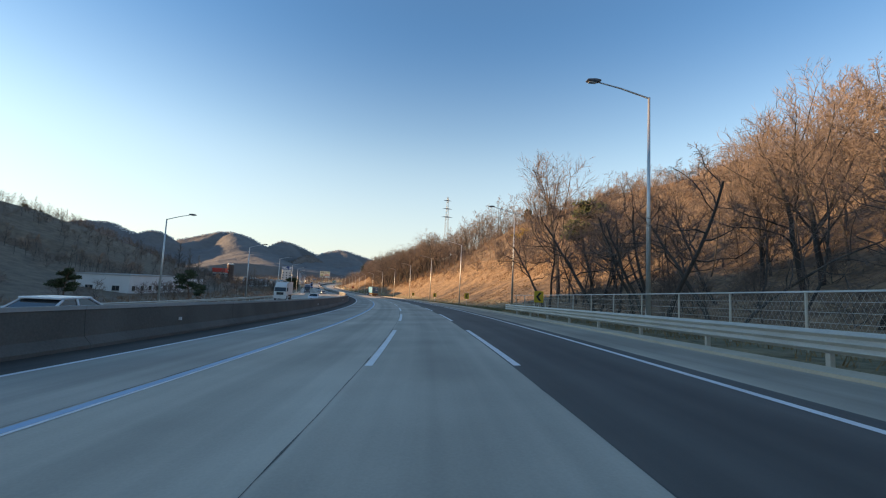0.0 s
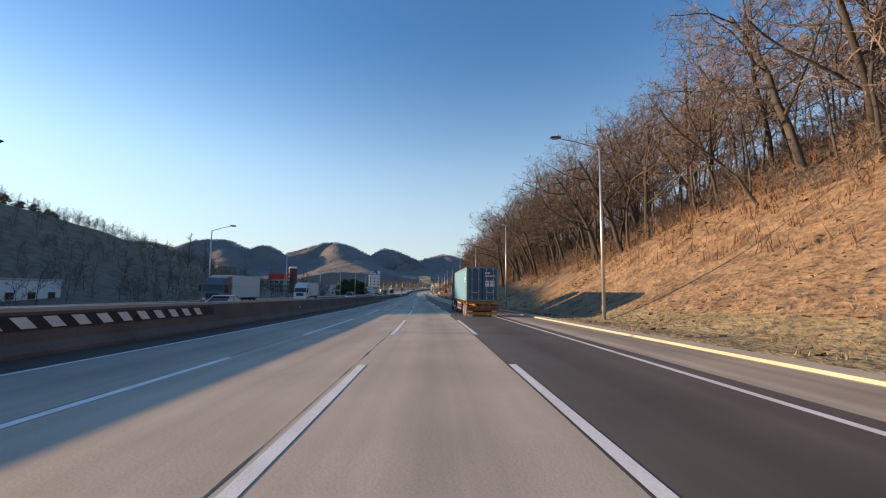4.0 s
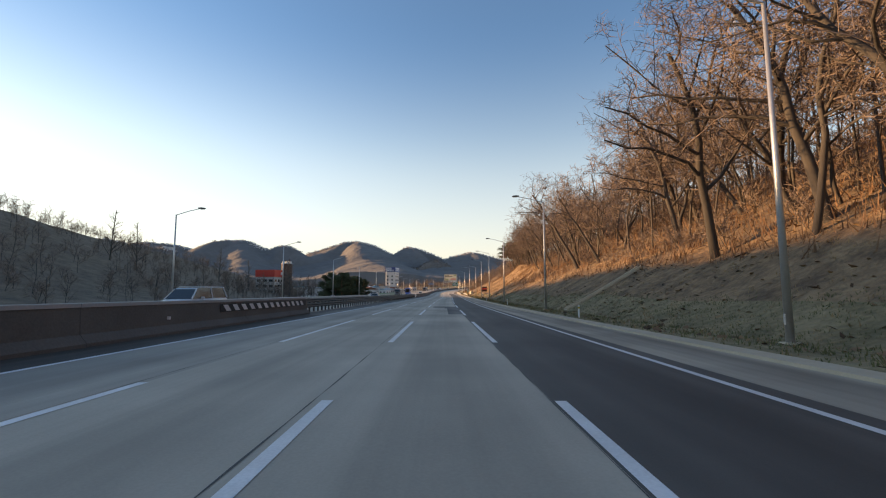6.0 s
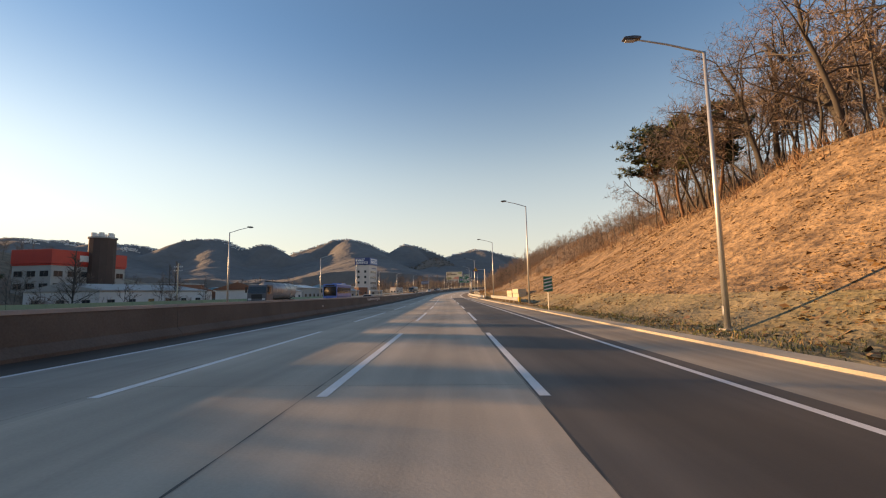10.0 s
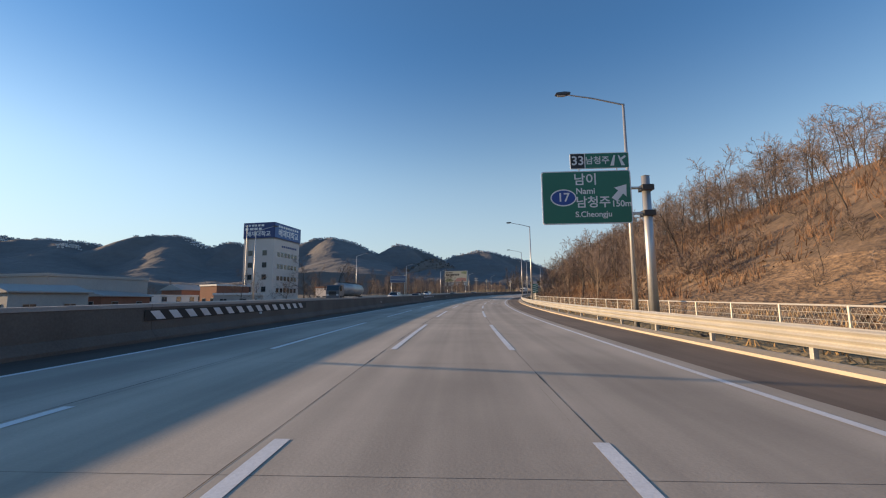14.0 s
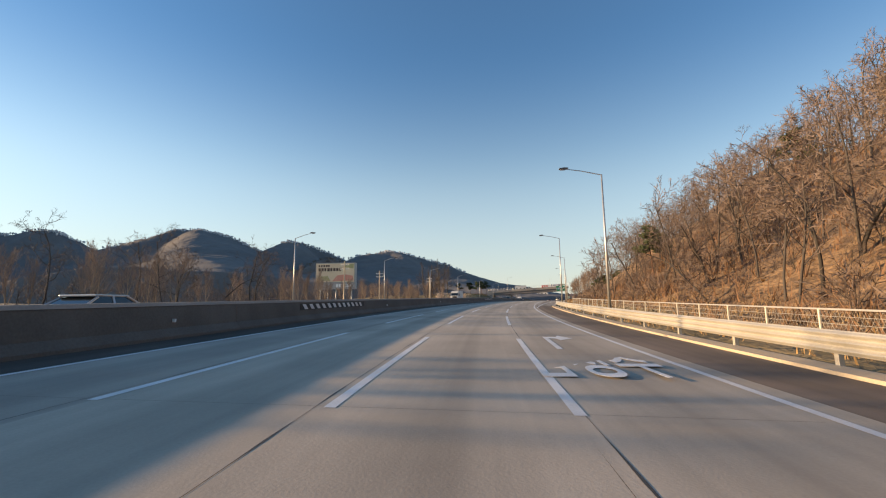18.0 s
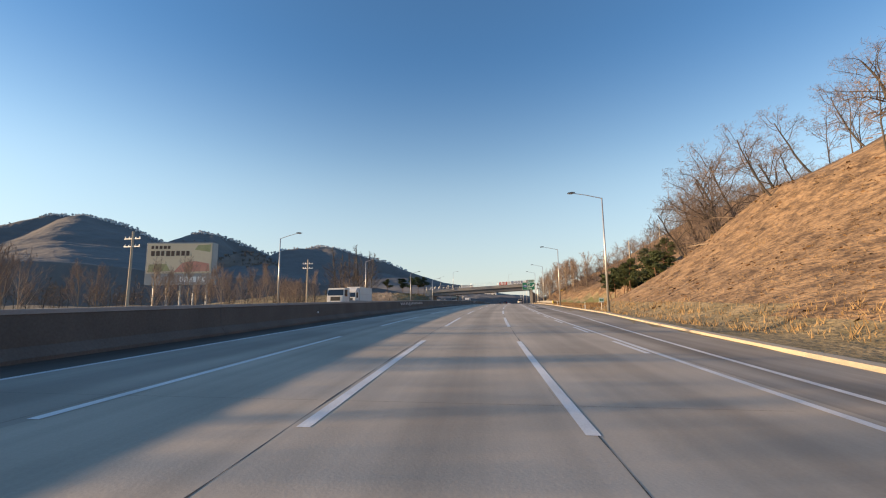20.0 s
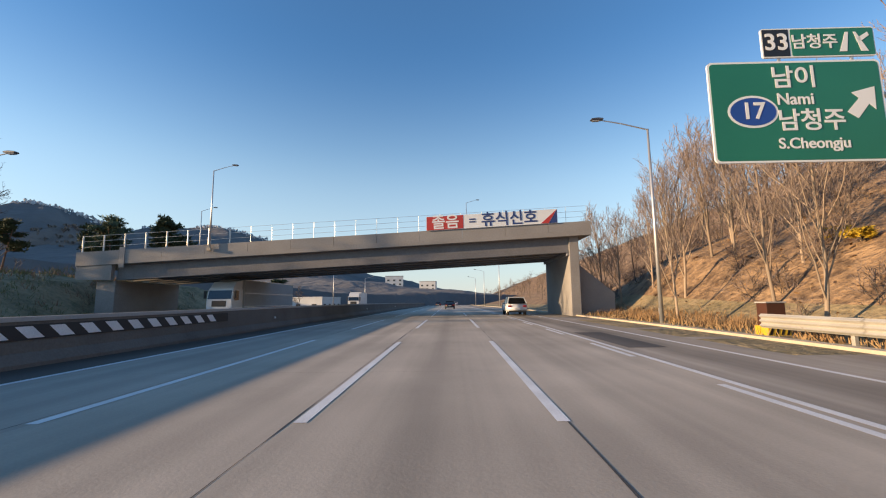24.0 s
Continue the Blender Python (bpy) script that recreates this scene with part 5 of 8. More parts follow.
def exit_sign(s, w_post, x0, distance, lift=0.0):
    """Green direction sign on a cantilever post; x from the post, to the left negative."""
    t = thing("exit_sign", "green motorway exit sign with white letters on a thick steel post", "road sign", "exit signs")
    t.matrix_world = hill_at(s, w_post)
    part("post", tube(bmesh.new(), (0, 0, -0.4), (0, 0, 7.3 + lift), 0.24, 0.19, 20), STEEL, t, smooth=True)
    part("post_cap", tube(bmesh.new(), (0, 0, 7.3 + lift), (0, 0, 7.36 + lift), 0.2, 0.05, 20), STEEL, t)
    wd, ht, zb = 4.25, 2.62, 4.95 + lift
    for z in (zb + 0.5, zb + 1.75):
        a = part("arm", tube(bmesh.new(), (0.3, -0.1, z), (x0 + 0.4, -0.1, z), 0.07, n=10), STEEL, t)
        part("clamp", boxed((-0.28, -0.3, z - 0.14), (0.28, 0.28, z + 0.14), 0.03), RAIL_DARK, a)
    p = part("panel", rounded(bmesh.new(), x0, x0 + wd, zb, zb + ht, 0.12, -0.27, -0.22), WHITE, t, "white sign border")
    part("face", rounded(bmesh.new(), x0 + 0.05, x0 + wd - 0.05, zb + 0.05, zb + ht - 0.05, 0.1, -0.276, -0.271), GREEN, p, "green sign face")
    for i in range(5):
        part("stiffener", boxed((x0 + 0.3 + i * 0.9, -0.215, zb + 0.1), (x0 + 0.38 + i * 0.9, -0.17, zb + ht - 0.1)), STEEL, p)
    y = -0.285
    q = part("top_panel", rounded(bmesh.new(), x0 + 1.42, x0 + wd - 0.03, zb + ht + 0.1, zb + ht + 0.88, 0.06, -0.27, -0.22), WHITE, t, "small white-edged top panel")
    part("face", rounded(bmesh.new(), x0 + 2.15, x0 + wd - 0.06, zb + ht + 0.13, zb + ht + 0.85, 0.04, -0.276, -0.271), GREEN, q)
    part("number_field", boxed((x0 + 1.45, -0.276, zb + ht + 0.13), (x0 + 2.1, -0.271, zb + ht + 0.85)), BLACK, q)
    writing("number", "33", 0.62, pose(x0 + 1.78, y, zb + ht + 0.49), WHITE, q)
    writing("place_name", "남청주", 0.42, pose(x0 + 2.72, y, zb + ht + 0.48), WHITE, q)
    bm = bmesh.new()
    prism(bm, [(3.32, 0.2), (3.5, 0.2), (3.58, 0.72), (3.5, 0.72)], y, y + 0.006, Matrix.Translation((x0, 0, zb + ht + 0.02)))
    prism(bm, [(3.85, 0.2), (4.03, 0.2), (3.76, 0.72), (3.7, 0.72)], y, y + 0.006, Matrix.Translation((x0, 0, zb + ht + 0.02)))
    prism(bm, [(3.78, 0.55), (4.05, 0.72), (4.08, 0.62), (3.84, 0.45)], y, y + 0.006, Matrix.Translation((x0, 0, zb + ht + 0.02)))
    part("exit_symbol", bm, WHITE, q)
    part("hanger", boxed((x0 + 1.8, -0.25, zb + ht - 0.1), (x0 + 1.86, -0.21, zb + ht + 0.2)), STEEL, q)
    part("hanger", boxed((x0 + 3.6, -0.25, zb + ht - 0.1), (x0 + 3.66, -0.21, zb + ht + 0.2)), STEEL, q)
    writing("place_name", "남이", 0.62, pose(x0 + 2.1, y, zb + 2.15), WHITE, p)
    writing("place_name", "Nami", 0.42, pose(x0 + 2.08, y, zb + 1.6), WHITE, p)
    writing("place_name", "남청주", 0.60, pose(x0 + 2.42, y, zb + 1.03), WHITE, p)
    writing("place_name", "S.Cheongju", 0.38, pose(x0 + 2.42, y, zb + 0.46), WHITE, p)
    if distance:
        writing("distance", distance, 0.42, pose(x0 + 3.75, y, zb + 0.95), WHITE, p)
    ov = lambda a, b, yy: prism(bmesh.new(), [(x0 + 1.02 + a * math.cos(i * math.pi / 14), zb + 1.3 + b * math.sin(i * math.pi / 14)) for i in range(28)], yy, yy + 0.005)
    part("route_shield", ov(0.62, 0.42, -0.282), WHITE, p)
    part("route_shield", ov(0.56, 0.36, -0.288), BLUE, p, "blue oval route shield")
    writing("route_number", "17", 0.6, pose(x0 + 1.02, -0.294, zb + 1.3), WHITE, p)
    arrow = [(3.3, 1.25), (3.62, 1.6), (3.45, 1.75), (4.03, 1.9), (4.0, 1.3), (3.85, 1.45), (3.55, 1.08)]
    part("arrow", prism(bmesh.new(), [(x0 + a, zb + b) for a, b in arrow], y, y + 0.006), WHITE, p, "white slanting arrow")
    return t


exit_sign(548.8, 10.95, -5.05, "150m")
exit_sign(899.0, 13.75, -5.27, "", -0.2 - float(land(899, 13.75)))


def small_sign(name, label, s, w, tall, wd, ht, face, marks=None, tilt=0.0, cat="road sign"):
    t = thing(name, label, cat, "small roadside signs")
    t.matrix_world = hill_at(s, w, 0, tilt)
    part("post", tube(bmesh.new(), (0, 0, -0.3), (0, 0, tall + ht), 0.035, n=10), STEEL, t)
    p = part("board", rounded(bmesh.new(), -wd / 2, wd / 2, tall, tall + ht, 0.04, -0.07, -0.045), face, t)
    if marks:
        marks(t, tall, wd, ht)
    return t


def chevron(t, z, wd, ht):
    part("chevron", prism(bmesh.new(), [(wd * 0.05, z + ht * 0.88), (wd * 0.3, z + ht * 0.88), (-wd * 0.05, z + ht / 2), (wd * 0.3, z + ht * 0.12), (wd * 0.05, z + ht * 0.12), (-wd * 0.32, z + ht / 2)], -0.08, -0.072), BLACK, t, "black chevron")


def stripes(t, z, wd, ht):
    for k in range(4):
        a = z + ht * (0.08 + 0.22 * k)
        part("stripe", prism(bmesh.new(), [(-wd * 0.45, a), (wd * 0.45, a + ht * 0.12), (wd * 0.45, a + ht * 0.2), (-wd * 0.45, a + ht * 0.08)], -0.08, -0.072), WHITE, t)


for s, w in ((33.3, 10.9), (67.7, 11.3), (100, 11.4), (132, 11.4)):
    small_sign("chevron_sign", "yellow bend marker with a black chevron", s, w, 1.15, 0.75, 0.9, YELLOW, chevron)
small_sign("emergency_sign", "green striped marker board on a thin post", 412.5, 10.7, 1.6, 0.8, 1.35, GREEN, stripes)
small_sign("emergency_sign", "green striped marker board on a thin post", 597.5, 11.4, 1.8, 0.8, 1.4, GREEN, stripes)
PALE_SIGN = material("pale_sign_sheet", (0.55, 0.68, 0.66), 0.4, scale=2, bump=0)
small_sign("distance_marker", "small pale sign with faint marks on a post", 797.6, 14.4, 0.95, 0.55, 0.5, PALE_SIGN, lambda t, z, a, b: bars(t, -0.2, 0.2, z + 0.15, z + 0.35, -0.075, GREEN, 4, 2))
for s in (255, 288, 322, 375, 805, 838):
    o = thing("delineator_post", "short white roadside delineator post", "post", "delineators")
    o.matrix_world = hill_at(s, 11.0 if s < 500 else 13.9)
    part("post", boxed((-0.05, -0.03, -0.2), (0.05, 0.03, 0.85), 0.012), WHITE, o)
    part("band", boxed((-0.054, -0.034, 0.6), (0.054, 0.034, 0.72)), YELLOW, o)
BROWN_SIGN = material("dark_display_board", (0.09, 0.035, 0.02), 0.4, scale=3, bump=0)


LED_RED = material("red_display_letters", (0.75, 0.05, 0.05), 0.5, scale=2, bump=0)
LED_RED.node_tree.nodes["Principled BSDF"].inputs["Emission Color"].default_value = (1.0, 0.08, 0.06, 1)
LED_RED.node_tree.nodes["Principled BSDF"].inputs["Emission Strength"].default_value = 0.25


def display(t, z, wd, ht):
    writing("lettering", "우선대피", 0.46, pose(0.05, -0.075, z + ht * 0.55), LED_RED, t)
    part("cabinet", boxed((-0.62, -0.12, 0.55), (-0.32, 0.15, 1.25), 0.03), WHITE, t, "white control box on its post")
    part("foot", boxed((-0.55, -0.2, -0.2), (-0.1, 0.25, 0.32), 0.03), BLACK, t)
    part("bracket", tube(bmesh.new(), (-0.95, 0.02, z + 0.35), (0.6, 0.02, z + 0.35), 0.04, n=8), STEEL, t)
    q = part("solar_panel", boxed((0.45, -0.45, 1.45), (1.55, 0.15, 1.5), 0.01, pose(0, 0, 0, 12, 0, 0)), NAVY, t, "small dark solar panel")
    part("panel_post", tube(bmesh.new(), (1.0, 0.0, -0.3), (1.0, 0.0, 1.45), 0.04, n=8), STEEL, q)


small_sign("display_board", "dark display board with red lit letters beside the slope", 363.4, 13.6, 1.95, 1.85, 1.55, BROWN_SIGN, display)
t = thing("warning_sign", "triangular red-edged warning sign hung from a bracket on a pole", "road sign", "small roadside signs")
t.matrix_world = hill_at(481, 11.6)
part("pole", tube(bmesh.new(), (0, 0, -0.3), (0, 0, 7.2), 0.1, 0.08, 12), STEEL, t)
part("arm", tube(bmesh.new(), (0, 0, 7.1), (-2.6, 0, 7.3), 0.045, n=8), STEEL, t)
b_ = part("board", prism(bmesh.new(), [(-2.9, 6.75), (-1.7, 6.75), (-2.3, 7.85)], -0.08, -0.05), RED, t)
part("face", prism(bmesh.new(), [(-2.68, 6.87), (-1.92, 6.87), (-2.3, 7.6)], -0.088, -0.082), YELLOW, b_)
for k, (a, b, z0, z1) in enumerate(((450, 456.5, 0, 1.5), (457, 464, 0, 1.25))):
    o = thing("concrete_block", "stacked rough concrete blocks on the slope above the guard rail", "concrete block", "concrete blocks")
    o.matrix_world = hill_at((a + b) / 2, 15.2)
    for i in range(4):
        for j in range(2):
            part("block", boxed((-0.7, -3.2 + 1.6 * i + 0.8 * (j % 2) * 0.5, -0.2 + (z1 + 0.2) / 2 * j), (0.7, -1.65 + 1.6 * i + 0.8 * (j % 2) * 0.5, -0.2 + (z1 + 0.2) / 2 * (j + 1) - 0.03), 0.04), KERB, o)

# concrete drain running down the slope to the kerb
t = thing("drain_chute", "narrow concrete drain channel running down the bank", "drain")
t.matrix_world = hill_at(266.6, 13.4)
for k in range(8):
    z0, z1 = [float(land(266.6, 13.4 + 0.9 * (k + e))) - float(land(266.6, 13.4)) for e in (0, 1)]
    for x0, x1, y0, y1, up in ((0, 0, -0.45, -0.3, 0.22), (0, 0, 0.3, 0.45, 0.22), (0, 0, -0.3, 0.3, 0.02)):
        part("channel_wall" if up > 0.1 else "channel_floor", prism(bmesh.new(), [(0.9 * k, z0 - 0.3), (0.9 * k + 0.88, z1 - 0.3), (0.9 * k + 0.88, z1 + up), (0.9 * k, z0 + up)], y0, y1), KERB, t)
# lettering and an arrow painted in the outer lane
for s in (593.8, 686.3):
    ob = writing("lane_lettering", "남청주", 1.0, Matrix.Identity(4), PAINT, marks)
    ob.matrix_local = pose(*road_xyz(s, 4.62, 0.008), 0, 0, math.degrees(np.interp(s, FS, FH))) @ Matrix.Diagonal((1.08, 4.5, 0.3, 1))
    v = [road_xyz(s + a, b, 0.008) for a, b in ((2.8, 4.32), (2.9, 4.5), (6.2, 4.52), (6.1, 4.78), (5.5, 4.86), (6.3, 5.42), (7.3, 5.0), (6.75, 4.88), (6.7, 4.36))]
    mesh_ob("lane_arrow", v, [tuple(range(9))], PAINT, parent=marks)
for s in (818, 830, 868):
    v = [road_xyz(s + a, 8.35 + b, 0.009) for a, b in ((0, -0.1), (0, 0.1), (3.6, 0.1), (3.4, 0.5), (6.4, -0.05), (3.6, -0.45), (3.6, -0.1))]
    mesh_ob("lane_arrow", v, [tuple(range(7))], PAINT, parent=marks)
# asphalt repairs in the middle lane
patches = thing("road_repairs", "dark rectangular asphalt repairs in the concrete lanes", "road repair", kind="structure")
for a, b, w0, w1 in ((258.5, 271.8, 2.15, 3.26), (271.8, 278.2, 1.9, 3.26), (274.4, 278.2, 0.6, 1.9), (355.5, 358.8, 1.45, 3.1)):
    strip("patch", a, b, w0, w1, 0.004, ASPHALT_OLD, 2, patches)
for a, b, w0, w1 in ((805, 812, 8.0, 9.2), (842, 851, 7.6, 9.3), (884, 893, 8.6, 9.6), (902, 908, 7.4, 8.6)):
    strip("patch", a, b, w0, w1, 0.004, ASPHALT, 2, patches)

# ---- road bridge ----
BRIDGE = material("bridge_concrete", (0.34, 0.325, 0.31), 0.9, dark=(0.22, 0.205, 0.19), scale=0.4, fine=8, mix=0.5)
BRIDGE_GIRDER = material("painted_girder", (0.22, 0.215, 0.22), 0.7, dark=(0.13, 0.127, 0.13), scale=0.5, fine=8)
pa, pb = Vector(road_xyz(926, -28.5, 0)), Vector(road_xyz(926.5, 13.6, 0))
Z_LEFT = pa.z - pb.z
pa.z = pb.z
ax = (pb - pa).normalized()
frame_b = Matrix((ax, Vector((0, 0, 1)).cross(ax), Vector((0, 0, 1)))).transposed().to_4x4()
frame_b.translation = pa
BL = (pb - pa).length
bridge = thing("road_bridge", "concrete road bridge over the motorway with steel railings", "bridge", kind="structure")
bridge.matrix_world = frame_b


def crown(x):
    """Height of the parapet's top along the bridge, which climbs to the right."""
    return 6.3 + Z_LEFT + (2.06 - Z_LEFT) * x / BL


def beam(x0, x1, y0, y1, lo, hi):
    """A beam between two depths under the parapet's top."""
    return prism(bmesh.new(), [(x0, crown(x0) + lo), (x1, crown(x1) + lo), (x1, crown(x1) + hi), (x0, crown(x0) + hi)], y0, y1)


part("deck", beam(-3.0, BL + 0.9, -0.5, 9.5, -1.25, -0.854), BRIDGE, bridge)
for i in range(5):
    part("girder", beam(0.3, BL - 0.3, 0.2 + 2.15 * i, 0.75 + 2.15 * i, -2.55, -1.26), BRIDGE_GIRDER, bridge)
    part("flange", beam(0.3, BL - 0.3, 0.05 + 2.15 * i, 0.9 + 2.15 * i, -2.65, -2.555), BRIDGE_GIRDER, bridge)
for y in (-0.5, 9.2):
    n = 12
    for i in range(n):
        x0, x1 = -3.0 + (BL + 3.9) * i / n, -3.0 + (BL + 3.9) * (i + 1) / n - 0.02
        part("parapet", beam(x0, x1, y, y + 0.3, -0.85, 0.0), BRIDGE, bridge)
    for i in range(25):
        x = -2.6 + (BL + 3.2) * i / 24
        thick = 0.06 if i < 8 else 0.018
        part("railing_post", tube(bmesh.new(), (x, y + 0.15, crown(x) - 0.05), (x, y + 0.15, crown(x) + 1.45), thick, n=6), STEEL, bridge)
    for z in (0.45, 0.95, 1.43):
        part("railing", tube(bmesh.new(), (-2.6, y + 0.15, crown(-2.6) + z), (BL + 0.6, y + 0.15, crown(BL + 0.6) + z), 0.013, n=6), STEEL, bridge)
part("end_pillar", boxed((0.9, -0.58, crown(1) - 1.6), (1.4, -0.502, crown(1) + 0.25), 0.03), BRIDGE, bridge)
part("wing_wall", prism(bmesh.new(), [(-3.0, crown(-3.0) - 2.4), (0.2, crown(0) - 2.66), (0.2, crown(0) - 1.26), (-3.0, crown(-3.0) - 1.26)], -0.4, 0.0), BRIDGE, bridge)
part("abutment", boxed((-1.4, 0.05, -1.5), (0.3, 9.2, crown(0) - 2.66), 0.05), BRIDGE, bridge)
part("abutment", boxed((BL - 1.0, 0.0, -0.5), (BL - 0.15, 9.2, crown(BL) - 1.26), 0.04), BRIDGE, bridge)
part("bearing_shelf", boxed((BL - 1.25, 0.1, crown(BL) - 3.0), (BL - 1.02, 9.1, crown(BL) - 2.7), 0.03), BRIDGE, bridge)
part("wing_wall", prism(bmesh.new(), [(BL - 0.15, -0.4), (BL + 3.4, -0.4), (BL + 3.4, 2.0), (BL - 0.15, 5.0)], 1.5, 1.9), BRIDGE, bridge)
X0, X1 = BL - 13.8, BL - 2.1
ban = part("banner", beam(X0, X1, -0.62, -0.58, -0.02, 1.24), WHITE, bridge, "white cloth banner with red and dark blue letters")
part("red_field", beam(X0 + 0.02, X0 + 3.3, -0.632, -0.622, 0.0, 1.22), RED, ban)
part("corner", prism(bmesh.new(), [(X1 - 1.5, crown(X1 - 1.5)), (X1 - 0.8, crown(X1 - 0.8)), (X1 - 0.05, crown(X1) + 1.2)], -0.632, -0.622), RED, ban)
part("corner", prism(bmesh.new(), [(X1 - 0.78, crown(X1 - 0.8)), (X1 - 0.03, crown(X1)), (X1 - 0.03, crown(X1) + 1.2)], -0.632, -0.622), NAVY, ban)
for txt, size, x, mt in (("졸음", 1.35, X0 + 1.7, WHITE), ("=", 1.1, X0 + 4.1, NAVY), ("휴식신호", 1.38, X0 + 7.4, NAVY)):
    writing("banner_lettering", txt, size, pose(x, -0.64, crown(x) + 0.6, 0, -2.7, 0), mt, ban)
for x, y, z, sc in ((0.045, 9.9, 0.0, 0.6), (0.215, -0.75, -0.4, 0.74), (0.77, 9.9, 0.0, 0.5)):
    copy_thing(lamp_l, frame_b @ pose(BL * x, y, crown(BL * x) + z, 0, 0, 180) @ Matrix.Scale(sc, 4))

# ---- billboard ----
bill = thing("billboard", "large roadside billboard with a faded landscape picture on tall posts", "billboard")
bp = road_xyz(863, -96.5, 0)
bill.matrix_world = pose(bp[0], bp[1], bp[2] - 1.0, 0, 0, math.degrees(np.interp(863, FS, FH)) + 12)
GREY_PANEL = material("grey_billboard_panel", (0.42, 0.42, 0.41), 0.6, scale=0.3)
CREAM = material("cream_print", (0.78, 0.66, 0.46), 0.5, dark=(0.7, 0.52, 0.36), scale=0.15, fine=1, bump=0)
PINKISH = material("pink_print", (0.62, 0.22, 0.17), 0.5, dark=(0.7, 0.36, 0.26), scale=0.5, fine=2, bump=0)
OLIVE = material("olive_print", (0.32, 0.33, 0.14), 0.5, dark=(0.52, 0.46, 0.24), scale=0.5, fine=2, bump=0)
part("casing", boxed((-10, 0, 8.1), (10, 3.2, 21.2), 0.05), GREY_PANEL, bill)
part("picture", boxed((-9.7, -0.08, 11.6), (9.7, 0.0, 20.9)), CREAM, bill, "cream picture panel")
part("picture_field", prism(bmesh.new(), [(-1.5, 12.0), (9.3, 12.3), (9.0, 14.6), (5, 15.4), (1, 14.9)], -0.1, -0.085), PINKISH, bill)
part("picture_field", prism(bmesh.new(), [(-9.3, 12.0), (-2.5, 12.4), (-3.8, 14.6), (-8.8, 14.4)], -0.1, -0.085), OLIVE, bill)
part("picture_field", prism(bmesh.new(), [(4.5, 19.0), (9.2, 18.2), (9.4, 20.6), (5.5, 20.4)], -0.1, -0.085), OLIVE, bill)
bars(bill, -8.6, 3.5, 17.0, 18.6, -0.09, BROWN_SIGN, 8, 3)
bars(bill, -8.6, -2.5, 19.2, 20.2, -0.09, BROWN_SIGN, 5, 4)
bars(bill, 0.5, 8.5, 8.9, 10.6, -0.02, WHITE, 6, 5)
for x in (-8, -4, 0, 4, 8):
    part("post", tube(bmesh.new(), (x, 1.6, -1.5), (x, 1.6, 8.2), 0.3, n=12), STEEL, bill)
for i in range(6):
    o = part("lamp", boxed((-8 + 3.2 * i - 0.15, -1.3, 21.5), (-8 + 3.2 * i + 0.15, -1.0, 21.7), 0.02), BLACK, bill)
    part("lamp_arm", tube(bmesh.new(), (-8 + 3.2 * i, 0.1, 21.1), (-8 + 3.2 * i, -1.1, 21.6), 0.03, n=6), BLACK, o)
GREYW0 = material("weathered_board_grey", (0.42, 0.44, 0.46), 0.6, scale=0.6, fine=6)
b2 = thing("gantry_board", "grey banded message board between two posts by the far verge", "road sign")
b2.matrix_world = at(655, -28.6, -0.3)
part("post", tube(bmesh.new(), (-2.2, 0, 0), (-2.2, 0, 7.0), 0.13, n=12), STEEL, b2)
part("post", tube(bmesh.new(), (2.2, 0, 0), (2.2, 0, 7.0), 0.13, n=12), STEEL, b2)
part("board", boxed((-2.6, -0.3, 4.8), (2.6, 0.2, 6.9), 0.05), GREYW0, b2)
for z in (5.0, 5.45, 6.1, 6.5):
    part("dark_band", boxed((-2.45, -0.31, z), (2.45, -0.302, z + 0.22)), NAVY, b2)
part("frame", boxed((-2.5, -0.33, 5.75), (2.5, -0.305, 5.85)), STEEL, b2)
for k, (s, w) in enumerate(((472, -60), (760, -33), (790, -38), (824, -34))):
    o = thing("utility_pole", "plain grey concrete utility pole beside the far verge", "utility pole", "utility poles")
    o.matrix_world = at(s, w, -1.2)
    part("pole", tube(bmesh.new(), (0, 0, -0.5), (0, 0, 10.5), 0.17, 0.11, 10), KERB, o)
    for z in (9.6, 8.7):
        a = part("crossarm", boxed((-1.0, -0.05, z), (1.0, 0.05, z + 0.12), 0.01), STEEL, o)
        for x in (-0.9, -0.4, 0.4, 0.9):
            part("insulator", tube(bmesh.new(), (x, 0, z + 0.12), (x, 0, z + 0.32), 0.05, 0.035, 8), WHITE, a)
for s, w in ((896, 44), (908, 58), (921, 41), (884, 66)):
    o = thing("utility_pole", "slim pale utility pole on the grassy hillside", "utility pole", "utility poles on the hillside")
    o.matrix_world = hill_at(s, w)
    part("pole", tube(bmesh.new(), (0, 0, -0.5), (0, 0, 8.0), 0.14, 0.09, 10), KERB, o)
    part("crossarm", boxed((-0.8, -0.05, 7.2), (0.8, 0.05, 7.32), 0.01), STEEL, o)
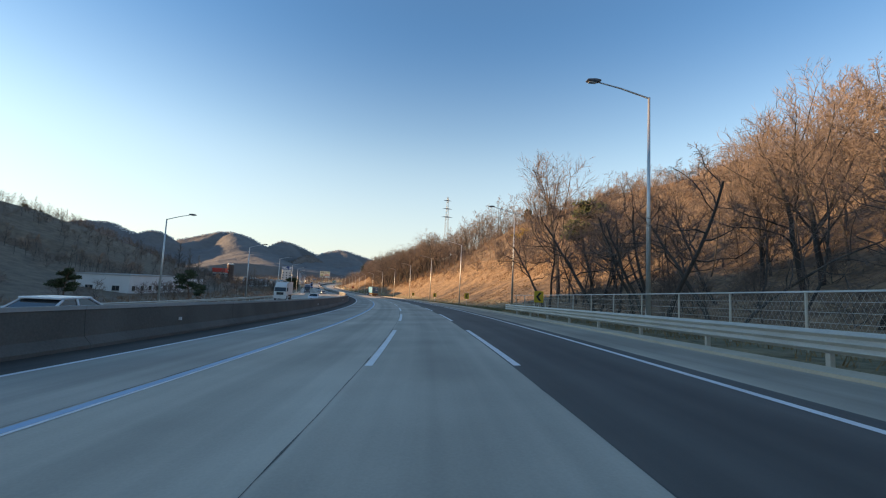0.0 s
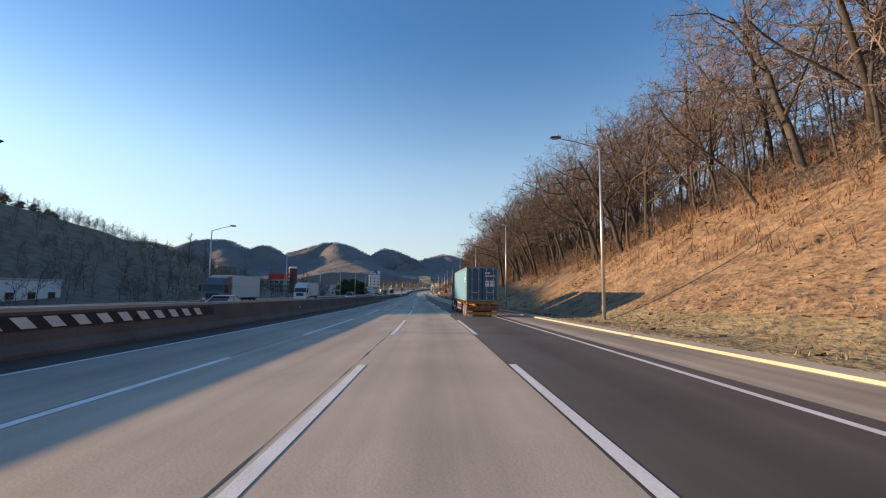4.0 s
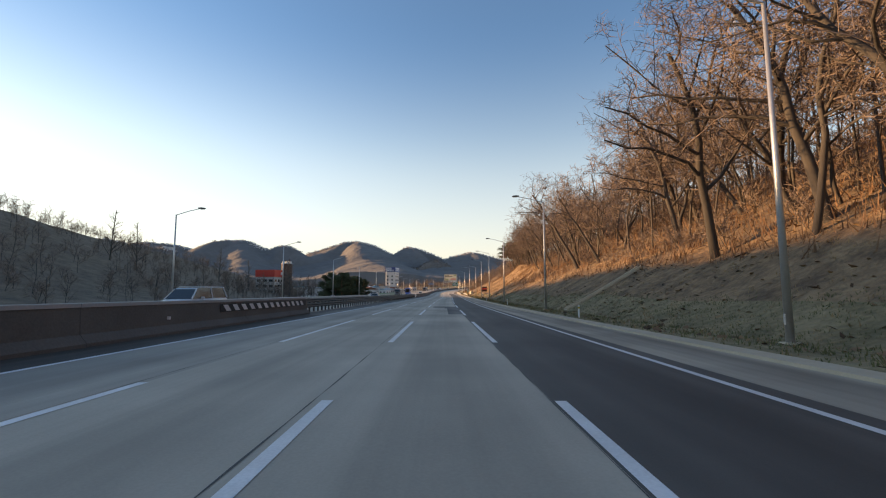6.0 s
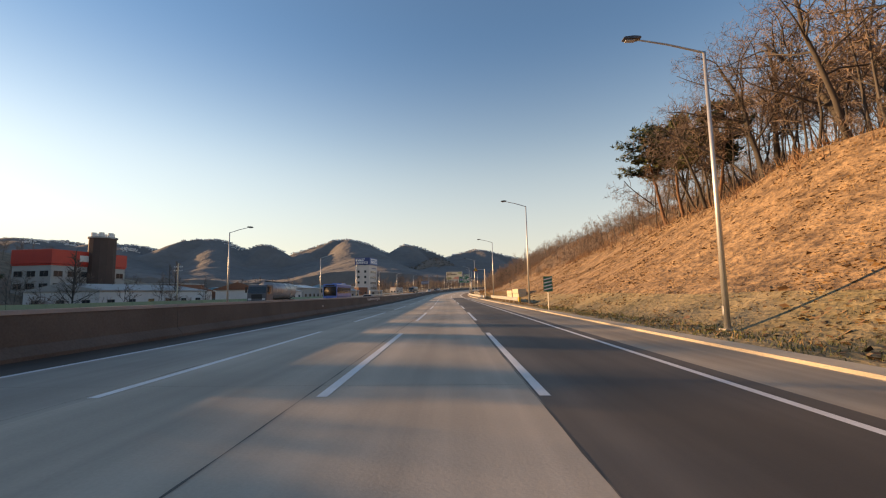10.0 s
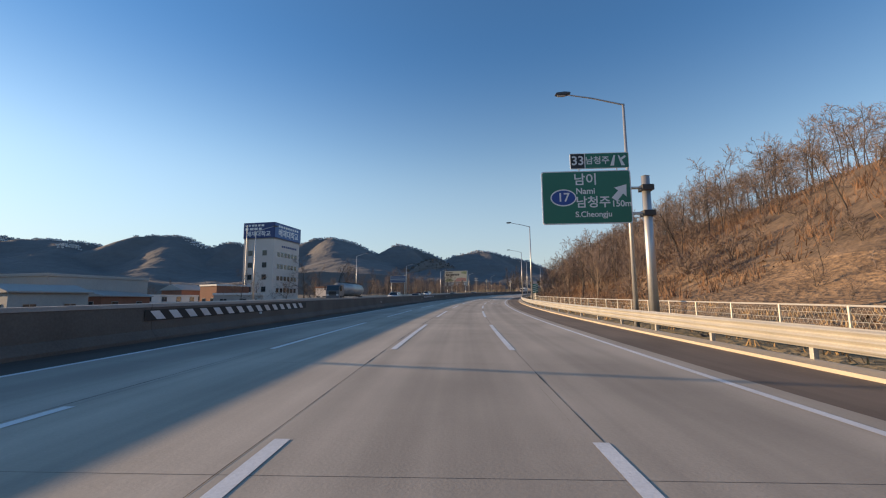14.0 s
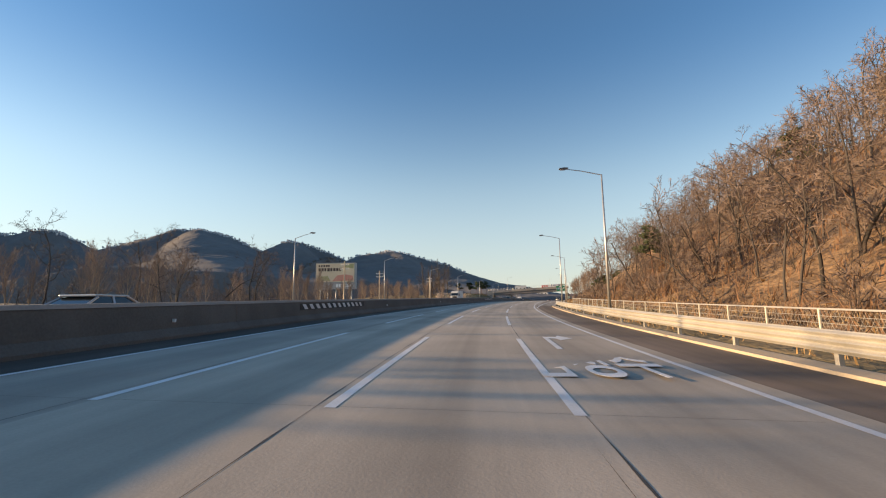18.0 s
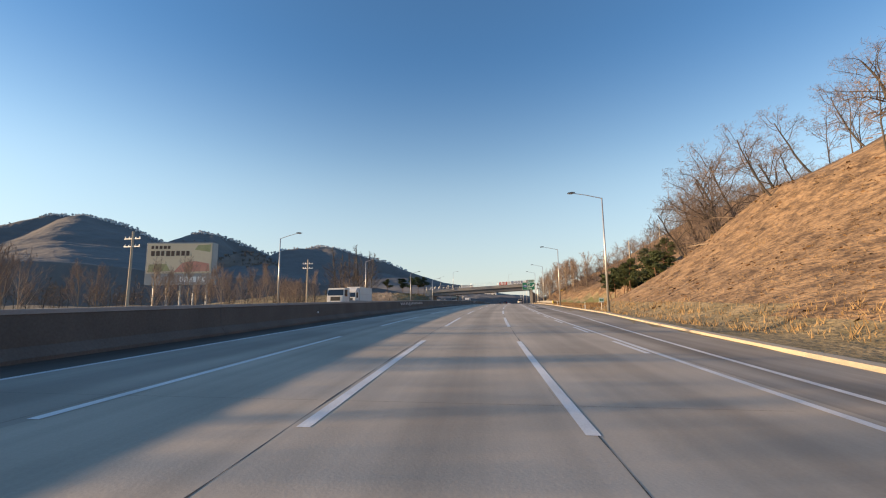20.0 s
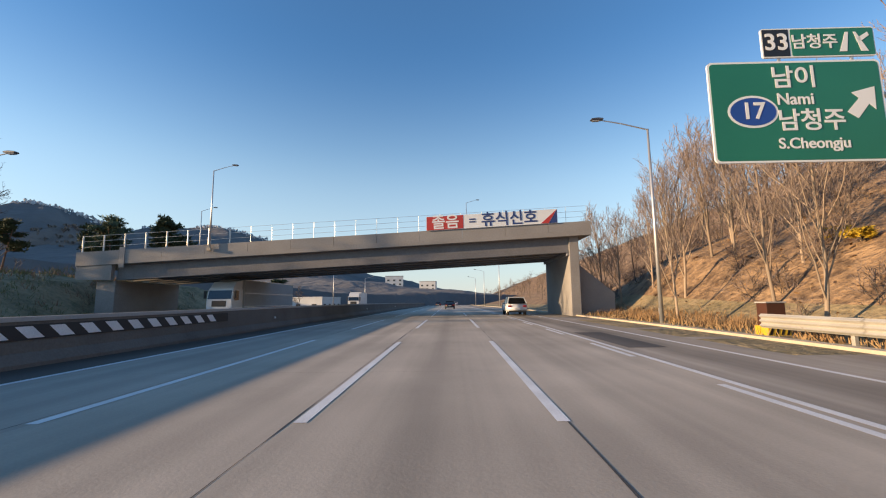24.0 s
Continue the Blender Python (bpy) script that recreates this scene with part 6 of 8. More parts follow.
# pylon on the hill top
pyl = thing("pylon", "lattice power pylon on the hill top", "pylon")
pp = road_xyz(347, 88, float(land(347, 88)))
pyl.matrix_world = pose(*pp)
LEG = material("pylon_steel", (0.30, 0.32, 0.34), 0.5, 0.5, scale=1)
PH = 84.6 - float(land(347, 88))
for sx in (-1, 1):
    for sy in (-1, 1):
        part("leg", tube(bmesh.new(), (2.6 * sx, 2.6 * sy, -0.5), (0.45 * sx, 0.45 * sy, PH), 0.13, 0.08, 6), LEG, pyl)
for k in range(9):
    z0, z1 = PH * k / 9, PH * (k + 1) / 9
    r0, r1 = 2.6 - 2.15 * k / 9, 2.6 - 2.15 * (k + 1) / 9
    bm = bmesh.new()
    for a, b in (((-1, -1), (1, -1)), ((1, -1), (1, 1)), ((1, 1), (-1, 1)), ((-1, 1), (-1, -1))):
        tube(bm, (a[0] * r0, a[1] * r0, z0), (b[0] * r1, b[1] * r1, z1), 0.05, n=4)
        tube(bm, (b[0] * r0, b[1] * r0, z0), (a[0] * r1, a[1] * r1, z1), 0.05, n=4)
    part("bracing", bm, LEG, pyl)
for z, r in ((0.72, 5.0), (0.83, 4.4), (0.94, 3.6)):
    part("crossarm", prism(bmesh.new(), [(-r, PH * z + 0.5), (0, PH * z), (r, PH * z + 0.5), (0, PH * z + 1.2)], -0.2, 0.2), LEG, pyl)

# ---- buildings ----
GLASS = material("dark_window_glass", (0.03, 0.035, 0.04), 0.12, scale=0.5, bump=0, spec=0.8)
FRAME = material("window_frame", (0.35, 0.35, 0.35), 0.5, scale=1, bump=0)


def windows(t, face, cols, rows, wd, ht, z0, dz, lx, ly, x0=None, dx=None):
    """Windows with frame, sill and pane, set into a face: 0 front (-y), 1 right (+x), 2 left (-x)."""
    span = lx if face == 0 else ly
    dx = dx or span / cols
    x0 = -span / 2 + dx / 2 if x0 is None else x0
    for r in range(rows):
        for c in range(cols):
            m = {0: pose(0, -ly / 2, 0), 1: pose(lx / 2, 0, 0, 0, 0, 90), 2: pose(-lx / 2, 0, 0, 0, 0, -90)}[face] @ pose(x0 + dx * c, 0, z0 + dz * r)
            w = part("window", boxed((-wd / 2 - 0.06, -0.05, -0.06), (wd / 2 + 0.06, 0.02, ht + 0.06), 0, m), FRAME, t)
            part("pane", boxed((-wd / 2, -0.07, 0), (-0.03, -0.055, ht), 0, m), GLASS, w)
            part("pane", boxed((0.03, -0.07, 0), (wd / 2, -0.055, ht), 0, m), GLASS, w)
            part("sill", boxed((-wd / 2 - 0.12, -0.16, -0.14), (wd / 2 + 0.12, -0.02, -0.065), 0, m), FRAME, w)


def building(label, s, w, turn, lx, ly, lz, wall, roof, z=-1.3, pitched=0.0, name="building", parapet=0.4):
    t = thing(name, label, "building", "roadside buildings")
    p = road_xyz(s, w, 0)
    t.matrix_world = pose(p[0], p[1], p[2] + z, 0, 0, math.degrees(np.interp(s, FS, FH)) + turn)
    part("wall", boxed((-lx / 2, -ly / 2, -1), (lx / 2, ly / 2, lz), 0.03), wall, t)
    if pitched:
        part("roof", prism(bmesh.new(), [(-lx / 2 - 0.4, lz), (lx / 2 + 0.4, lz), (lx / 2 + 0.4, lz + 0.15), (0, lz + pitched), (-lx / 2 - 0.4, lz + 0.15)], -ly / 2 - 0.3, ly / 2 + 0.3), roof, t)
    else:
        part("roof", boxed((-lx / 2 - 0.15, -ly / 2 - 0.15, lz), (lx / 2 + 0.15, ly / 2 + 0.15, lz + parapet), 0.04), roof, t)
    return t


TOWER_WALL = material("pale_pinkish_render", (0.66, 0.60, 0.56), 0.8, dark=(0.55, 0.49, 0.46), scale=0.2, fine=4)
GREYW = material("grey_render", (0.40, 0.40, 0.39), 0.85, dark=(0.3, 0.3, 0.29), scale=0.3, fine=4)
WHITEW = material("white_sheet_cladding", (0.66, 0.67, 0.67), 0.6, dark=(0.52, 0.53, 0.53), scale=0.3, fine=4)
BRICKW = material("red_brown_brick_wall", (0.30, 0.13, 0.08), 0.85, dark=(0.2, 0.085, 0.055), scale=0.5, fine=6)
REDW = material("red_sheet_cladding", (0.62, 0.05, 0.03), 0.5, dark=(0.5, 0.04, 0.03), scale=0.3, fine=4)
DARKW = material("dark_brick_tower", (0.10, 0.065, 0.055), 0.85, dark=(0.07, 0.045, 0.04), scale=0.5, fine=5)
BLUEROOF = material("blue_sheet_roof", (0.12, 0.30, 0.40), 0.5, dark=(0.1, 0.24, 0.32), scale=0.3, fine=4)
GREENFENCE = material("green_site_fence", (0.28, 0.45, 0.30), 0.7, dark=(0.2, 0.34, 0.23), scale=0.5, fine=4)

# the tall office block with its roof sign
p1, p2, p3 = [Vector((*road_xyz(*q, 0)[:2], 0)) for q in ((640.4, -72.1), (640.6, -62.2), (655.0, -64.0))]
tower = thing("office_block", "pale pinkish office block with a large blue roof sign", "building", "roadside buildings")
u1 = (p2 - p1).normalized()
zg = float(road_xyz(648, -64, 0)[2]) - 1.4
tower.matrix_world = Matrix.Translation((p2.x, p2.y, zg)) @ Matrix((u1, Vector((0, 0, 1)).cross(u1), Vector((0, 0, 1)))).transposed().to_4x4()
DX, DY, TH = (p2 - p1).length, 14.6, 24.2
part("wall", boxed((-DX, 0, -1), (0, DY, 19.2), 0.05), TOWER_WALL, tower)
part("roof", boxed((-DX - 0.1, -0.1, 19.2), (0.1, DY + 0.1, 19.5), 0.04), GREYW, tower)
sg = part("roof_sign", boxed((-DX - 0.1, -0.35, 19.5), (0.35, DY + 0.1, TH), 0.05), NAVY, tower, "blue roof sign with pale lettering")
part("sign_face", boxed((-DX + 0.1, -0.4, 19.7), (0.2, -0.36, TH - 0.2)), NAVY, sg)
part("sign_face", boxed((0.36, -0.2, 19.7), (0.4, DY - 0.1, TH - 0.2)), SKYBLUE, sg)
writing("lettering", "배재대학교", 1.75, pose(-DX / 2, -0.41, 20.65), WHITE, sg)
bars(sg, -DX + 0.5, -3.4, 21.9, 22.6, -0.41, WHITE, 4, 9)
bars(sg, -DX + 0.5, -3.0, 23.0, 23.6, -0.41, WHITE, 6, 10)
writing("lettering", "배재대학교", 2.5, pose(0.41, DY / 2, 21.15, 0, 0, 90), WHITE, sg)
for i in range(9):
    part("lettering", boxed((0.4, 1.6 + 1.3 * i, 22.85), (0.43, 2.5 + 1.3 * i, 23.5)), WHITE, sg)
for i in range(8):
    part("lettering", boxed((0.02, 4.2 + 1.1 * i, 17.0), (0.06, 5.0 + 1.1 * i, 17.6)), NAVY, tower)
for r in range(4):
    for x in (-DX + 2.3, -2.9):
        w = part("window", boxed((x - 0.75, -0.05, 3.4 + 3.6 * r), (x + 0.75, 0.02, 5.0 + 3.6 * r)), FRAME, tower)
        part("pane", boxed((x - 0.68, -0.07, 3.46 + 3.6 * r), (x - 0.02, -0.055, 4.94 + 3.6 * r)), GLASS, w)
        part("pane", boxed((x + 0.02, -0.07, 3.46 + 3.6 * r), (x + 0.68, -0.055, 4.94 + 3.6 * r)), GLASS, w)
    for k in range(6):
        y = 2.6 + 1.95 * k
        w = part("window", boxed((-0.02, y - 0.7, 3.2 + 3.6 * r), (0.05, y + 0.7, 4.6 + 3.6 * r)), FRAME, tower)
        part("pane", boxed((0.055, y - 0.62, 3.26 + 3.6 * r), (0.07, y - 0.02, 4.54 + 3.6 * r)), GLASS, w)
        part("pane", boxed((0.055, y + 0.02, 3.26 + 3.6 * r), (0.07, y + 0.62, 4.54 + 3.6 * r)), GLASS, w)
part("drainpipe", tube(bmesh.new(), (-DX + 1.1, -0.3, 0), (-DX + 1.1, -0.3, 23.5), 0.18, n=10), STEEL, tower)

red = building("three-storey works building with a red top storey", 499, -109, -6, 12, 23, 12.0, GREYW, REDW)
part("top_storey", boxed((-6.3, -11.8, 12.45), (6.3, 11.8, 16.4), 0.1), REDW, red, "red clad top storey")
part("sign_panel", boxed((6.31, -4.0, 13.4), (6.36, -0.5, 15.2)), WHITEW, red)
windows(red, 0, 3, 3, 2.6, 1.5, 2.2, 3.4, 12, 23)
windows(red, 1, 6, 3, 2.4, 1.5, 2.2, 3.4, 12, 23)
silo = thing("stair_tower", "dark brown tower with a ring of pale tanks on its roof", "building", "roadside buildings")
sp = road_xyz(500, -101.5, 0)
silo.matrix_world = pose(sp[0], sp[1], sp[2] - 1.3)
bm = bmesh.new()
tube(bm, (0, 0, -1), (0, 0, 20.6), 3.4, n=12)
part("shaft", bm, DARKW, silo)
part("roof_ring", tube(bmesh.new(), (0, 0, 20.6), (0, 0, 21.0), 3.7, n=12), GREYW, silo)
for k in range(6):
    a = k * math.pi / 3
    part("tank", tube(bmesh.new(), (2.3 * math.cos(a), 2.3 * math.sin(a), 21.0), (2.3 * math.cos(a), 2.3 * math.sin(a), 22.3), 0.7, n=10), WHITEW, silo)
rb2 = random.Random(21)
LOW = [("low white warehouse with a pale roof", 470, -70, 16, 30, 4.5, WHITEW, GREYW, 1.6), ("red-brown brick workshop behind the verge", 500, -80, 12, 14, 6.5, BRICKW, GREYW, 0), ("white shed beside the far verge", 520, -56, 10, 16, 4.0, WHITEW, WHITEW, 1.2), ("grey workshop with an open front", 545, -60, 12, 18, 5.0, GREYW, WHITEW, 1.4),
       ("small white house with a flat roof", 560, -70, 9, 9, 5.5, WHITEW, GREYW, 0), ("long white shed with a blue roof", 610, -135, 20, 40, 5.0, WHITEW, BLUEROOF, 1.5), ("pale green-grey two-storey house", 632, -112, 14, 11, 7.2, GREYW, GREYW, 0), ("long low white wall and yard building", 622, -88, 5, 40, 3.0, WHITEW, WHITEW, 0),
       ("brown gable-roofed shed by the block", 640, -92, 7, 9, 4.5, BRICKW, GREYW, 1.8), ("dark grey hall behind the verge", 585, -58, 12, 15, 5.5, GREYW, GREYW, 0.0), ("white goods shed behind the verge", 575, -90, 18, 25, 5.0, WHITEW, BLUEROOF, 1.5), ("long pale sheet-clad warehouse under the dark hill", 150, -70, 12, 40, 5.5, WHITEW, GREYW, 0), ("long pale sheet-clad warehouse under the dark hill", 225, -78, 12, 36, 5.0, WHITEW, GREYW, 0),
       ("white filling station roof on the far side", 1050, -48, 12, 18, 5.0, WHITEW, WHITEW, 0), ("distant white apartment block beyond the bridge", 1230, -40, 14, 12, 24, WHITEW, GREYW, 0), ("distant white apartment block beyond the bridge", 1260, -14, 14, 12, 21, WHITEW, GREYW, 0), ("distant grey factory hall with blue roof", 1180, -60, 30, 26, 9, GREYW, BLUEROOF, 2.0)]
for lab, s, w, lx, ly, lz, wl, rf, pit in LOW:
    b = building(lab, s, w, rb2.uniform(-8, 8), lx, ly, lz, wl, rf, -1.5, pit)
    windows(b, 1, max(2, int(ly / 4.5)), max(1, int(lz / 3.4)), 1.6, 1.2, 1.6, 3.1, lx, ly)
    windows(b, 0, max(2, int(lx / 4.5)), max(1, int(lz / 3.4)), 1.6, 1.2, 1.6, 3.1, lx, ly)
for k in range(16):
    s, w = 468 + 11.5 * k + rb2.uniform(-4, 4), rb2.uniform(-88, -42)
    if 630 < s < 662 and w < -55:
        continue
    lx, ly, lz = rb2.uniform(4, 9), rb2.uniform(5, 11), rb2.uniform(2.6, 5.2)
    wl, nm = rb2.choice(((WHITEW, "white"), (GREYW, "grey"), (BRICKW, "red-brown"), (TOWER_WALL, "cream")))
    b = building("small " + nm + " shed in the yards behind the verge", s, w, rb2.uniform(-25, 25), lx, ly, lz, wl, rb2.choice((GREYW, BLUEROOF, WHITEW, BRICKW)), -1.4, rb2.choice((0, 1.0, 1.5)))
    windows(b, 0, 2, 1, 1.1, 0.9, 1.1, 3.1, lx, ly)
    windows(b, 1, 2, 1, 1.1, 0.9, 1.1, 3.1, lx, ly)
gf_ = thing("site_fence", "pale green sheet fence along the far verge", "fence", kind="structure")
for k in range(34):
    a = 398 + 3.0 * k
    sweep("sheet", [(-29.0, -0.6), (-29.0, 1.1), (-29.06, 1.1), (-29.06, -0.6)], a, a + 2.95, 3, GREENFENCE, gf_)
far_rail = thing("guard_rail", "thin guard rail along the far verge", "guard rail", "guard rails", "structure")
for k in range(60):
    a = -40 + 16 * k
    w_beam("beam", -25.0, 0.62, a, a + 16, RAIL, far_rail, 1, 2, 0.33)
    for j in range(4):
        o = part("post", boxed((-0.06, -0.05, -0.3), (0.02, 0.05, 0.78)), RAIL, far_rail)
        o.matrix_local = at(a + 4 * j, -25.05)
# boxes and markers by the exit
for s, w in ((905.8, 14.6),):
    o = thing("control_cabinet", "brown roadside control cabinet with a yellow striped base", "cabinet")
    o.matrix_world = hill_at(s, w) @ Matrix.Scale(0.8, 4)
    part("base", boxed((-0.55, -0.45, -0.2), (0.55, 0.45, 0.45), 0.03), YELLOW, o, "yellow and black striped base")
    for k in range(4):
        part("stripe", prism(bmesh.new(), [(-0.5 + 0.27 * k, 0.02), (-0.38 + 0.27 * k, 0.02), (-0.24 + 0.27 * k, 0.42), (-0.36 + 0.27 * k, 0.42)], -0.462, -0.452), BLACK, o)
    part("body", boxed((-0.45, -0.35, 0.45), (0.45, 0.35, 1.55), 0.03), BROWN_SIGN, o)
    part("roof", boxed((-0.5, -0.4, 1.55), (0.5, 0.4, 1.62), 0.02), GREYW, o)
rk = random.Random(8)
for k in range(9):
    o = thing("pale_rock", "pale block of stone on the grassy terrace", "rock", "pale rocks")
    o.matrix_world = hill_at(852 + 2.2 * k + rk.uniform(-0.5, 0.5), 28 + rk.uniform(-0.6, 1.5), 0, rk.uniform(0, 90))
    bm = bmesh.new()
    bmesh.ops.create_icosphere(bm, subdivisions=2, radius=0.6)
    for v_ in bm.verts:
        v_.co *= 1 + rk.uniform(-0.2, 0.2)
        v_.co.z *= 0.8
    part("stone", bm, KERB, o)
# cut logs and brush on the slope
LOG = BARK_PALE
for k in range(26):
    o = thing("fallen_branch", "pale fallen branch lying on the cut slope", "branch", "fallen branches")
    s, w = (rk.uniform(575, 625), rk.uniform(13.2, 17.5)) if k < 14 else (rk.uniform(793, 815), rk.uniform(19, 34))
    o.matrix_world = hill_at(s, w, 0.08, rk.uniform(0, 180))
    TV, TF = [], []
    ln = rk.uniform(1.5, 4)
    add_tube(TV, TF, [Vector((0, 0, 0)), Vector((ln * 0.5, 0.15, 0.12)), Vector((ln, 0.0, 0.1))], [0.07, 0.055, 0.03], 6)
    mesh_ob("stem", TV, TF, LOG, True, o)
    TV, TF = [], []
    for j in range(4):
        q = Vector((ln * (0.3 + 0.17 * j), 0.1, 0.1))
        add_tube(TV, TF, [q, q + Vector((0.4, rk.uniform(-0.5, 0.5), 0.3))], [0.025, 0.01], 4)
    mesh_ob("twigs", TV, TF, LOG, False, o)
set_letters()


# ---- vehicles ----
TYRE = material("black_rubber", (0.025, 0.024, 0.023), 0.85, dark=(0.05, 0.046, 0.04), scale=3, fine=20)
RIM = material("alloy_rim", (0.55, 0.55, 0.55), 0.3, 0.8, scale=3, bump=0)
CHROME = material("polished_rim", (0.72, 0.72, 0.72), 0.18, 1.0, scale=4, bump=0)
CAR_GLASS = material("car_window", (0.015, 0.018, 0.02), 0.06, scale=1, bump=0, spec=0.9)
HEAD = material("headlamp_glass", (0.75, 0.77, 0.78), 0.1, scale=4, bump=0)
TAIL = material("red_lamp_glass", (0.45, 0.02, 0.02), 0.2, scale=4, bump=0)
PLATE = material("pale_plate", (0.7, 0.7, 0.68), 0.5, scale=4, bump=0)
TRIM = material("black_plastic", (0.03, 0.03, 0.03), 0.6, scale=4, bump=0)


def paint(name, c, rough=0.25, metal=0.3):
    return material(name, c, rough, metal, dark=tuple(x * 0.9 for x in c), scale=0.6, bump=0)


def wheel(t, x, y, r, width, out, rim=RIM):
    """A wheel; out is the side of the hub, -1 left or 1 right."""
    bm = bmesh.new()
    tube(bm, (x - width / 2, y, r), (x + width / 2, y, r), r, n=28)
    bmesh.ops.bevel(bm, geom=[e for e in bm.edges if len(e.link_faces) == 2 and any(len(f.verts) > 4 for f in e.link_faces)], offset=r * 0.09, segments=2, affect="EDGES")
    w = part("wheel", bm, TYRE, t, "black rubber tyre", True)
    f = x + out * width / 2
    rings = [(0.64, 0.004), (0.6, 0.014), (0.55, -0.01), (0.5, -0.055), (0.34, -0.07), (0.27, -0.05), (0.25, 0.02), (0.0, 0.026)]
    n = 22
    V = [(f + out * d, y + r * q * math.cos(2 * math.pi * i / n), r + r * q * math.sin(2 * math.pi * i / n)) for q, d in rings for i in range(n)]
    F = [(j * n + i, j * n + (i + 1) % n, (j + 1) * n + (i + 1) % n, (j + 1) * n + i) for j in range(len(rings) - 1) for i in range(n)]
    mesh_ob("rim", V, F, rim, True, w)
    part("hub", tube(bmesh.new(), (f, y, r), (f + out * 0.055, y, r), r * 0.17, r * 0.12, 14), TRIM, w)
    if r > 0.505:
        for k in range(10):
            a = k * math.pi / 5
            c, d = y + r * 0.42 * math.cos(a), r + r * 0.42 * math.sin(a)
            part("wheel_nut", tube(bmesh.new(), (f - out * 0.07, c, d), (f - out * 0.035, c, d), r * 0.045, n=6), CHROME, w)
    return w


def car(label, body_mat, kind="sedan", name="car"):
    """A car facing +y; its footprint's middle at the origin."""
    t = thing(name, label, "car", "cars on the motorway")
    if kind == "sedan":
        ln, wd, belt, top = 4.75, 1.84, 0.92, 1.45
        low = [(-2.35, 0.3), (2.3, 0.28), (2.36, 0.55), (2.15, 0.74), (1.1, 0.92), (-1.65, 0.96), (-2.3, 0.93), (-2.38, 0.6)]
        cab = [(1.15, 0.91), (0.35, 1.38), (-0.2, top), (-0.85, 1.42), (-1.75, 0.95)]
    elif kind == "suv":
        ln, wd, belt, top = 4.6, 1.88, 1.05, 1.70
        low = [(-2.28, 0.36), (2.22, 0.34), (2.3, 0.65), (2.15, 0.95), (1.1, 1.06), (-2.2, 1.1), (-2.32, 0.7)]
        cab = [(1.15, 1.05), (0.45, 1.6), (0.0, top), (-1.75, 1.66), (-2.2, 1.1)]
    else:
        ln, wd, belt, top = 5.1, 1.92, 1.15, 1.95
        low = [(-2.5, 0.35), (2.42, 0.33), (2.52, 0.7), (2.4, 1.0), (1.9, 1.17), (-2.45, 1.2), (-2.52, 0.7)]
        cab = [(1.95, 1.16), (1.2, 1.8), (0.7, top), (-2.2, 1.93), (-2.45, 1.2)]
    bm = side_prism(bmesh.new(), low, -wd / 2, wd / 2)
    bmesh.ops.bevel(bm, geom=list(bm.edges), offset=0.07, segments=2, affect="EDGES")
    b = part("body", bm, body_mat, t, smooth=True)
    bm = side_prism(bmesh.new(), cab, -wd / 2 + 0.05, wd / 2 - 0.05)
    for v in bm.verts:
        v.co.x *= 1 - 0.22 * (v.co.z - belt) / (top - belt)
    part("cabin_glass", bm, CAR_GLASS, t, "dark tinted windows")
    bm = bmesh.new()
    ys = [p[0] for p in cab if p[1] > top - 0.12]
    box(bm, (-wd / 2 * 0.78, min(ys) - 0.12, top - 0.05), (wd / 2 * 0.78, max(ys) + 0.1, top + 0.025), 0.03)
    part("roof", bm, body_mat, t)
    for x in (-1, 1):
        ym = (cab[1][0] + cab[-2][0]) / 2
        for (y, z), q in ((cab[0], cab[1]), (cab[-1], cab[-2]), ((ym, belt), (ym, top - 0.03))):
            part("pillar", tube(bmesh.new(), (x * (wd / 2 - 0.05), y, z), (x * (wd / 2 - 0.05) * 0.81, q[0], q[1]), 0.043, n=6), body_mat, t)
        part("mirror", boxed((x * (wd / 2 + 0.02) - 0.1, 0.75, belt), (x * (wd / 2 + 0.02) + 0.1, 0.9, belt + 0.15), 0.03), body_mat, t)
        part("headlamp", boxed((x * wd * 0.36 - 0.18, ln / 2 - 0.22, 0.58), (x * wd * 0.36 + 0.18, ln / 2 - 0.01, 0.72), 0.03), HEAD, t)
        part("tail_lamp", boxed((x * wd * 0.38 - 0.16, -ln / 2 - 0.02, belt - 0.28), (x * wd * 0.38 + 0.16, -ln / 2 + 0.12, belt - 0.1), 0.03), TAIL, t)
        for y in (ln * 0.29, -ln * 0.29):
            wheel(t, x * (wd / 2 - 0.12), y, 0.33, 0.23, x)
    part("grille", boxed((-0.45, ln / 2 - 0.1, 0.42), (0.45, ln / 2 + 0.005, 0.6), 0.02), TRIM, t)
    part("number_plate", boxed((-0.26, -ln / 2 - 0.045, 0.55), (0.26, -ln / 2 - 0.02, 0.67), 0.005), PLATE, t)
    part("bumper", boxed((-wd / 2 + 0.1, -ln / 2 - 0.03, 0.28), (wd / 2 - 0.1, -ln / 2 + 0.15, 0.45), 0.03), TRIM, t)
    return t


